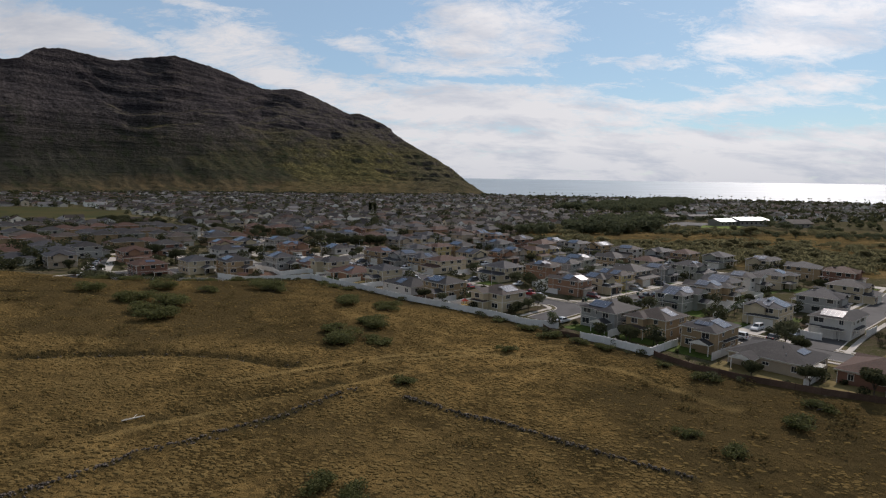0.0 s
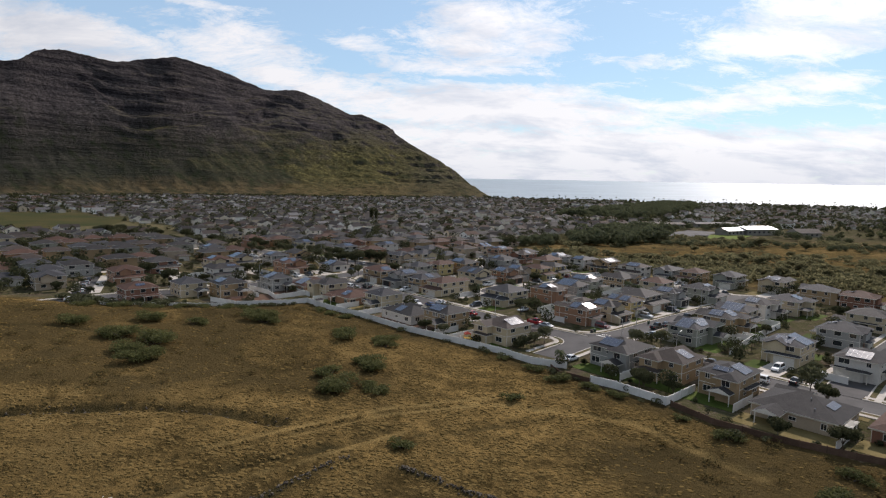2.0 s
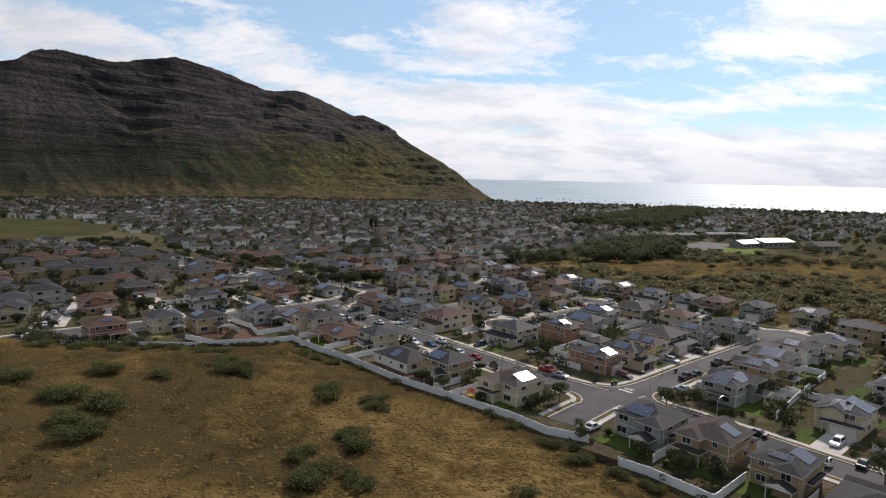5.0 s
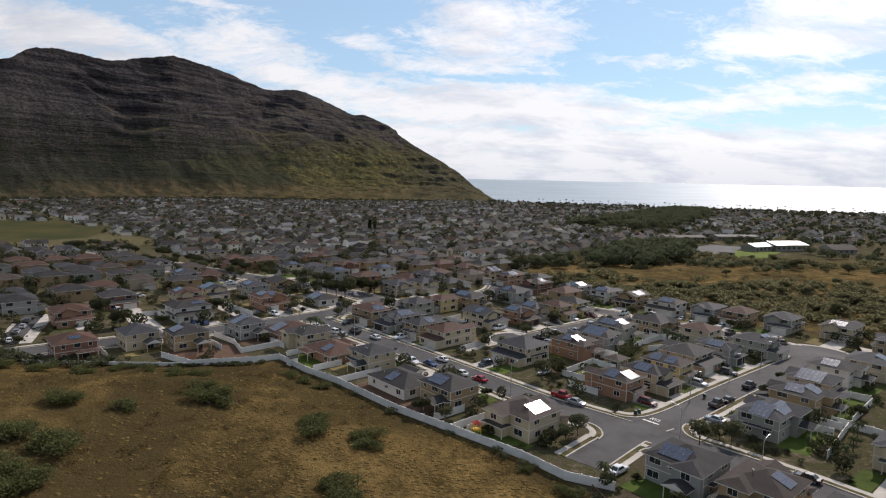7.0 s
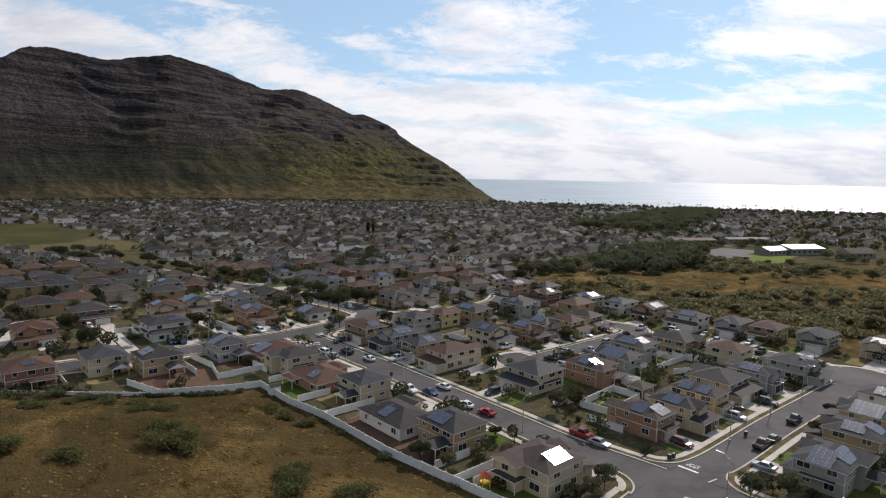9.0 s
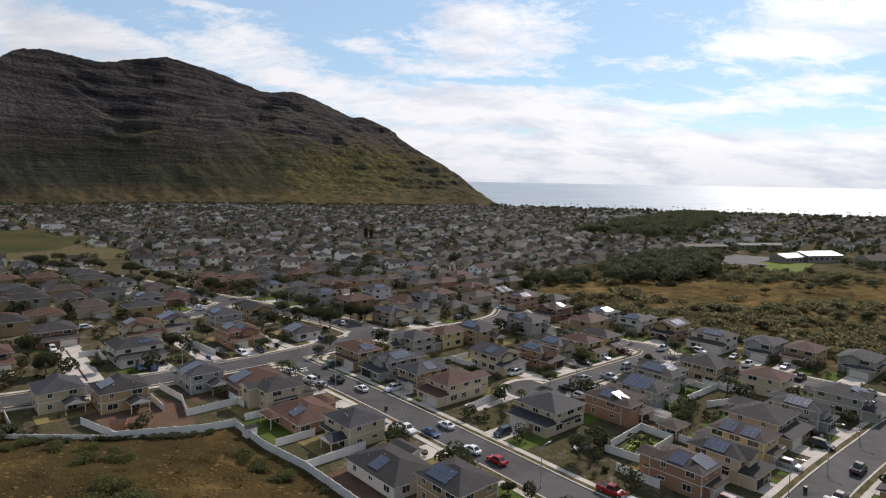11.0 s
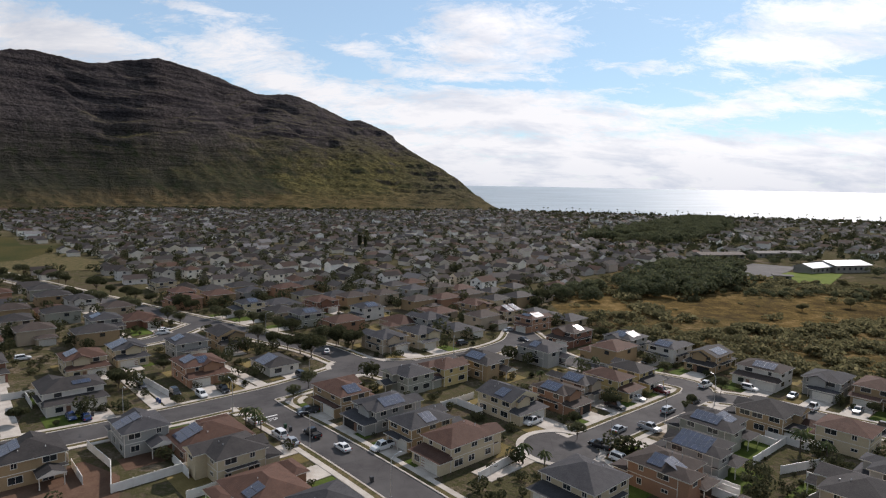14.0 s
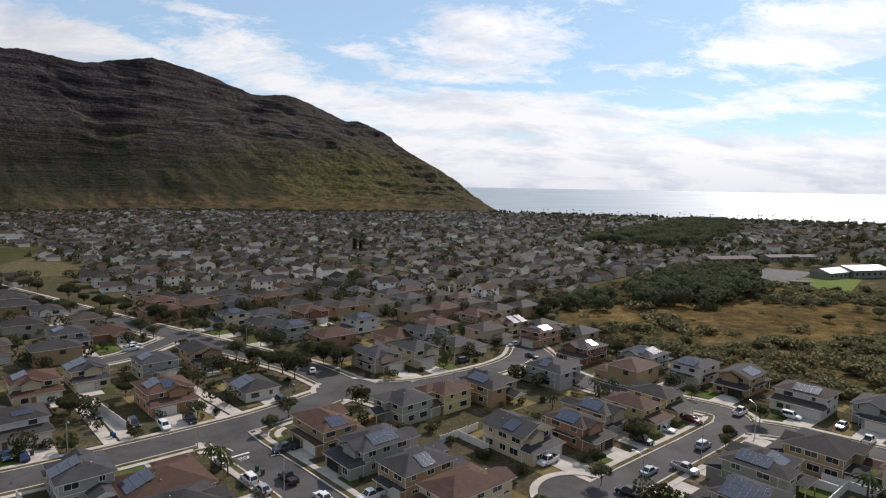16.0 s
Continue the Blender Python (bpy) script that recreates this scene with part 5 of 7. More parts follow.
# ---- plants ----
def leaf_quad(sh, c, size, rng, droop=0.0, m=0, tilt=1.2):
    """One clump of leaves: two small bent blades."""
    q = Euler((rng.uniform(-tilt, tilt), rng.uniform(-tilt, tilt) + droop, rng.uniform(0, 6.28))).to_matrix()
    a, b = q @ Vector((size, 0, 0)), q @ Vector((0, size * rng.uniform(0.6, 0.95), 0))
    n = q @ Vector((0, 0, size * 0.25))
    c = Vector(c)
    sh.solid([c - a, c - b * 0.9 + n, c + a, c + b + n * 0.4], [(0, 1, 2, 3)], m)


def tree_meshes(seed, height, spread, clumps, leaf, trunk_r=0.16, base=0.35, flat=0.75, size=0.42):
    rng = random.Random(seed)
    trunk, crown = Shape(), Shape()
    fork = height * base
    trunk.rod((0, 0, -0.2), (0.1, 0.05, fork), trunk_r, trunk_r * 0.7, 7)
    centres = []
    for i in range(7):
        a = i * 2.4 + rng.uniform(-0.4, 0.4)
        r = spread * rng.uniform(0.35, 0.72)
        tip = Vector((r * math.cos(a), r * math.sin(a), height * rng.uniform(0.62, 0.86)))
        mid = Vector((tip.x * 0.45, tip.y * 0.45, fork + (tip.z - fork) * 0.6))
        trunk.rod((0.1, 0.05, fork), mid, trunk_r * 0.55, trunk_r * 0.35, 5).rod(mid, tip, trunk_r * 0.35, 0.02, 4)
        centres.append((tip, spread * rng.uniform(0.36, 0.55)))
    centres.append((Vector((0, 0, height * 0.86)), spread * 0.5))
    for i in range(clumps):
        c, r = rng.choice(centres)
        v = Vector((rng.gauss(0, 1), rng.gauss(0, 1), rng.gauss(0, 1))).normalized() * r * rng.uniform(0.55, 1.05)
        leaf_quad(crown, (c.x + v.x, c.y + v.y, max(fork * 0.7, c.z + v.z * flat)), size * rng.uniform(0.7, 1.4), rng)
    return trunk.mesh("trunk", BARK), crown.mesh("crown", leaf)


def shrub_mesh(seed, height, spread, clumps, leaf, size=0.3):
    rng = random.Random(seed)
    crown, stems = Shape(), Shape()
    for i in range(9):
        a = rng.uniform(0, 6.28)
        r = spread * rng.uniform(0.3, 0.9)
        stems.rod((0, 0, -0.3), (r * math.cos(a), r * math.sin(a), height * rng.uniform(0.4, 0.9)), 0.05, 0.015, 4)
    lobes = [(rng.uniform(-0.6, 0.6) * spread, rng.uniform(-0.6, 0.6) * spread, rng.uniform(0.35, 0.7) * height) for _ in range(7)]
    for i in range(clumps):
        lx, ly, lz = rng.choice(lobes)
        v = Vector((rng.gauss(0, 1), rng.gauss(0, 1), rng.gauss(0, 1))).normalized() * rng.uniform(0.3, 1.0)
        leaf_quad(crown, (lx + v.x * spread * 0.5, ly + v.y * spread * 0.5, max(0.05, lz + v.z * height * 0.4)), size * rng.uniform(0.6, 1.4), rng, tilt=0.8)
    return stems.mesh("stem", BARK), crown.mesh("foliage", leaf)


def palm_meshes(seed, height):
    rng = random.Random(seed)
    trunk, crown = Shape(), Shape()
    lean = rng.uniform(-0.6, 0.6)
    pts = [Vector((lean * (k / 6) ** 2, 0.3 * lean * (k / 6), height * k / 6 - (0.3 if k == 0 else 0))) for k in range(7)]
    for k in range(6):
        trunk.rod(pts[k], pts[k + 1], 0.2 - 0.012 * k, 0.19 - 0.012 * k, 7)
    top = pts[-1]
    for i in range(17):
        a = i * 2.4 + rng.uniform(-0.2, 0.2)
        rise = rng.uniform(-0.35, 0.8)
        length = rng.uniform(1.9, 2.6)
        for s in range(6):
            t0, t1 = s / 6, (s + 1) / 6
            at = lambda t: top + Vector((math.cos(a) * length * t, math.sin(a) * length * t, rise * 1.4 * t - 1.7 * t * t))
            p, q = at(t0), at(t1)
            side = Vector((-math.sin(a), math.cos(a), 0)) * 0.36 * (1 - abs(t0 - 0.35))
            down = Vector((0, 0, -0.2))
            crown.face([p, q, q + side + down, p + side + down]).face([q, p, p - side + down, q - side + down])
    return trunk.mesh("trunk", BARK), crown.mesh("fronds", FROND)


def plant(name, meshes, label, category, parts=("trunk", "crown")):
    ob = thing(name, pose(0, 0, -300), label, category)
    for p, me in zip(parts, meshes):
        part(p, me, ob)
    return ob


class Stock:
    """Kinds of plants built once; the first one placed is the original, the rest are copies."""

    def __init__(self):
        self.made, self.used = {}, set()

    def add(self, key, name, meshes, label, category, parts=("trunk", "crown")):
        self.made[key] = plant(name, meshes, label, category, parts)

    def place(self, key, x, y, scale=1.0, z=None):
        ob = self.made[key]
        if "tree" in ob.name and not clear(x, y, 6.8):
            return None
        m = pose(x, y, land(x, y) if z is None else z, 0, 0, (x * 37 + y * 11) % 360)
        if key not in self.used:
            self.used.add(key)
            ob.matrix_basis = m
            ob.scale = (scale, scale, scale)
            return ob
        keep = ob.scale.copy()
        ob.scale = (scale, scale, scale)
        c = copy_thing(ob, m)
        ob.scale = keep
        return c


HOUSE_SPOTS = [(o.matrix_basis.translation.x, o.matrix_basis.translation.y) for o in scene.objects if o.name.split(".")[0] == "house"]
HOUSE_SPOTS = [p for p in HOUSE_SPOTS if abs(p[0] - 56.4) > 0.01]     # the cottage stands close to its neighbours


def clear(x, y, r=9.2):
    return all((x - a) ** 2 + (y - b) ** 2 > r * r for a, b in HOUSE_SPOTS)


stock = Stock()
stock.add("round1", "tree", tree_meshes(1, 5.4, 3.3, 2300, LEAF, 0.18, 0.27, size=0.23), "dense dark green round-crowned garden tree", "tree")
stock.add("round2", "tree", tree_meshes(2, 6.2, 3.9, 2600, LEAF, 0.2, 0.27, 0.7, size=0.24), "broad dark green street tree with a short trunk", "tree")
stock.add("open1", "tree", tree_meshes(3, 5.4, 3.0, 1400, OLIVE, 0.13, 0.28, size=0.21), "thin grey-green street tree with gaps", "tree")
stock.add("open2", "tree", tree_meshes(4, 4.4, 2.3, 900, OLIVE, 0.1, 0.28, size=0.2), "small young tree with grey-green leaves", "tree")
stock.add("kiawe", "tree", tree_meshes(5, 6.0, 4.4, 1500, BRUSH, 0.2, 0.22, 0.75, 0.34), "wide olive scrub tree with a flat crown", "tree")
stock.add("column", "tree", shrub_mesh(6, 9.5, 1.7, 800, LEAF, 0.4), "tall narrow dark green tree", "tree")
stock.add("shrub1", "shrub", shrub_mesh(7, 1.5, 1.2, 150, LEAF), "low dark green shrub in a garden", "shrub", ("stem", "foliage"))
stock.add("shrub2", "shrub", shrub_mesh(8, 1.9, 1.5, 170, OLIVE), "bushy grey-green shrub in a garden", "shrub", ("stem", "foliage"))
stock.add("bush1", "bush", shrub_mesh(9, 2.4, 5.0, 3000, SCRUB, 0.18), "wide dusty green scrub bush on the dry field", "bush", ("stem", "foliage"))
stock.add("bush2", "bush", shrub_mesh(10, 1.6, 3.3, 1700, SCRUB, 0.16), "dusty green scrub bush on the dry field", "bush", ("stem", "foliage"))
stock.add("bush3", "bush", shrub_mesh(11, 1.0, 2.0, 850, SCRUB, 0.14), "small dry brown bush on the field", "bush", ("stem", "foliage"))
stock.add("palm1", "palm_tree", palm_meshes(12, 5.0), "short green palm tree in a garden", "palm tree", ("trunk", "fronds"))
stock.add("palm2", "palm_tree", palm_meshes(13, 11.5), "tall slender coconut palm by the shore", "palm tree", ("trunk", "fronds"))

# street and garden trees that stand out
for k, x, y, s in (("round2", -105.7, 279, 1.0), ("round1", -92, 281, 0.7), ("round1", -81.3, 305.4, 0.95),
                   ("open1", 32, 227.5, 1.0), ("round1", 26.5, 186.5, 0.55), ("open1", 43.5, 219.5, 0.8), ("open1", 57.5, 187.2, 0.9), ("open1", 64.5, 187.5, 0.85),
                   ("open1", 33, 191, 0.85), ("open2", 29.5, 187, 0.9), ("round1", 86, 213.2, 0.7), ("round1", 97.5, 226, 0.6), ("open1", 83.5, 194.8, 0.9),
                   ("open1", 35, 274.2, 0.75), ("round1", 70.5, 296.6, 0.5), ("open2", 67, 291, 0.7), ("open1", 82.5, 305.5, 0.9), ("open2", 73.5, 323, 0.9),
                   ("round1", 36.5, 282.6, 0.55), ("round1", -14.5, 317, 0.75), ("round2", 39.6, 435, 1.1), ("round2", 56, 431, 1.2), ("round2", 65.5, 363.5, 0.8),
                   ("round1", 47.5, 175.5, 0.7), ("round1", 47.5, 153, 0.7), ("round1", 52.5, 149.5, 0.55), ("open1", 83, 150.5, 1.1), ("round1", 82, 143.5, 0.8),
                   ("round1", 71, 122.5, 0.75), ("round1", 79.5, 117.5, 0.9), ("round1", 63, 128, 0.6), ("round1", -122, 297, 1.1), ("open1", -31, 307.5, 0.9),
                   ("open1", -52, 306, 0.8), ("round1", -25.5, 352.5, 0.9), ("round2", -30, 353, 0.8), ("open1", 61.9, 227.2, 0.6)):
    stock.place(k, x, y, s, 0.0)
# both sides of the avenue
side_rng = random.Random(5)
avenue = ROAD_LINES["avenue"][0]
for i in range(14, len(avenue) - 3, 5):
    d = (avenue[i + 1] - avenue[i]).normalized()
    for side in (-1, 1):
        if side_rng.random() < 0.55 and avenue[i].y < 500:
            p = avenue[i] + Vector((-d.y, d.x)) * side * 8.0
            if not on_road(p.x, p.y, "avenue", 1.0):
                stock.place(side_rng.choice(("round2", "open1", "open1", "round1")), p.x, p.y, side_rng.uniform(0.85, 1.25), 0.05)
for x, y, s in ((48.5, 327.8, 0.7), (53.7, 328, 0.75), (82, 268, 1.0), (84.5, 263, 0.9), (-38, 280, 0.9), (-36, 277.5, 0.75), (-40.5, 281.5, 0.8), (34, 314.5, 0.7),
                (33, 171, 0.7), (38, 235, 0.7), (21, 262, 0.85), (25, 260, 0.7), (88.5, 185, 0.6), (92, 190, 0.6), (95, 193, 0.6), (84, 181, 0.55)):
    stock.place("palm1", x, y, s, 0.05)

OPEN_YARDS = [[(-84, 237), (-48, 240.5), (-43, 243.5), (-33, 232), (-22, 223), (-6, 204), (2, 210), (-18, 232), (-40, 256), (-56, 262), (-82, 262)],
              [(-118, 306), (-110, 308), (-84, 276), (-94, 270)], [(35, 231), (50, 247), (62, 240), (52, 228), (44, 221)]]


def open_yard(x, y):
    return any(inside(x, y, p) for p in OPEN_YARDS)


green_rng = random.Random(21)
placed = 0
while placed < 90:
    x, y = green_rng.uniform(-150, 150), green_rng.uniform(110, 410)
    edge = on_line(WALL_EDGE, x)
    if y < edge + 2 or inside(x, y, DRY) or on_road(x, y, "", 3.4) or not clear(x, y, 8.8) or open_yard(x, y):
        continue
    k = green_rng.choice(("shrub1", "shrub1", "shrub2", "round1", "open2", "shrub1"))
    stock.place(k, x, y, green_rng.uniform(0.55, 1.0) * (0.75 if k == "round1" else 1.0), 0.0)
    placed += 1

# bushes of the dry field
for x, y, k, s in ((-65, 160, "bush1", 1.1), (-66, 172, "bush1", 1.25), (-69, 166, "bush1", 1.0), (-17, 147.5, "bush1", 1.1), (-21, 155, "bush2", 1.1), (-11, 162, "bush1", 0.95),
                   (-14, 165, "bush2", 1.0), (-23, 186, "bush1", 0.95), (-22, 191, "bush2", 1.2), (-10, 185, "bush1", 0.85), (-11, 180, "bush2", 1.0), (-49, 202, "bush1", 1.1),
                   (-46, 198, "bush2", 1.2), (-52, 209, "bush1", 0.8), (-64, 193, "bush2", 1.1), (-78, 198, "bush1", 1.0), (-76, 177, "bush1", 1.2), (-64, 220, "bush2", 1.0),
                   (-14, 83.5, "bush2", 0.85), (-8, 81, "bush2", 0.8), (61, 107, "bush2", 1.1), (40, 103, "bush3", 1.1), (44, 96.5, "bush3", 1.3), (-4, 119.5, "bush3", 1.2),
                   (18, 146, "bush3", 1.2), (30, 160, "bush2", 1.0), (53, 127, "bush2", 0.9), (-13, 148, "bush2", 0.9), (-9, 145.5, "bush3", 1.3), (41, 149, "bush2", 0.8),
                   (35, 153, "bush2", 0.8), (66, 113, "bush2", 0.9), (49, 136, "bush3", 0.9), (-57, 222, "bush2", 1.0), (-36, 226, "bush2", 0.9), (-30, 222.5, "bush2", 1.0),
                   (-26, 219, "bush2", 0.9), (26.5, 167, "bush2", 0.9), (20, 175, "bush3", 1.0), (-95, 190, "bush1", 1.0), (-88, 225, "bush2", 1.2), (-100, 226, "bush1", 0.8),
                   (-75, 229, "bush2", 0.9), (-115, 230, "bush1", 0.8), (-68, 230, "bush2", 0.8), (-82, 230, "bush2", 0.9), (-92, 231, "bush2", 0.8), (-60, 227, "bush2", 0.7)):
    stock.place(k, x, y, s)


def scatter(name, label, spots, leaf, seed, category, clump=(0.5, 0.9), cards=14, tilt=1.1):
    """Many plants that nobody could count, in one mesh."""
    rng = random.Random(seed)
    sh = Shape()
    for x, y, r, h in spots:
        z0 = land(x, y)
        lobes = [(rng.uniform(-0.5, 0.5) * r, rng.uniform(-0.5, 0.5) * r, rng.uniform(0.45, 0.75) * h) for _ in range(3)]
        for _ in range(cards):
            lx, ly, lz = rng.choice(lobes)
            v = Vector((rng.gauss(0, 1), rng.gauss(0, 1), rng.gauss(0, 1))).normalized()
            leaf_quad(sh, (x + lx + v.x * r * 0.55, y + ly + v.y * r * 0.55, z0 + max(0.2, lz + v.z * h * 0.33)), r * rng.uniform(*clump) * 0.62, rng, tilt=tilt)
        sh.rod((x, y, z0 - 0.3), (x, y, z0 + h * 0.5), 0.12, 0.06, 3)
    ob = new(name, sh.mesh(name, leaf))
    return tagged(ob, label, category, kind="stuff")


scrub_rng = random.Random(31)
tufts = []
while len(tufts) < 420:
    x, y = scrub_rng.uniform(-120, 95), 74 + 160 * scrub_rng.random()
    out = on_line(WALL_EDGE, x) - y
    thick = growth_shade(x, y)
    if out < 2.0 or worn_and_dark(x, y) > 0.25 or noise.noise((x * 0.045, y * 0.045, 4.0)) + 0.35 * noise.noise((x * 0.15, y * 0.15, 1.0)) < scrub_rng.uniform(-0.2, 0.4) - 0.35 * thick:
        continue
    h = scrub_rng.uniform(0.25, 0.6) * (1 + 0.8 * thick)
    tufts.append((x, y, h * scrub_rng.uniform(1.6, 3.0), h))
scatter("weeds", "low dry weeds and seedling bushes on the field", tufts, WEED, 14, "weeds", (0.10, 0.2), 44, 0.5)
near_brush = []


while len(near_brush) < 2300:
    x, y = scrub_rng.uniform(62, 400), scrub_rng.uniform(262, 520)
    if not inside(x, y, DRY) or not clear(x, y, 9) or scrub_rng.random() > (0.045 if straw(x, y) else 0.95) or (x > 230 and scrub_rng.random() < 0.5):
        continue
    if noise.noise((x * 0.05, y * 0.05, 2.0)) < scrub_rng.uniform(-0.5, 0.3):
        continue
    h = scrub_rng.uniform(0.7, 1.7) if scrub_rng.random() < 0.72 else scrub_rng.uniform(1.8, 3.4)
    near_brush.append((x, y, h * scrub_rng.uniform(1.3, 2.2), h))
scatter("brush", "olive and grey scrub brush on dry land", near_brush, BRUSH, 15, "brush", (0.15, 0.26), 120, 1.1)
garden = []
while len(garden) < 950:
    x, y = scrub_rng.uniform(-170, 165), scrub_rng.uniform(105, 430)
    if y < on_line(WALL_EDGE, x) + 1.5 or inside(x, y, DRY) or on_road(x, y, "", 3.2) or not clear(x, y, 8.4) or (open_yard(x, y) and scrub_rng.random() < 0.9):
        continue
    h = scrub_rng.uniform(0.5, 2.2) if scrub_rng.random() < 0.8 else scrub_rng.uniform(2.6, 5.0)
    garden.append((x, y, h * scrub_rng.uniform(0.6, 0.95) * (0.85 if h > 3.4 else 1.0), h))
edge_plants = []
for k in range(120):
    x = scrub_rng.uniform(-130, -46)
    h = scrub_rng.uniform(0.8, 2.3) if x < -84 else scrub_rng.uniform(0.5, 1.1)
    edge_plants.append((x, on_line(WALL_EDGE, x) + (scrub_rng.choice((-1.6, 2.2, 3.4)) if x < -84 else -1.8) + scrub_rng.uniform(-0.8, 0.8), h * scrub_rng.uniform(0.9, 1.5), h))
for k in range(22):
    x = scrub_rng.uniform(-30, 60)
    h = scrub_rng.uniform(0.5, 1.3)
    edge_plants.append((x, on_line(WALL_EDGE, x) - scrub_rng.uniform(1.2, 4.0), h * scrub_rng.uniform(0.9, 1.6), h))
scatter("hedge_plants", "dark dusty shrubs along the field's boundary fence", edge_plants, OLIVE, 18, "plants", (0.14, 0.24), 200, 1.1)
scatter("garden_plants", "mixed green hedges and plants in the gardens", garden, LEAF, 16, "plants", (0.13, 0.23), 280, 1.1)


# ---- the rest of the town ----
TOWN_EDGE = [(-900, 880), (-740, 1090), (-560, 1280), (-300, 1350), (-20, 1395), (120, 1480), (300, 1420), (560, 1310), (900, 1150)]
GROVE = [(100, 456), (129, 443), (152, 462), (190, 500), (208, 540), (180, 558), (140, 535), (112, 500)]
EDGE_TREES = [(44, 432), (70, 434), (84, 440), (108, 452), (104, 470), (80, 470), (50, 450)]
KIAWE = [(150, 462), (215, 445), (330, 420), (430, 400), (430, 430), (300, 460), (225, 490), (195, 500)]
BELT = [(165, 790), (212, 752), (262, 765), (432, 995), (545, 1265), (480, 1260), (373, 1110), (260, 950)]
HALL = [(205, 545), (222, 500), (330, 490), (345, 620), (250, 625)]


def town_free(x, y):
    return not (inside(x, y, GREEN_FIELD) or inside(x, y, DRY) or inside(x, y, GROVE) or inside(x, y, BELT) or inside(x, y, HALL)) \
        and -880 < x < 880 and y < on_line(TOWN_EDGE, x) - 12


def simple_house(sh_wall, sh_roof, sh_trim, sh_door, x, y, turn, w, d, h, gable, rng):
    m = pose(x, y, land(x, y), 0, 0, turn)
    a, b = Shape(), Shape()
    a.box(-w / 2, -d / 2, -0.3, w / 2, d / 2, h)
    rise = hip(b, -w / 2, -d / 2, w / 2, d / 2, h, 0.5, over=0.45, gable=gable)
    if gable:
        if w >= d:
            for s in (-1, 1):
                a.face([(s * w / 2, -d / 2, h), (s * w / 2, d / 2, h), (s * w / 2, 0, h + rise * 0.92)])
        else:
            for s in (-1, 1):
                a.face([(-w / 2, s * d / 2, h), (w / 2, s * d / 2, h), (0, s * d / 2, h + rise * 0.92)])
        keep = [i for i, k in enumerate(b.m) if not (k == 1 and len(b.f[i]) == 3)]
        b.f, b.m = [b.f[i] for i in keep], [b.m[i] for i in keep]
    for src, want, dst in ((a, 0, sh_wall), (b, 0, sh_roof), (b, 1, sh_trim)):
        spot, faces = {}, []
        for f, k in zip(src.f, src.m):
            if k == want:
                faces.append([spot.setdefault(tuple(round(c, 3) for c in src.v[i]), len(spot)) for i in f])
        dst.solid([m @ Vector(v) for v in spot], faces)
    for side in range(4 if y < 500 else 0):
        length, off = (w, d / 2) if side % 2 == 0 else (d, w / 2)
        for lev in range(1 if h < 4 else 2):
            for u in ((-0.25, 0.25) if length > 8 else (0.0,)):
                c = Shape().box(u * length - 0.6, -off - 0.04, 1.0 + 2.7 * lev, u * length + 0.6, -off + 0.02, 2.1 + 2.7 * lev, at=m @ pose(0, 0, 0, 0, 0, 90 * side))
                sh_door.solid(c.v, c.f[2:3])


FAR_ROOF = islands("far roof shingles", [(0.026, 0.023, 0.022), (0.048, 0.042, 0.039), (0.034, 0.029, 0.026), (0.072, 0.045, 0.034), (0.056, 0.052, 0.051), (0.040, 0.034, 0.030), (0.068, 0.063, 0.060), (0.030, 0.027, 0.027), (0.16, 0.155, 0.155)], 0.75, 0.03)
FAR_WALL = islands("far house paint", [(0.82, 0.77, 0.66), (0.5, 0.42, 0.31), (0.86, 0.84, 0.79), (0.32, 0.29, 0.26), (0.76, 0.70, 0.60), (0.3, 0.21, 0.155), (0.86, 0.84, 0.80)], 0.85, 0.1)
MID_KINDS = [("cream", "grey"), ("tan", "taupe"), ("white", "slate"), ("grey", "slate"), ("beige", "brown"), ("tan", "grey"), ("cream", "slate"), ("sage", "grey"), ("salmon", "brown"), ("beige", "taupe"), ("tan", "brown")]
town_rng = random.Random(77)
spots = []
U, V = Vector((math.cos(radians(40)), math.sin(radians(40)))), Vector((-math.sin(radians(40)), math.cos(radians(40))))
for i in range(-70, 120):
    row = (i // 2) * 43.0 + (i % 2) * 17.5
    for j in range(-75, 90):
        p = U * (j * 15.6 + town_rng.uniform(-2.4, 2.4)) + V * (row + town_rng.uniform(-2, 2) + 14 * noise.noise((j * 0.09, i * 0.07, 3.0)))
        if j % 11 == 0 or p.y < 262 or not town_free(p.x, p.y) or (p.y < 345 and -136 < p.x < 20):
            continue
        if on_road(p.x, p.y, "", 7.0) or not clear(p.x, p.y, 12.8):
            continue
        edge = on_line(WALL_EDGE, max(-399, min(599, p.x)))
        if p.y < edge + 12 or (p.x > 212 and p.y < 640) or abs(math.degrees(math.atan2(p.x, p.y - 20))) > 46:
            continue
        if p.x > 210 and town_rng.random() < 0.45:
            continue
        spots.append((p.x, p.y, 40 + (0 if i % 2 else 180)))
spots.sort(key=lambda s: s[1] + 0.2 * abs(s[0]))
NEAR_COUNT = 110
mid_stock = {}
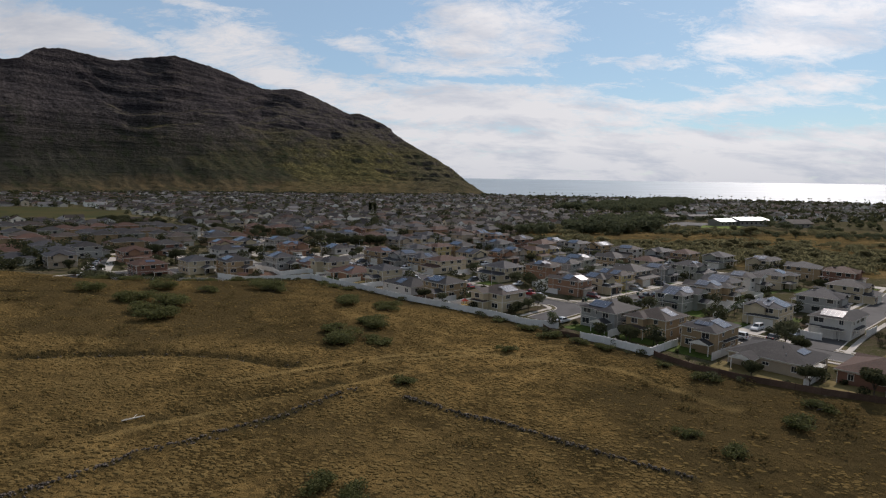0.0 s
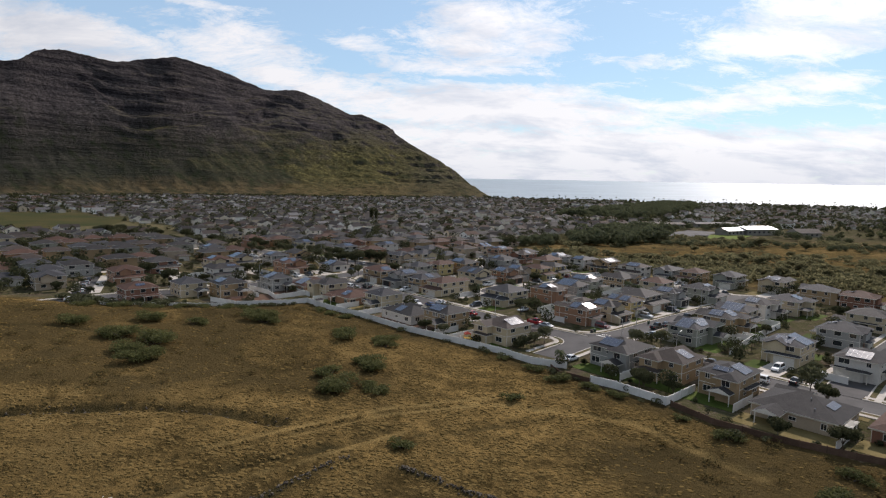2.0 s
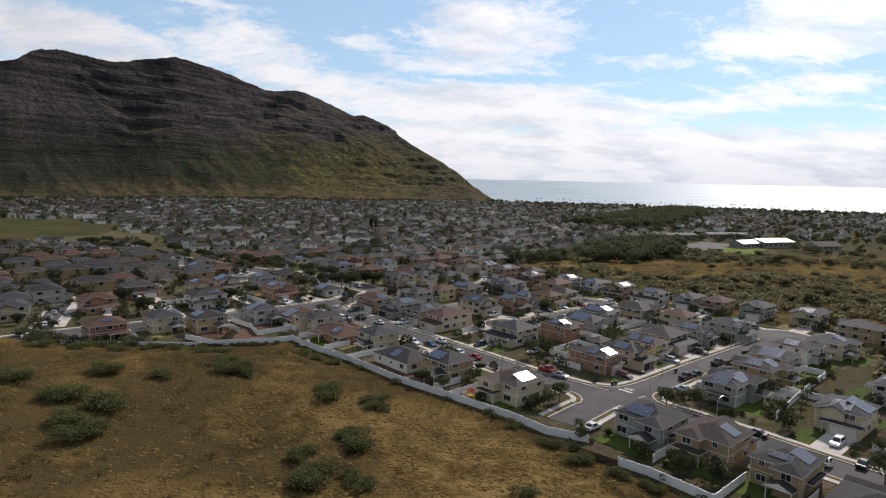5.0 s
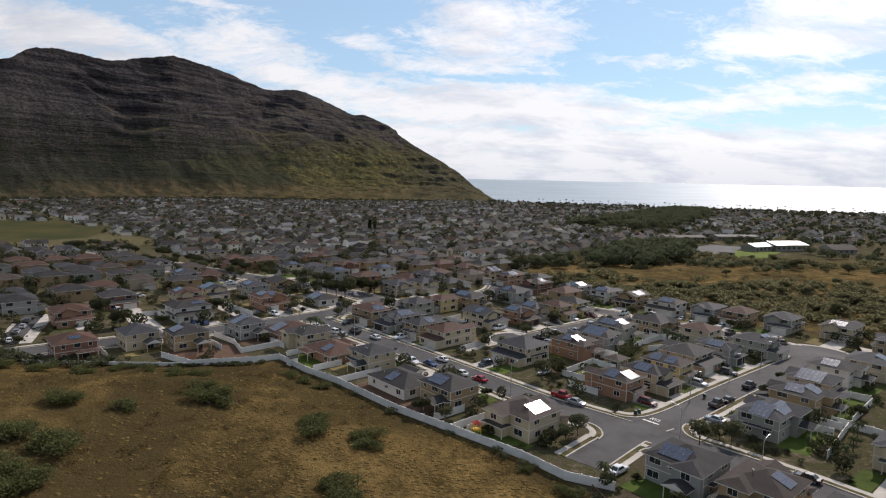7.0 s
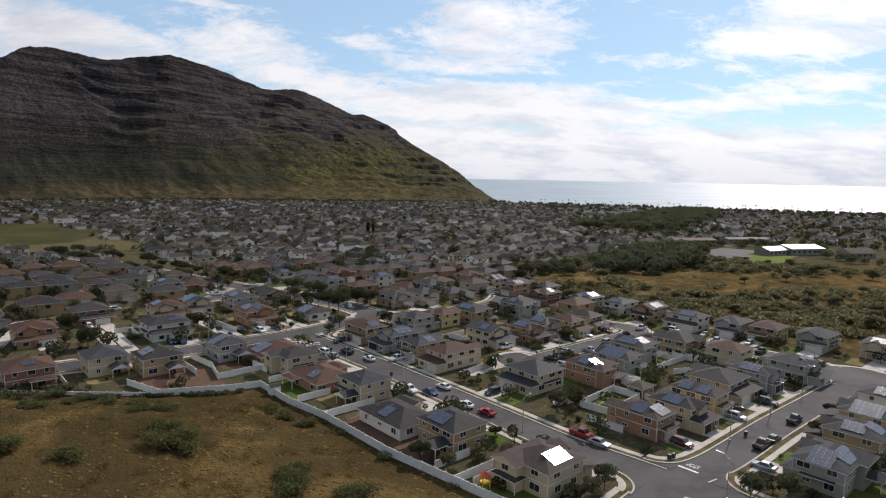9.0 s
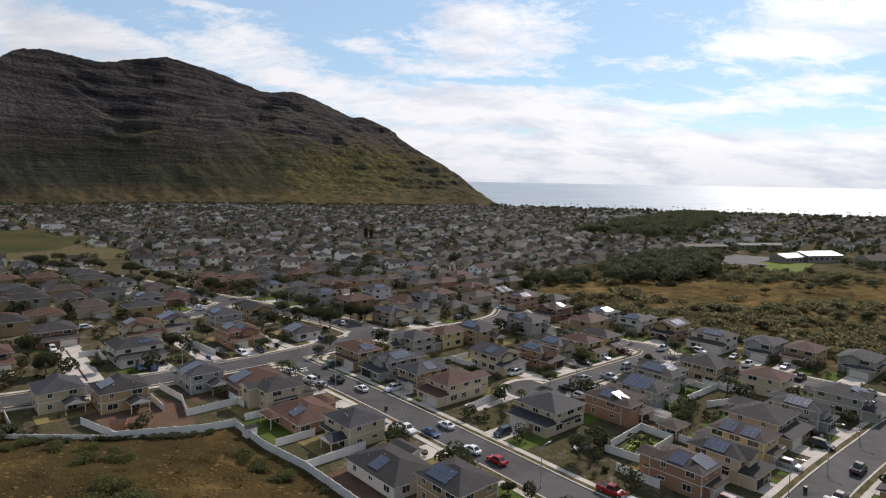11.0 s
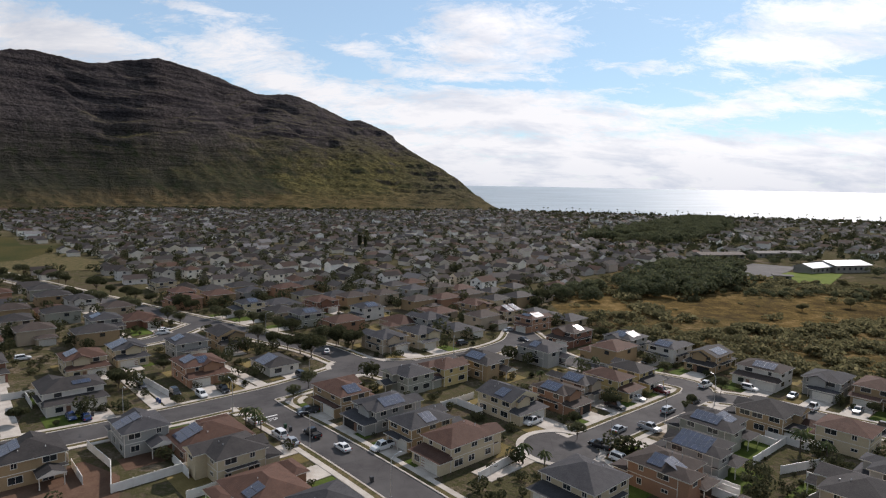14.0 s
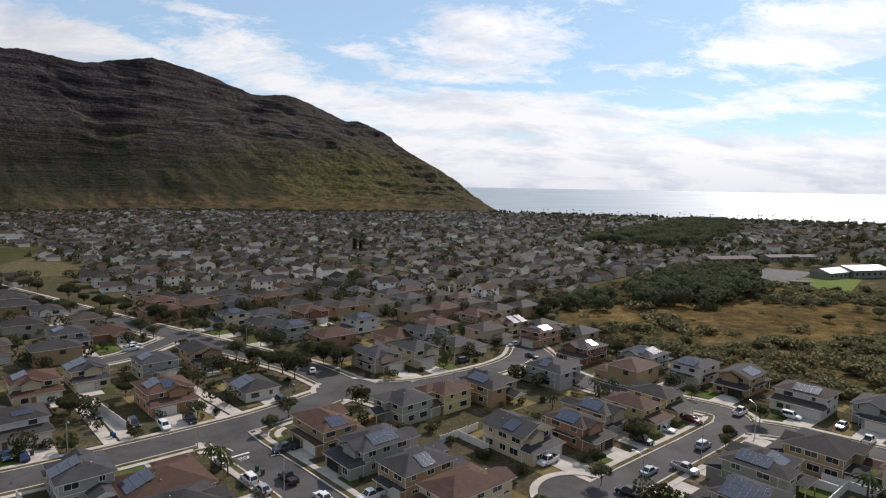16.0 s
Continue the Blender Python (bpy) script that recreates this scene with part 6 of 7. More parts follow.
for k, (x, y, turn) in enumerate(spots[:NEAR_COUNT]):
    kind_no = town_rng.randrange(len(MID_KINDS))
    wall, roof = MID_KINDS[kind_no]
    m = pose(x, y, 0, 0, 0, turn)
    if kind_no in mid_stock:
        copy_thing(mid_stock[kind_no], m)
    else:
        ob = thing("house", m, f"{wall} house with {roof} shingle roof farther up the estate", "house", "houses of the estate")
        two = kind_no not in (2, 4, 6)
        w, d, h = 11 + kind_no % 3, 9.5, 4.9 if two else 2.7
        part("wall", Shape().box(-w / 2, -d / 2, -0.2, w / 2, d / 2, h).box(w / 2 - 6, -d / 2 - 4.5, -0.2, w / 2 - 0.3, -d / 2 + 0.2, 2.7).mesh("wall", WALLS[wall]), ob)
        sh = Shape()
        hip(sh, -w / 2, -d / 2, w / 2, d / 2, h, 0.36)
        hip(sh, w / 2 - 6, -d / 2 - 4.5, w / 2 - 0.3, -d / 2 - 0.6, 2.7, 0.36)
        part("roof", sh.mesh("roof", ROOFS[roof], WHITE_TRIM), ob)
        part("garage_door", GARAGE_DOOR, ob, at=pose(w / 2 - 3.1, -d / 2 - 4.5, 0))
        for side in (1, 2, 3):
            off = d / 2 if side == 2 else w / 2
            a = pose(0, 0, 0, 0, 0, 90 * side) @ Vector((1.2, -off, h - 1.2))
            part("window", WINDOWS[(1.6, 1.2)][1], ob, at=pose(a.x, a.y, a.z, 0, 0, 90 * side) @ pose(0, -0.02, 0))
        mid_stock[kind_no] = ob
far_wall, far_roof, far_trim, far_pane = Shape(), Shape(), Shape(), Shape()
for x, y, turn in spots[NEAR_COUNT:]:
    two = town_rng.random() < (0.5 if y < 500 else 0.12)
    simple_house(far_wall, far_roof, far_trim, far_pane, x, y, turn + town_rng.choice((0, 90)) + town_rng.uniform(-9, 9), town_rng.uniform(8.5, 13), town_rng.uniform(7, 9.5),
                 5.1 if two else 2.7, town_rng.random() < 0.78, town_rng)
far_town = thing("far_houses", pose(0, 0, 0), "hundreds of small grey-roofed houses on the plain", "houses", kind="stuff")
for nm, sh, mt in (("wall", far_wall, FAR_WALL), ("roof", far_roof, FAR_ROOF), ("trim", far_trim, WHITE_TRIM), ("pane", far_pane, GLASS)):
    tagged(part(nm, sh.mesh("far_" + nm, mt), far_town), kind="stuff")

# trees among the far houses, the groves and the belt before the shore
tree_spots = []
for x, y, turn in spots:
    for _ in range(4):
        if town_rng.random() < 0.8:
            a, far = town_rng.uniform(0, 6.28), town_rng.uniform(7.5, 11)
            big = town_rng.random() < 0.3
            tree_spots.append((x + far * math.cos(a), y + far * math.sin(a), town_rng.uniform(1.7, 2.9) * (1.6 if big else 1), town_rng.uniform(3.0, 5.2) * (1.45 if big else 1)))
tree_spots = [s for s in tree_spots if not on_road(s[0], s[1], "", 1.0) and clear(s[0], s[1], 7)]
scatter("town_trees", "dark green garden trees between houses up the estate", [s for s in tree_spots if s[1] < 600], LEAF, 3, "trees", (0.18, 0.3), 130)
scatter("town_trees", "dark trees among far houses on the plain", [s for s in tree_spots if s[1] >= 600], LEAF, 8, "trees", (0.36, 0.6), 30)
grove_spots = []
for poly, count, lo, hi in ((GROVE, 80, 7.0, 12.0), (EDGE_TREES, 24, 4.5, 8.0), (BELT, 420, 6.5, 11), (HALL, 26, 3, 7), (KIAWE, 130, 1.8, 3.8)):
    xs, ys = [p[0] for p in poly], [p[1] for p in poly]
    k = 0
    while k < count:
        x, y = town_rng.uniform(min(xs), max(xs)), town_rng.uniform(min(ys), max(ys))
        if poly is HALL and (x < 300 and y < 600 or y > 545 and y < 590):
            continue
        if inside(x, y, poly):
            h = town_rng.uniform(lo, hi)
            grove_spots.append((x, y, h * town_rng.uniform(0.7, 1.0), h))
            k += 1
scatter("grove", "dense olive-green scrub trees in a dark grove", grove_spots, GROVE_LEAF, 4, "trees", cards=420, clump=(0.11, 0.19))
shore_spots = []
for k in range(900):
    x = town_rng.uniform(140, 900)
    y = on_line(COAST, x) - town_rng.uniform(14, 420) * town_rng.random()
    if (x > 230 or town_rng.random() < 0.4) and not inside(x, y, HALL) and not inside(x, y, DRY):
        h = town_rng.uniform(3, 7)
        shore_spots.append((x, y, h * 0.7, h))
for k in range(420):
    x, y = town_rng.uniform(200, 560), town_rng.uniform(520, 900)
    if not inside(x, y, HALL) and not inside(x, y, DRY):
        h = town_rng.uniform(3, 6.5)
        shore_spots.append((x, y, h * 0.75, h))
for k in range(900):
    t = town_rng.random()
    x = -880 + 1000 * t
    y = on_line(TOWN_EDGE, x) + town_rng.uniform(-14, 40)
    h = town_rng.uniform(3, 6.5)
    shore_spots.append((x, y, h * 0.75, h))
scatter("shore_trees", "dark trees along the shore and foot of the mountain", shore_spots, LEAF, 6, "trees", cards=18)
for k in range(46):
    x = 250 + k * 14 + town_rng.uniform(-6, 6)
    y = on_line(COAST, x) - town_rng.uniform(10, 34)
    stock.place("palm2", x, y, town_rng.uniform(0.75, 1.25))
kiawe_rng = random.Random(63)
kiawes = [(236, 452, 1.1), (205, 430, 0.8), (262, 440, 1.0), (176, 421, 0.6), (150, 372, 0.7), (118, 372, 0.55), (186, 378, 0.75), (222, 392, 0.7), (132, 345, 0.5), (166, 340, 0.6), (96, 380, 0.55), (84, 398, 0.6), (200, 348, 0.7)]
while len(kiawes) < 46:
    x, y = kiawe_rng.uniform(70, 330), kiawe_rng.uniform(300, 500)
    if inside(x, y, DRY) and clear(x, y, 11) and not straw(x, y):
        kiawes.append((x, y, kiawe_rng.uniform(0.4, 0.8)))
for x, y, k in kiawes:
    stock.place("kiawe", x, y, k)
stock.place("column", -55, 662, 1.6, 0)
stock.place("column", -50, 660, 1.45, 0)


# ---- dry grass of the field ----
def grass(count, seed):
    rng = random.Random(seed)
    sh = Shape()
    while count:
        y = 74 + 165 * rng.random() ** 1.3
        x = rng.uniform(-0.72, 0.72) * (y + 25)
        out = on_line(WALL_EDGE, max(-399, min(599, x))) - y
        if out < 1.0:
            continue
        if noise.noise((x * 0.12, y * 0.12, 9.0)) < rng.uniform(-0.7, 0.45) or worn_and_dark(x, y) > 0.3 or worn_and_dark(x, y) < -0.45 or rng.random() < 0.75 * growth_shade(x, y):
            continue
        count -= 1
        z, a, h = land(x, y), rng.uniform(0, 3.14), rng.uniform(0.05, 0.17)
        w = h * rng.uniform(2.4, 5.0)
        ring = [(x + w * k * math.cos(a + q * 1.2566), y + w * k * 0.8 * math.sin(a + q * 1.2566), z - 0.08) for q, k in enumerate(rng.uniform(0.7, 1.2) for _ in range(5))]
        inner = [(x + (p[0] - x) * 0.6 + rng.uniform(-0.05, 0.05), y + (p[1] - y) * 0.6, z + h * rng.uniform(0.6, 0.9)) for p in ring]
        top = (x + rng.uniform(-0.1, 0.1), y + rng.uniform(-0.1, 0.1), z + h)
        sh.solid(ring + inner + [top], [(q, (q + 1) % 5, 5 + (q + 1) % 5, 5 + q) for q in range(5)] + [(5 + q, 5 + (q + 1) % 5, 10) for q in range(5)])
    tagged(new("grass", sh.mesh("grass", STRAW)), "tufts of golden dry grass on the field", "grass", kind="stuff")


grass(26000, 12)


def stones(line, seed, count, spread=0.5, big=0.35):
    rng = random.Random(seed)
    sh = Shape()
    pts = sampled(line, 0.5)
    for _ in range(count):
        p = rng.choice(pts)
        x, y = p.x + rng.gauss(0, spread), p.y + rng.gauss(0, spread)
        s = rng.uniform(0.3, 1.0) * big
        m = pose(x, y, land(x, y) + s * 0.2, rng.uniform(0, 90), rng.uniform(0, 90), rng.uniform(0, 90))
        sh.box(-s, -s * 0.8, -s * 0.6, s, s * 0.7, s * 0.6, at=m, taper=rng.uniform(0.5, 0.85))
    return sh


LAVA = islands("field stones", [(0.045, 0.036, 0.028), (0.07, 0.056, 0.042), (0.11, 0.09, 0.07)], 0.9)
for seed, (line, w, h) in enumerate(BANKS[:2]):
    tagged(new("stone_bank", stones(line, seed, 420, 0.35, 0.22).mesh("stone_bank", LAVA)), "low bank of dark field stones in dry grass", "stone wall", kind="stuff")
tagged(new("stone_bank", stones(BANKS[3][0], 7, 170, 1.1, 0.24).mesh("stone_bank", LAVA)), "dark stones along a washed-out ditch", "stones", kind="stuff")
log = Shape().rod((0, 0, 0.25), (2.4, 1.9, 0.3), 0.11, 0.07, 6).rod((1.2, 0.95, 0.28), (1.3, 1.9, 0.5), 0.05, 0.02, 5)
log_ob = new("log", log.mesh("log", STUCCO))
log_ob.matrix_basis = pose(-44, 100, land(-43, 101))
tagged(log_ob, "bleached dead branch lying in the grass", "log")

GREEN = Shape().face([(x, y, 0.12) for x, y in GREEN_FIELD])
tagged(new("sports_field", GREEN.mesh("sports_field", PARCHED)), "flat green playing field", "field", kind="structure")
BORDER = Shape().face([(-287, 632, 0.16), (-272, 567, 0.16), (-330, 500, 0.16), (-235, 512, 0.16), (-183, 536, 0.16), (-256, 596, 0.16)][::-1])
tagged(new("field_border", BORDER.mesh("field_border", VERGE)), "parched golden border of the playing field", "field", kind="structure")

for ax, ay, bx, by, wd in ((12, 256.2, 22.5, 265.6, 5.4), (-66.5, 331, -44, 307.5, 6.6), (-84, 317, -63, 292, 6.0), (-115.5, 305, -91, 273, 8.0)):
    run = math.hypot(bx - ax, by - ay)
    ob = new("driveway", Shape().box(0, -wd / 2, -0.2, run, -0.3, layer(0.09)).box(0, 0.3, -0.2, run, wd / 2, layer(0.09)).mesh("driveway", CONCRETE))
    ob.matrix_basis = pose(ax, ay, 0, 0, 0, math.degrees(math.atan2(by - ay, bx - ax)))
    tagged(ob, "long shared concrete driveway with a planted middle strip", "driveway", kind="structure")
lot = new("driveway", Shape().box(0, 0.2, -0.2, 44, 6.0, layer(0.09)).mesh("driveway", ASPHALT))
lot.matrix_basis = pose(-126, 256, 0, 0, 0, 112)
tagged(lot, "dark asphalt parking lane between houses", "driveway", kind="structure")
lot = new("driveway", Shape().box(0, -3.6, -0.2, 44, 0.0, layer(0.09)).box(0, 6.2, -0.2, 30, 7.4, layer(0.09)).mesh("driveway", CONCRETE))
lot.matrix_basis = pose(-126, 256, 0, 0, 0, 112)
tagged(lot, "pale concrete strips beside a parking lane", "driveway", kind="structure")

# ---- walls and fences ----
POSTS = {}
PANELS = {}


def fence(line, label="white vinyl privacy fence with square posts", mat=VINYL, height=1.75, step=2.6):
    ob = thing("fence", pose(line[0][0], line[0][1], 0), label, "fence")
    ox, oy = line[0]
    for (ax, ay), (bx, by) in zip(line, line[1:]):
        length = math.hypot(bx - ax, by - ay)
        n = max(1, round(length / step))
        turn = math.degrees(math.atan2(by - ay, bx - ax))
        key = (round(length / n, 2), mat.name, height)
        if key not in PANELS:
            L = length / n
            sh = Shape().box(0.09, -0.03, 0.05, L - 0.09, 0.03, height - 0.12)
            sh.box(0.05, -0.05, height - 0.12, L - 0.05, 0.05, height).box(0.05, -0.05, 0.02, L - 0.05, 0.05, 0.16)
            PANELS[key] = sh.mesh("panel", mat)
        post = (mat.name, height)
        if post not in POSTS:
            POSTS[post] = Shape().box(-0.09, -0.09, -0.2, 0.09, 0.09, height + 0.1).box(-0.12, -0.12, height + 0.1, 0.12, 0.12, height + 0.17, taper=0.5).mesh("post", mat)
        for i in range(n):
            x, y = ax + (bx - ax) * i / n - ox, ay + (by - ay) * i / n - oy
            z = land(x + ox, y + oy)
            part("panel", PANELS[key], ob, at=pose(x, y, z, 0, 0, turn))
            part("post", POSTS[post], ob, at=pose(x, y, z, 0, 0, turn))
    return ob


fence([(-112, 236.5), (-78, 236), (-66, 236)], "low white picket fence at the edge of the field", height=1.0, step=4.2)
fence([(-66, 236), (-48, 240.5), (-42.5, 243.8), (-32.5, 231.8)], step=3.2)
fence([(-32.5, 231.8), (-22.5, 222.8), (-6.2, 203.7), (4.5, 193.8), (19.4, 179.9), (26, 171.5), (34, 167.5)], "long white wall between gardens and the dry field", step=3.2)
fence([(36.9, 157.3), (41.4, 153.3), (48.7, 143.5), (58.5, 152)], step=3.0)
fence([(36.9, 157.3), (31, 163), (30, 168)], "dark low garden fence beside the field", DIRT, 1.1, 3.5)
fence([(49.5, 143), (54, 133.5), (61, 126.5), (71, 119), (85, 111)], "dark stained low wall below gardens", DIRT, 1.2, 4.0)
for line in ([(-22.5, 222.8), (-14, 230)], [(-12.5, 211), (-5, 217.5)], [(-6.2, 203.7), (3, 212)], [(6, 192.5), (14, 199.5)], [(-69.6, 268.2), (-60.3, 259.2), (-55.3, 249.3)],
             [(-55.3, 249.3), (-44.2, 259.5)], [(-65, 236), (-77, 244)], [(-80.4, 314.8), (-65.8, 300.2)], [(-59.2, 334.8), (-39.5, 316.5)], [(11.3, 254.6), (21.8, 266)],
             [(38.5, 231.8), (50, 243.2), (54.9, 237), (44, 226.5), (38.5, 231.8)], [(68.5, 262), (82, 273)], [(72, 258), (84, 262)], [(93.5, 199.5), (101, 190)],
             [(90.5, 164), (96, 157)], [(60, 237), (70, 246)], [(70, 246), (80, 252)], [(80, 252), (92, 258)], [(80.5, 181), (95, 196)], [(98, 199), (112, 212)],
             [(24, 298), (40, 310)], [(42, 311), (52, 319)], [(5, 293), (14, 301)], [(-80, 270), (-70, 262)], [(-95, 255), (-84, 262)], [(-106, 296), (-92, 306)]):
    if all(clear(a[0] + (b[0] - a[0]) * k / 8, a[1] + (b[1] - a[1]) * k / 8, 5.2) for a, b in zip(line, line[1:]) for k in range(9)):
        fence(line, "white fence between gardens", step=4.0)


# white fences along the sides of the gardens
for x, y, front, w, d, gx in YARDS:
    m = pose(x, y, 0, 0, 0, front + 90)
    s = 1 if gx < 0 else -1
    a, b = m @ Vector((s * (w / 2 + 1.5), d / 2 - 3.0, 0)), m @ Vector((s * (w / 2 + 1.5), d / 2 + 6.3, 0))
    ok = all(clear(a.x + (b.x - a.x) * k / 6, a.y + (b.y - a.y) * k / 6, 5.6) and not on_road(a.x + (b.x - a.x) * k / 6, a.y + (b.y - a.y) * k / 6, "", 1.0) for k in range(7))
    if ok and b.y > on_line(WALL_EDGE, b.x) + 0.3 and a.y > on_line(WALL_EDGE, a.x) + 0.3 and not inside(b.x, b.y, DRY):
        fence([(a.x, a.y), (b.x, b.y)], "white fence between gardens", step=4.7)


# ---- cars ----
PAINTS = {"white": (0.62, 0.62, 0.61), "silver": (0.36, 0.37, 0.38), "black": (0.012, 0.012, 0.013), "dark": (0.04, 0.042, 0.047), "red": (0.30, 0.012, 0.014),
          "maroon": (0.10, 0.012, 0.014), "blue": (0.02, 0.045, 0.13)}
CAR_PAINT = {k: surface(k + " car paint", c, tuple(v * 0.9 for v in c), 1.0, 0.22, 0.0, spec=0.6, metal=0.3 if k in ("silver", "dark") else 0.0) for k, c in PAINTS.items()}
RUBBER = surface("tyre rubber", (0.012, 0.012, 0.012), (0.022, 0.022, 0.022), 5, 0.9, 0.2)
LENS = surface("headlight lens", (0.5, 0.5, 0.5), (0.65, 0.65, 0.65), 3, 0.15, 0.0)
TAIL = surface("red tail lens", (0.25, 0.01, 0.01), (0.35, 0.015, 0.015), 3, 0.2, 0.0)


def wheel_mesh(r):
    sh = Shape().rod((0, -0.11, 0), (0, 0.11, 0), r, r, 14, 0)
    for s in (-1, 1):
        sh.rod((0, s * 0.105, 0), (0, s * 0.125, 0), r * 0.62, r * 0.55, 10, 1)
    return sh.mesh("wheel", RUBBER, METAL)


WHEEL = wheel_mesh(0.33)
HEAD = Shape().box(-0.06, -0.2, -0.08, 0.04, 0.2, 0.08, taper=0.8).mesh("headlight", LENS)
TAIL_LAMP = Shape().box(-0.04, -0.14, -0.14, 0.04, 0.14, 0.14, taper=0.9).mesh("tail_light", TAIL)
OUTLINES = {  # length, width, roof; hood height; cabin from, to at the belt and at the roof
    "sedan": (4.7, 1.8, 1.45, 0.88, -1.75, 1.05, -1.05, 0.35),
    "suv": (4.7, 1.9, 1.75, 1.0, -2.25, 1.1, -2.0, 0.5),
    "pickup": (5.5, 1.95, 1.85, 1.08, -0.75, 1.35, -0.55, 0.75)}


def loft(sh, stations, m=0):
    """A closed body through rings of equal size."""
    n = len(stations[0])
    vs = [v for ring in stations for v in ring]
    fs = [(k * n + i, k * n + (i + 1) % n, (k + 1) * n + (i + 1) % n, (k + 1) * n + i) for k in range(len(stations) - 1) for i in range(n)]
    fs += [tuple(range(n - 1, -1, -1)), tuple((len(stations) - 1) * n + i for i in range(n))]
    sh.solid(vs, fs, m)


def car_meshes(kind, colour):
    L, W, R, hood, c0, c1, r0, r1 = OUTLINES[kind]
    sh = Shape()
    hw = W / 2
    prof = [(-L / 2, 0.72, 0.9), (-L / 2 + 0.12, hood, 0.96), (c0, hood + 0.02, 1.0), (c1, hood, 1.0), (L / 2 - 0.45, hood - 0.1, 0.97), (L / 2 - 0.05, 0.66, 0.88)]
    rings = []
    for x, top, k in prof:
        b = 0.28 if abs(x) < L / 2 - 0.2 else 0.36
        rings.append([(x, -hw * k, b), (x, -hw * k, top - 0.16), (x, -hw * k * 0.92, top), (x, hw * k * 0.92, top), (x, hw * k, top - 0.16), (x, hw * k, b)])
    loft(sh, rings)
    base = [(c0, -hw * 0.9, hood - 0.02), (c1, -hw * 0.9, hood - 0.02), (c1, hw * 0.9, hood - 0.02), (c0, hw * 0.9, hood - 0.02)]
    top = [(r0, -hw * 0.72, R), (r1, -hw * 0.72, R), (r1, hw * 0.72, R), (r0, hw * 0.72, R)]
    sh.solid(base + top, [(4, 5, 6, 7), (0, 1, 5, 4), (1, 2, 6, 5), (2, 3, 7, 6), (3, 0, 4, 7)])
    sh.box(r0 + 0.1, -hw * 0.66, R, r1 - 0.1, hw * 0.66, R + 0.04, taper=0.94)
    panes = []
    for label, a, b in (("side_window", 0, 1), ("windscreen", 1, 2), ("side_window", 2, 3), ("rear_window", 3, 0)):
        q = [Vector(base[a]), Vector(base[b]), Vector(top[b]), Vector(top[a])]
        n = (q[1] - q[0]).cross(q[3] - q[0]).normalized() * 0.015
        c = sum(q, Vector()) / 4
        panes.append((label, Shape().face([c + (p - c) * 0.84 + n for p in q]).mesh(label, GLASS)))
    if kind == "pickup":
        x0, x1 = -L / 2 + 0.1, c0 - 0.05
        panes.append(("truck_bed", Shape().box(x0, -hw * 0.8, hood - 0.02, x1, hw * 0.8, hood + 0.035).mesh("truck_bed", RUBBER)))
        for s in (-1, 1):
            sh.box(x0 - 0.05, s * hw * 0.9 - 0.06, hood - 0.1, x1, s * hw * 0.9 + 0.06, hood + 0.12)
        sh.box(x0 - 0.08, -hw * 0.9, hood - 0.1, x0 + 0.02, hw * 0.9, hood + 0.12)
    return sh.mesh("body", CAR_PAINT[colour]), panes


CAR_STOCK = {}


def car(x, y, heading, kind, colour):
    if not clear(x, y, 5.4):
        return None
    z = 0.07 if on_road(x, y) else 0.11
    m = pose(x, y, z, 0, 0, heading)
    if (kind, colour) in CAR_STOCK:
        return copy_thing(CAR_STOCK[kind, colour], m)
    L, W, R, hood = OUTLINES[kind][:4]
    ob = thing("car" if kind != "pickup" else "pickup_truck", m, f"parked {colour} {kind.replace('suv', 'sport utility car')} beside the street", "car", "parked cars")
    body, glass = car_meshes(kind, colour)
    part("body", body, ob)
    for nm, me in glass:
        part(nm, me, ob)
    for sx in (-1, 1):
        for sy in (-1, 1):
            part("wheel", WHEEL, ob, at=pose(sx * L * 0.31, sy * (W / 2 - 0.1), 0.33))
    for sy in (-1, 1):
        part("headlight", HEAD, ob, at=pose(L / 2 - 0.08, sy * W * 0.36, 0.64))
        part("tail_light", TAIL_LAMP, ob, at=pose(-L / 2 + 0.01, sy * W * 0.4, 0.78))
    CAR_STOCK[kind, colour] = ob
    return ob


car(-75.9, 306.9, 310, "sedan", "dark")
car(-57.4, 300.4, 310, "suv", "white")
car(-53.2, 304.6, 310, "pickup", "black")
car(-64.8, 301.8, 310, "suv", "black")
car(-34.9, 317.7, 310, "suv", "dark")
car(-44.2, 358.2, 130, "sedan", "black")
car(-31.8, 344.0, 100, "sedan", "white")
car(-95.2, 366.2, 40, "pickup", "white")
car(-27.7, 288.8, 220, "pickup", "dark")
car(-38.8, 282.8, 130, "sedan", "white")
car(-31.3, 275.2, 130, "suv", "white")
car(-27.8, 271.2, 130, "sedan", "silver")
car(-24.1, 275.5, 130, "pickup", "black")
car(-16.4, 268.4, 130, "sedan", "white")
car(-8.0, 268.7, 220, "pickup", "white")
car(-78.5, 284.2, 130, "sedan", "blue")
car(26.7, 283.4, 220, "pickup", "white")
car(46.0, 279.1, 40, "sedan", "silver")
car(53.5, 279.9, 310, "pickup", "silver")
car(57.6, 300.6, 310, "sedan", "white")
car(49.7, 294.0, 310, "pickup", "black")
car(66.0, 306.4, 310, "pickup", "maroon")
car(62.4, 291.4, 40, "suv", "silver")
car(81.1, 311.9, 40, "pickup", "white")
car(92.5, 309.1, 310, "suv", "white")
car(101.3, 294.2, 40, "pickup", "white")
car(101.3, 303.2, 220, "sedan", "silver")
car(33.0, 377.2, 220, "sedan", "silver")
car(14.0, 356.0, 40, "suv", "dark")
car(36.9, 362.3, 310, "sedan", "dark")
car(47.7, 360.3, 310, "sedan", "silver")
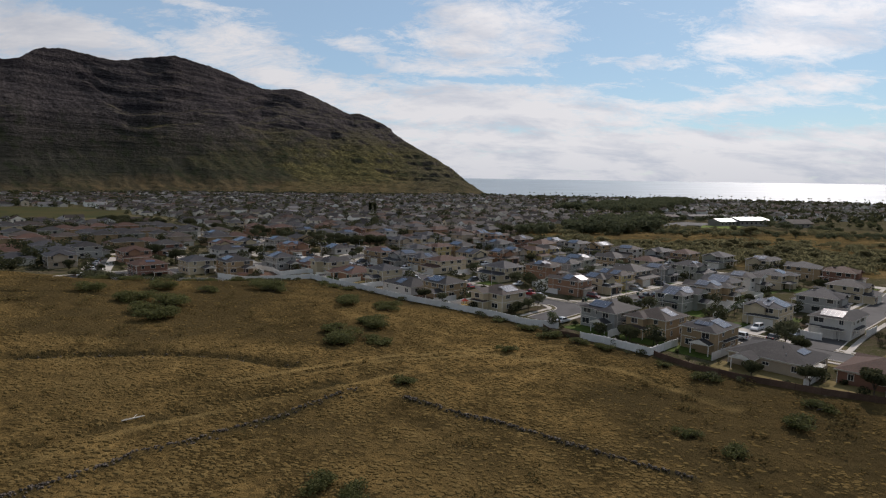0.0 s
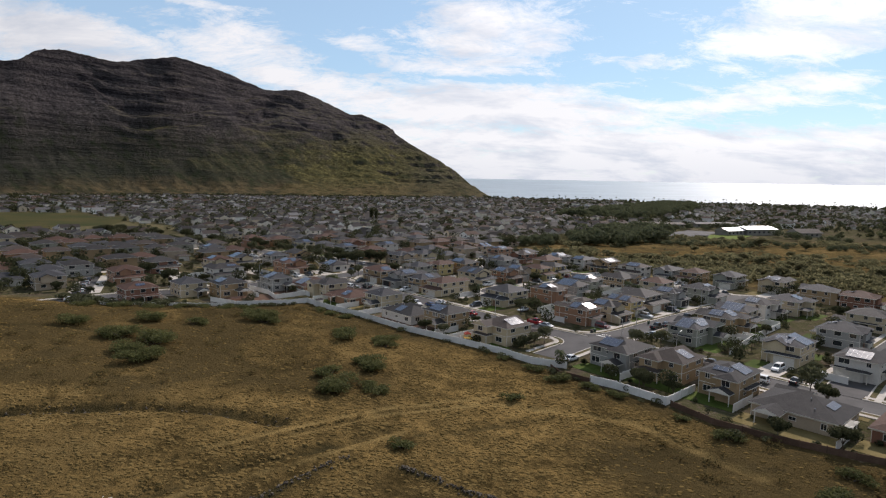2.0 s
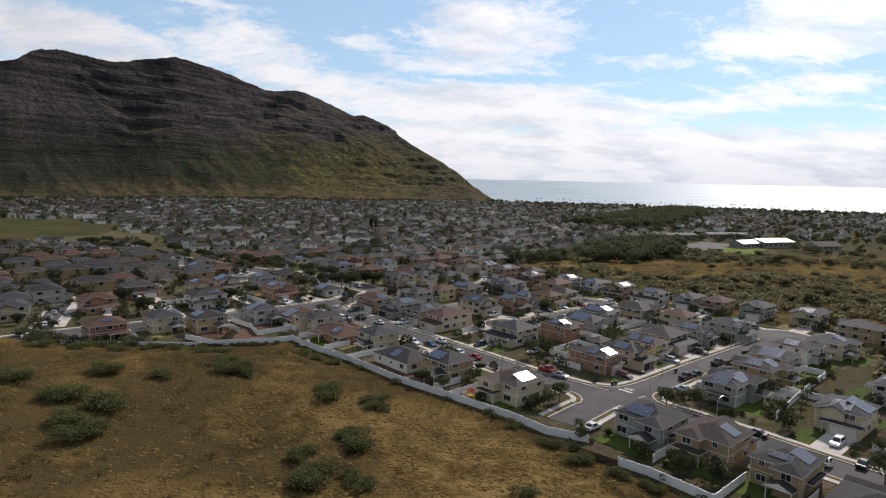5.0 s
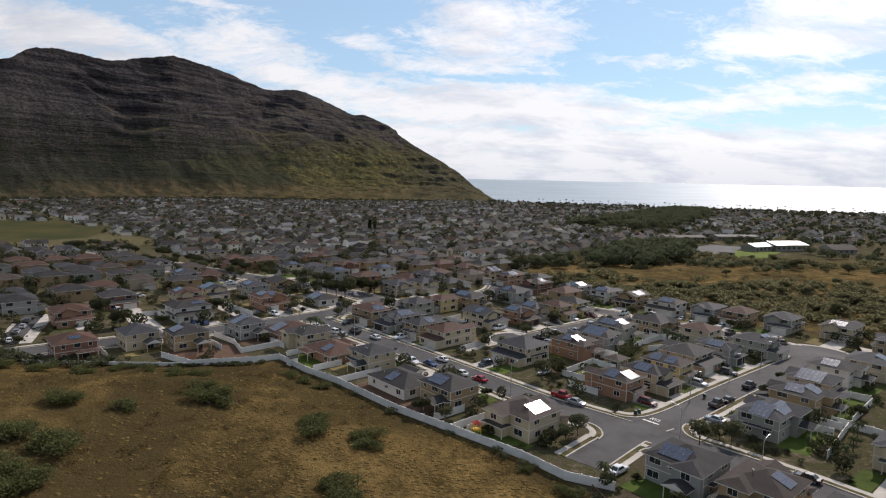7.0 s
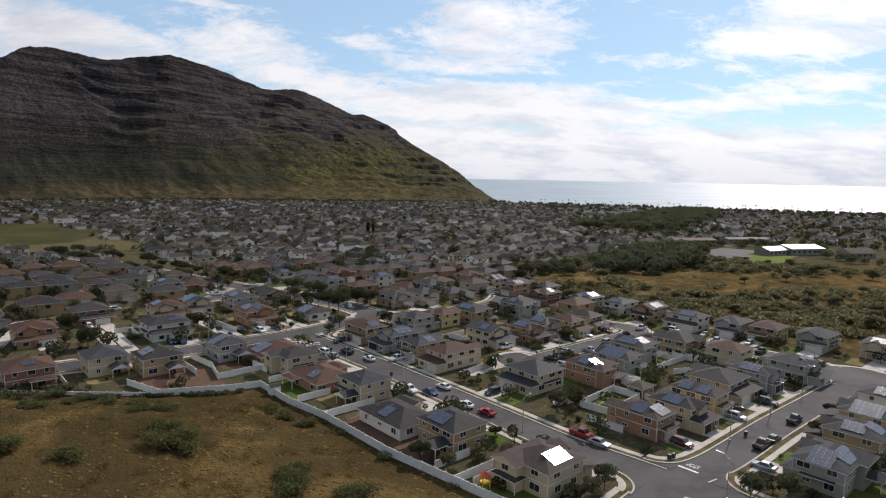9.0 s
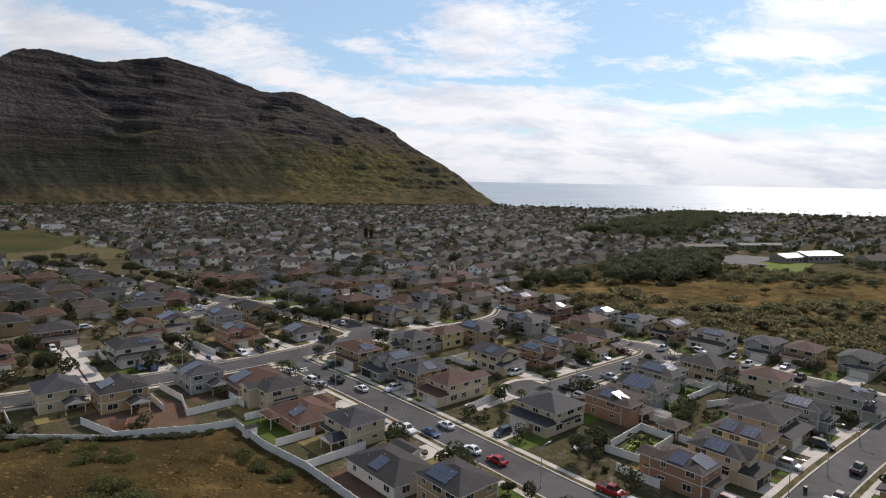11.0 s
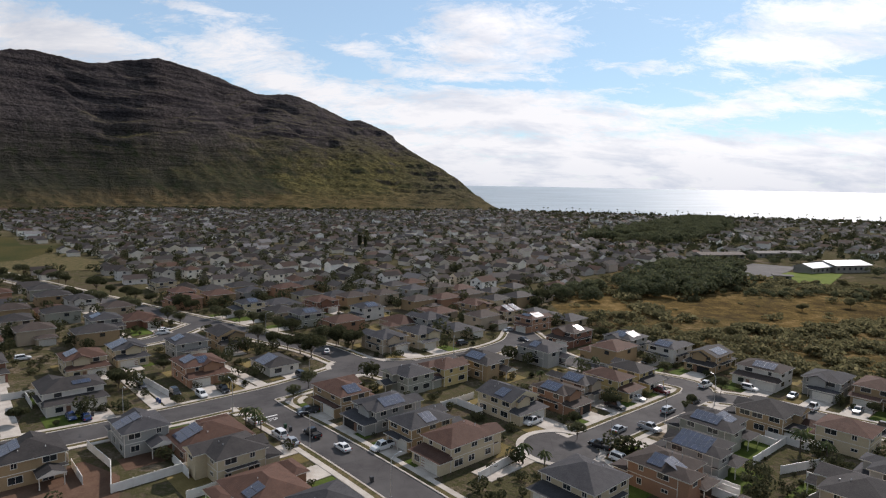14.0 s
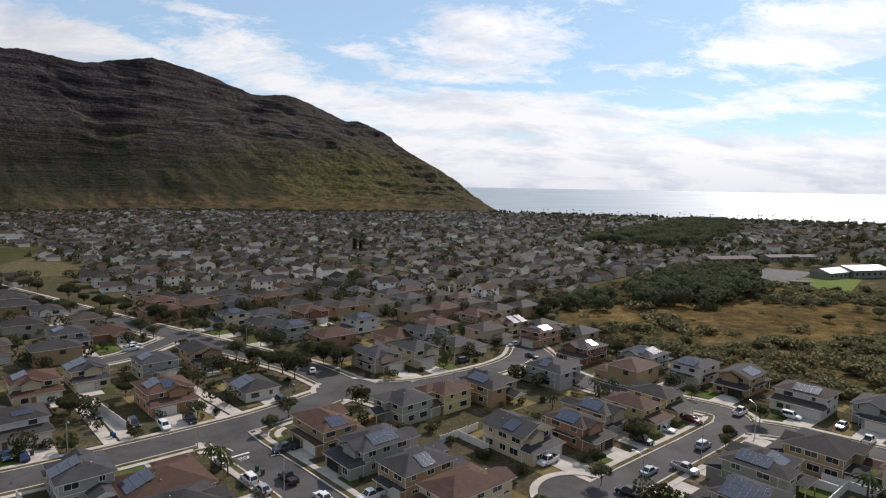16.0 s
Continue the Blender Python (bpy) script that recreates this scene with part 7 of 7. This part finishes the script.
car(39.1, 269.9, 130, "pickup", "black")
car(72.5, 335.5, 220, "sedan", "dark")
car(71.9, 298.4, 40, "sedan", "dark")
car(34.6, 213.9, 315, "pickup", "red")
car(37.2, 209.6, 315, "sedan", "silver")
car(54.7, 209.7, 310, "suv", "maroon")
car(66.6, 199.6, 130, "sedan", "silver")
car(71.6, 209.5, 40, "pickup", "black")
car(75.9, 212.5, 40, "sedan", "black")
car(86.8, 223.3, 40, "pickup", "black")
car(73.8, 224.7, 310, "suv", "silver")
car(86.7, 234.5, 310, "suv", "dark")
car(121.1, 267.6, 40, "pickup", "dark")
car(10.4, 231.1, 130, "sedan", "white")
car(15.1, 226.3, 130, "sedan", "red")
car(17.8, 239.9, 220, "suv", "dark")
car(-3.6, 241.4, 310, "pickup", "white")
car(1.9, 239.5, 310, "sedan", "blue")
car(33.7, 233.0, 220, "sedan", "white")
car(5.4, 244.0, 130, "sedan", "white")
car(41.4, 263.1, 310, "suv", "white")
car(112.0, 292.5, 220, "sedan", "silver")
car(110.2, 281.5, 40, "pickup", "black")
car(87.7, 240.9, 310, "pickup", "black")
car(75.6, 230.9, 40, "suv", "black")
car(-137.2, 276.0, 112, "sedan", "silver")
car(-140.4, 283.5, 112, "sedan", "dark")
car(-129.9, 257.8, 130, "sedan", "white")
car(-125.3, 242.7, 30, "sedan", "white")
car(-134.6, 268.8, 112, "sedan", "silver")
car(85.6, 167.4, 220, "suv", "white")
car(91.4, 160.8, 220, "suv", "silver")
car(84.3, 157.8, 40, "sedan", "black")
car(71.0, 172.1, 130, "sedan", "black")
car(36.7, 174.5, 40, "sedan", "white")
car(76.2, 159.0, 130, "suv", "white")
car(-123.5, 332.1, 40, "suv", "white")
car(-96.6, 371.2, 40, "sedan", "white")
car(-82.1, 284.5, 310, "sedan", "blue")
car(-118.2, 303.1, 310, "suv", "white")


# ---- street furniture and odd things ----
def street_lamp(x, y, turn):
    ob = thing("street_lamp", pose(x, y, 0.1, 0, 0, turn), "slim grey street lamp with a curved arm", "street lamp", "street lamps")
    part("pole", Shape().rod((0, 0, 0), (0, 0, 7.6), 0.1, 0.06, 8).rod((0, 0, 0), (0, 0, 0.5), 0.16, 0.14, 8).mesh("pole", METAL), ob)
    part("arm", Shape().rod((0, 0, 7.5), (0.8, 0, 8.1), 0.05, 0.045, 6).rod((0.8, 0, 8.1), (1.9, 0, 8.25), 0.045, 0.04, 6).mesh("arm", METAL), ob)
    part("lamp_head", Shape().box(1.8, -0.14, 8.16, 2.5, 0.14, 8.3, taper=0.8).mesh("lamp_head", METAL), ob)
    return ob


lamp = street_lamp(41.2, 269.5, 130)
for x, y, a in ((59.8, 286.5, 130), (76.5, 296.5, 100), (-23.5, 269.5, 220), (-46, 289.5, 130), (-31, 309, 310), (53.5, 187.5, 130), (66, 212, 310), (22, 216, 40), (-5, 247.5, 40),
                (84, 228.5, 310), (100, 242, 310), (62, 171.5, 40), (-70, 284.5, 310), (-58, 368, 40), (10, 337, 270)):
    copy_thing(lamp, pose(x, y, 0.1, 0, 0, a))


def wheelie_bin(x, y, turn, colour):
    ob = thing("wheelie_bin", pose(x, y, 0.12, 0, 0, turn), f"{colour} plastic wheelie bin by the kerb", "bin", "wheelie bins")
    m = surface(colour + " bin plastic", *{"grey": ((0.03, 0.03, 0.032), (0.05, 0.05, 0.052)), "green": ((0.012, 0.04, 0.02), (0.02, 0.06, 0.03)), "blue": ((0.012, 0.03, 0.1), (0.02, 0.045, 0.14))}[colour], 2, 0.5, 0.1)
    part("body", Shape().box(-0.24, -0.3, 0.06, 0.24, 0.3, 0.95, taper=1.18).mesh("body", m), ob)
    part("lid", Shape().box(-0.31, -0.38, 0.95, 0.31, 0.36, 1.05, taper=0.85).mesh("lid", m), ob)
    for s in (-1, 1):
        part("wheel", Shape().rod((s * 0.2, 0.3, 0.1), (s * 0.28, 0.3, 0.1), 0.1, 0.1, 8).mesh("wheel", RUBBER), ob)
    return ob


bins = {c: wheelie_bin(x, y, 40, c) for c, x, y in (("grey", 49.5, 203.2), ("green", -31, 279.5), ("blue", -67, 296))}
for c, x, y, a in (("grey", -29.5, 278, 220), ("blue", -66, 295, 310), ("green", 50.6, 203.8, 310), ("grey", 44, 268, 40), ("grey", -9, 254, 220), ("green", 71, 215, 310), ("grey", -78, 286, 310)):
    copy_thing(bins[c], pose(x, y, 0.12, 0, 0, a))

shed = thing("garden_shed", pose(-37.6, 238.6, 0.05, 0, 0, 40), "small white plastic garden shed on a lawn", "shed")
part("wall", Shape().box(-1.3, -1.0, 0, 1.3, 1.0, 1.9).mesh("wall", VINYL), shed)
roof_shape = Shape()
hip(roof_shape, -1.3, -1.0, 1.3, 1.0, 1.95, 0.45, 0.15, 0.08, gable=True)
part("roof", roof_shape.mesh("roof", GREY_ROOF, VINYL), shed)
part("door", Shape().box(-0.5, -1.05, 0.05, 0.5, -1.0, 1.75).mesh("door", STUCCO), shed)

shed = thing("garden_shed", pose(-67.1, 241.2, 0.05, 0, 0, 14), "brown-roofed wooden garden shelter in a bare yard", "shed")
part("wall", Shape().box(-1.5, -1.1, 0, 1.5, 1.1, 1.8).mesh("wall", DOORWOOD), shed)
roof_shape = Shape()
hip(roof_shape, -1.5, -1.1, 1.5, 1.1, 1.85, 0.4, 0.25, 0.08, gable=True)
part("roof", roof_shape.mesh("roof", BROWN_ROOF, DOORWOOD), shed)
table = thing("garden_table", pose(-40.4, 248.4, 0.06, 0, 0, 10), "white plastic garden table on a lawn", "table")
part("tabletop", Shape().box(-1.2, -0.45, 0.7, 1.2, 0.45, 0.76).mesh("tabletop", VINYL), table)
for px in (-1.0, 1.0):
    for py in (-0.35, 0.35):
        part("leg", Shape().rod((px, py, 0), (px * 0.95, py, 0.7), 0.03, 0.03, 6).mesh("leg", VINYL), table)
tagged(new("bare_yard", Shape().face([(-79, 250, 0.075), (-66, 238, 0.075), (-50, 241.2, 0.075), (-57, 256, 0.075), (-67, 262, 0.075)]).mesh("bare_yard", DIRT)), "bare red dirt yard behind a white fence", "yard", kind="structure")
tagged(new("lawn", Shape().face([(42.1, 233.0, 0.09), (45.2, 228.2, 0.09), (52.9, 235.8, 0.09), (49.6, 241.4, 0.09)]).mesh("lawn", BRIGHT_LAWN)), "bright green lawn court with white lines", "lawn", kind="structure")
for ax, ay, bx, by in ((43.4, 232.9, 49.3, 239.8), (45.9, 229.9, 51.7, 236.1), (47.4, 236.3, 49.0, 233.0)):
    line_run = math.hypot(bx - ax, by - ay)
    stripe = new("court_line", Shape().box(0, -0.06, 0, line_run, 0.06, 0.006).mesh("court_line", PAINT))
    stripe.matrix_basis = pose(ax, ay, 0.094, 0, 0, math.degrees(math.atan2(by - ay, bx - ax)))
    tagged(stripe, "white line painted on the lawn court", "court line", kind="structure")

YELLOW = surface("yellow plastic", (0.55, 0.32, 0.02), (0.62, 0.4, 0.04), 3, 0.4, 0.05)
REDP = surface("red plastic", (0.45, 0.05, 0.02), (0.5, 0.08, 0.03), 3, 0.4, 0.05)
play = thing("play_tower", pose(11.5, 191.5, 0.08, 0, 0, 15), "yellow and red plastic play tower with a slide", "playset")
for px in (-0.7, 0.7):
    for py in (-0.7, 0.7):
        part("post", Shape().box(px - 0.07, py - 0.07, 0, px + 0.07, py + 0.07, 2.3).mesh("post", YELLOW), play)
part("deck", Shape().box(-0.8, -0.8, 1.0, 0.8, 0.8, 1.12).mesh("deck", YELLOW), play)
top_shape = Shape()
hip(top_shape, -0.75, -0.75, 0.75, 0.75, 2.35, 0.8, 0.15, 0.06)
part("roof", top_shape.mesh("roof", REDP, REDP), play)
slide = Shape().solid([(0.8, -0.35, 1.1), (0.8, 0.35, 1.1), (2.9, 0.35, 0.2), (2.9, -0.35, 0.2), (0.8, -0.35, 1.02), (0.8, 0.35, 1.02), (2.9, 0.35, 0.12), (2.9, -0.35, 0.12)],
                      [(0, 3, 2, 1), (4, 5, 6, 7), (0, 1, 5, 4), (1, 2, 6, 5), (2, 3, 7, 6), (3, 0, 4, 7)])
part("slide", slide.mesh("slide", YELLOW), play)

perg = thing("pergola", pose(75.5, 129.0, 0.0, 0, 0, 40), "white slatted pergola beside a brown-roofed house", "pergola")
for px in (-2.0, 2.0):
    for py in (-1.6, 1.6):
        part("post", Shape().box(px - 0.08, py - 0.08, 0, px + 0.08, py + 0.08, 2.4).mesh("post", WHITE_TRIM), perg)
SLAT = Shape().box(-0.05, -1.9, 2.4, 0.05, 1.9, 2.55).mesh("slat", WHITE_TRIM)
for i in range(13):
    part("slat", SLAT, perg, at=pose(-2.1 + i * 0.35, 0, 0))


def painted_word(text, x, y, turn, size=1.6):
    cu = bpy.data.curves.new("road_word", "FONT")
    cu.body, cu.size, cu.align_x, cu.align_y = text, size, "CENTER", "CENTER"
    cu.materials.append(PAINT)
    ob = new("road_word", cu)
    ob.matrix_basis = pose(x, y, 0.108, 0, 0, turn) @ Matrix.Diagonal((0.62, 1.3, 1, 1))
    tagged(ob, "white STOP lettering painted on the asphalt", "road marking", kind="structure")
    bar = new("stop_line", Shape().box(-2.0, 1.9, 0.0, 2.0, 2.4, 0.006).mesh("stop_line", PAINT))
    bar.matrix_basis = pose(x, y, 0.104, 0, 0, turn)
    tagged(bar, "white stop line painted across the lane", "road marking", kind="structure")


painted_word("STOP", 53.2, 200.4, 130)
painted_word("STOP", -35.0, 285.0, 40)
painted_word("STOP", -14.0, 326.0, 40)

# ---- the school hall and low buildings by the brush land ----
WHITE_ROOF = surface("white sheet roof", (0.70, 0.70, 0.69), (0.8, 0.8, 0.79), 0.2, 0.4, 0.1, spec=0.5)
PALE = surface("pale render", (0.20, 0.18, 0.155), (0.27, 0.25, 0.215), 0.2, 0.85, 0.1)


def hall(x, y, turn, w, d, h, mat, label, rise=2.2):
    ob = thing("school_building", pose(x, y, 0.0, 0, 0, turn), label, "building")
    part("wall", Shape().box(-w / 2, -d / 2, -0.3, w / 2, d / 2, h).mesh("wall", PALE), ob)
    sh = Shape()
    hip(sh, -w / 2, -d / 2, w / 2, d / 2, h, rise / (d / 2), 1.0, 0.4, gable=True)
    part("roof", sh.mesh("roof", mat, PALE), ob)
    pane = Shape().box(-0.9, -0.06, -0.8, 0.9, 0.02, 0.8).mesh("window", GLASS)
    for k in range(int(w // 5)):
        part("window", pane, ob, at=pose(-w / 2 + 2.5 + k * 5, -d / 2, h * 0.55))
    return ob


hall(296, 572, 14, 31, 20, 5.0, WHITE_ROOF, "large school hall with a bright white roof")
hall(269, 562, 27, 22, 13, 4.0, WHITE_ROOF, "lower hall wing with a bright white roof")
hall(334, 558, 8, 22, 14, 3.4, TAUPE_ROOF, "grey-roofed school building beside the hall", 3)
hall(227.5, 526.5, -22, 10, 3.5, 2.4, SLATE_ROOF, "low shelter with a grey roof beside the lawn", 0.4)
hall(240, 640, 12, 40, 12, 3.4, TAUPE_ROOF, "low brown-roofed building behind the hall", 1.5)
hall(300, 660, 10, 46, 12, 3.4, SLATE_ROOF, "long grey-roofed building by the trees", 1.2)
tagged(new("car_park", Shape().face([(207, 543, 0.3), (221, 533, 0.3), (250, 559, 0.3), (275, 588, 0.3), (250, 606, 0.3), (225, 580, 0.3)]).mesh("car_park", ASPHALT)), "grey asphalt car park beside the school", "car park", kind="structure")
tagged(new("lawn", Shape().face([(222, 532, 0.45), (227, 511, 0.45), (242, 502, 0.45), (271, 536, 0.45), (285, 553, 0.45), (249, 557, 0.45)]).mesh("lawn", BRIGHT_LAWN)), "bright green lawn before the school", "lawn", kind="structure")
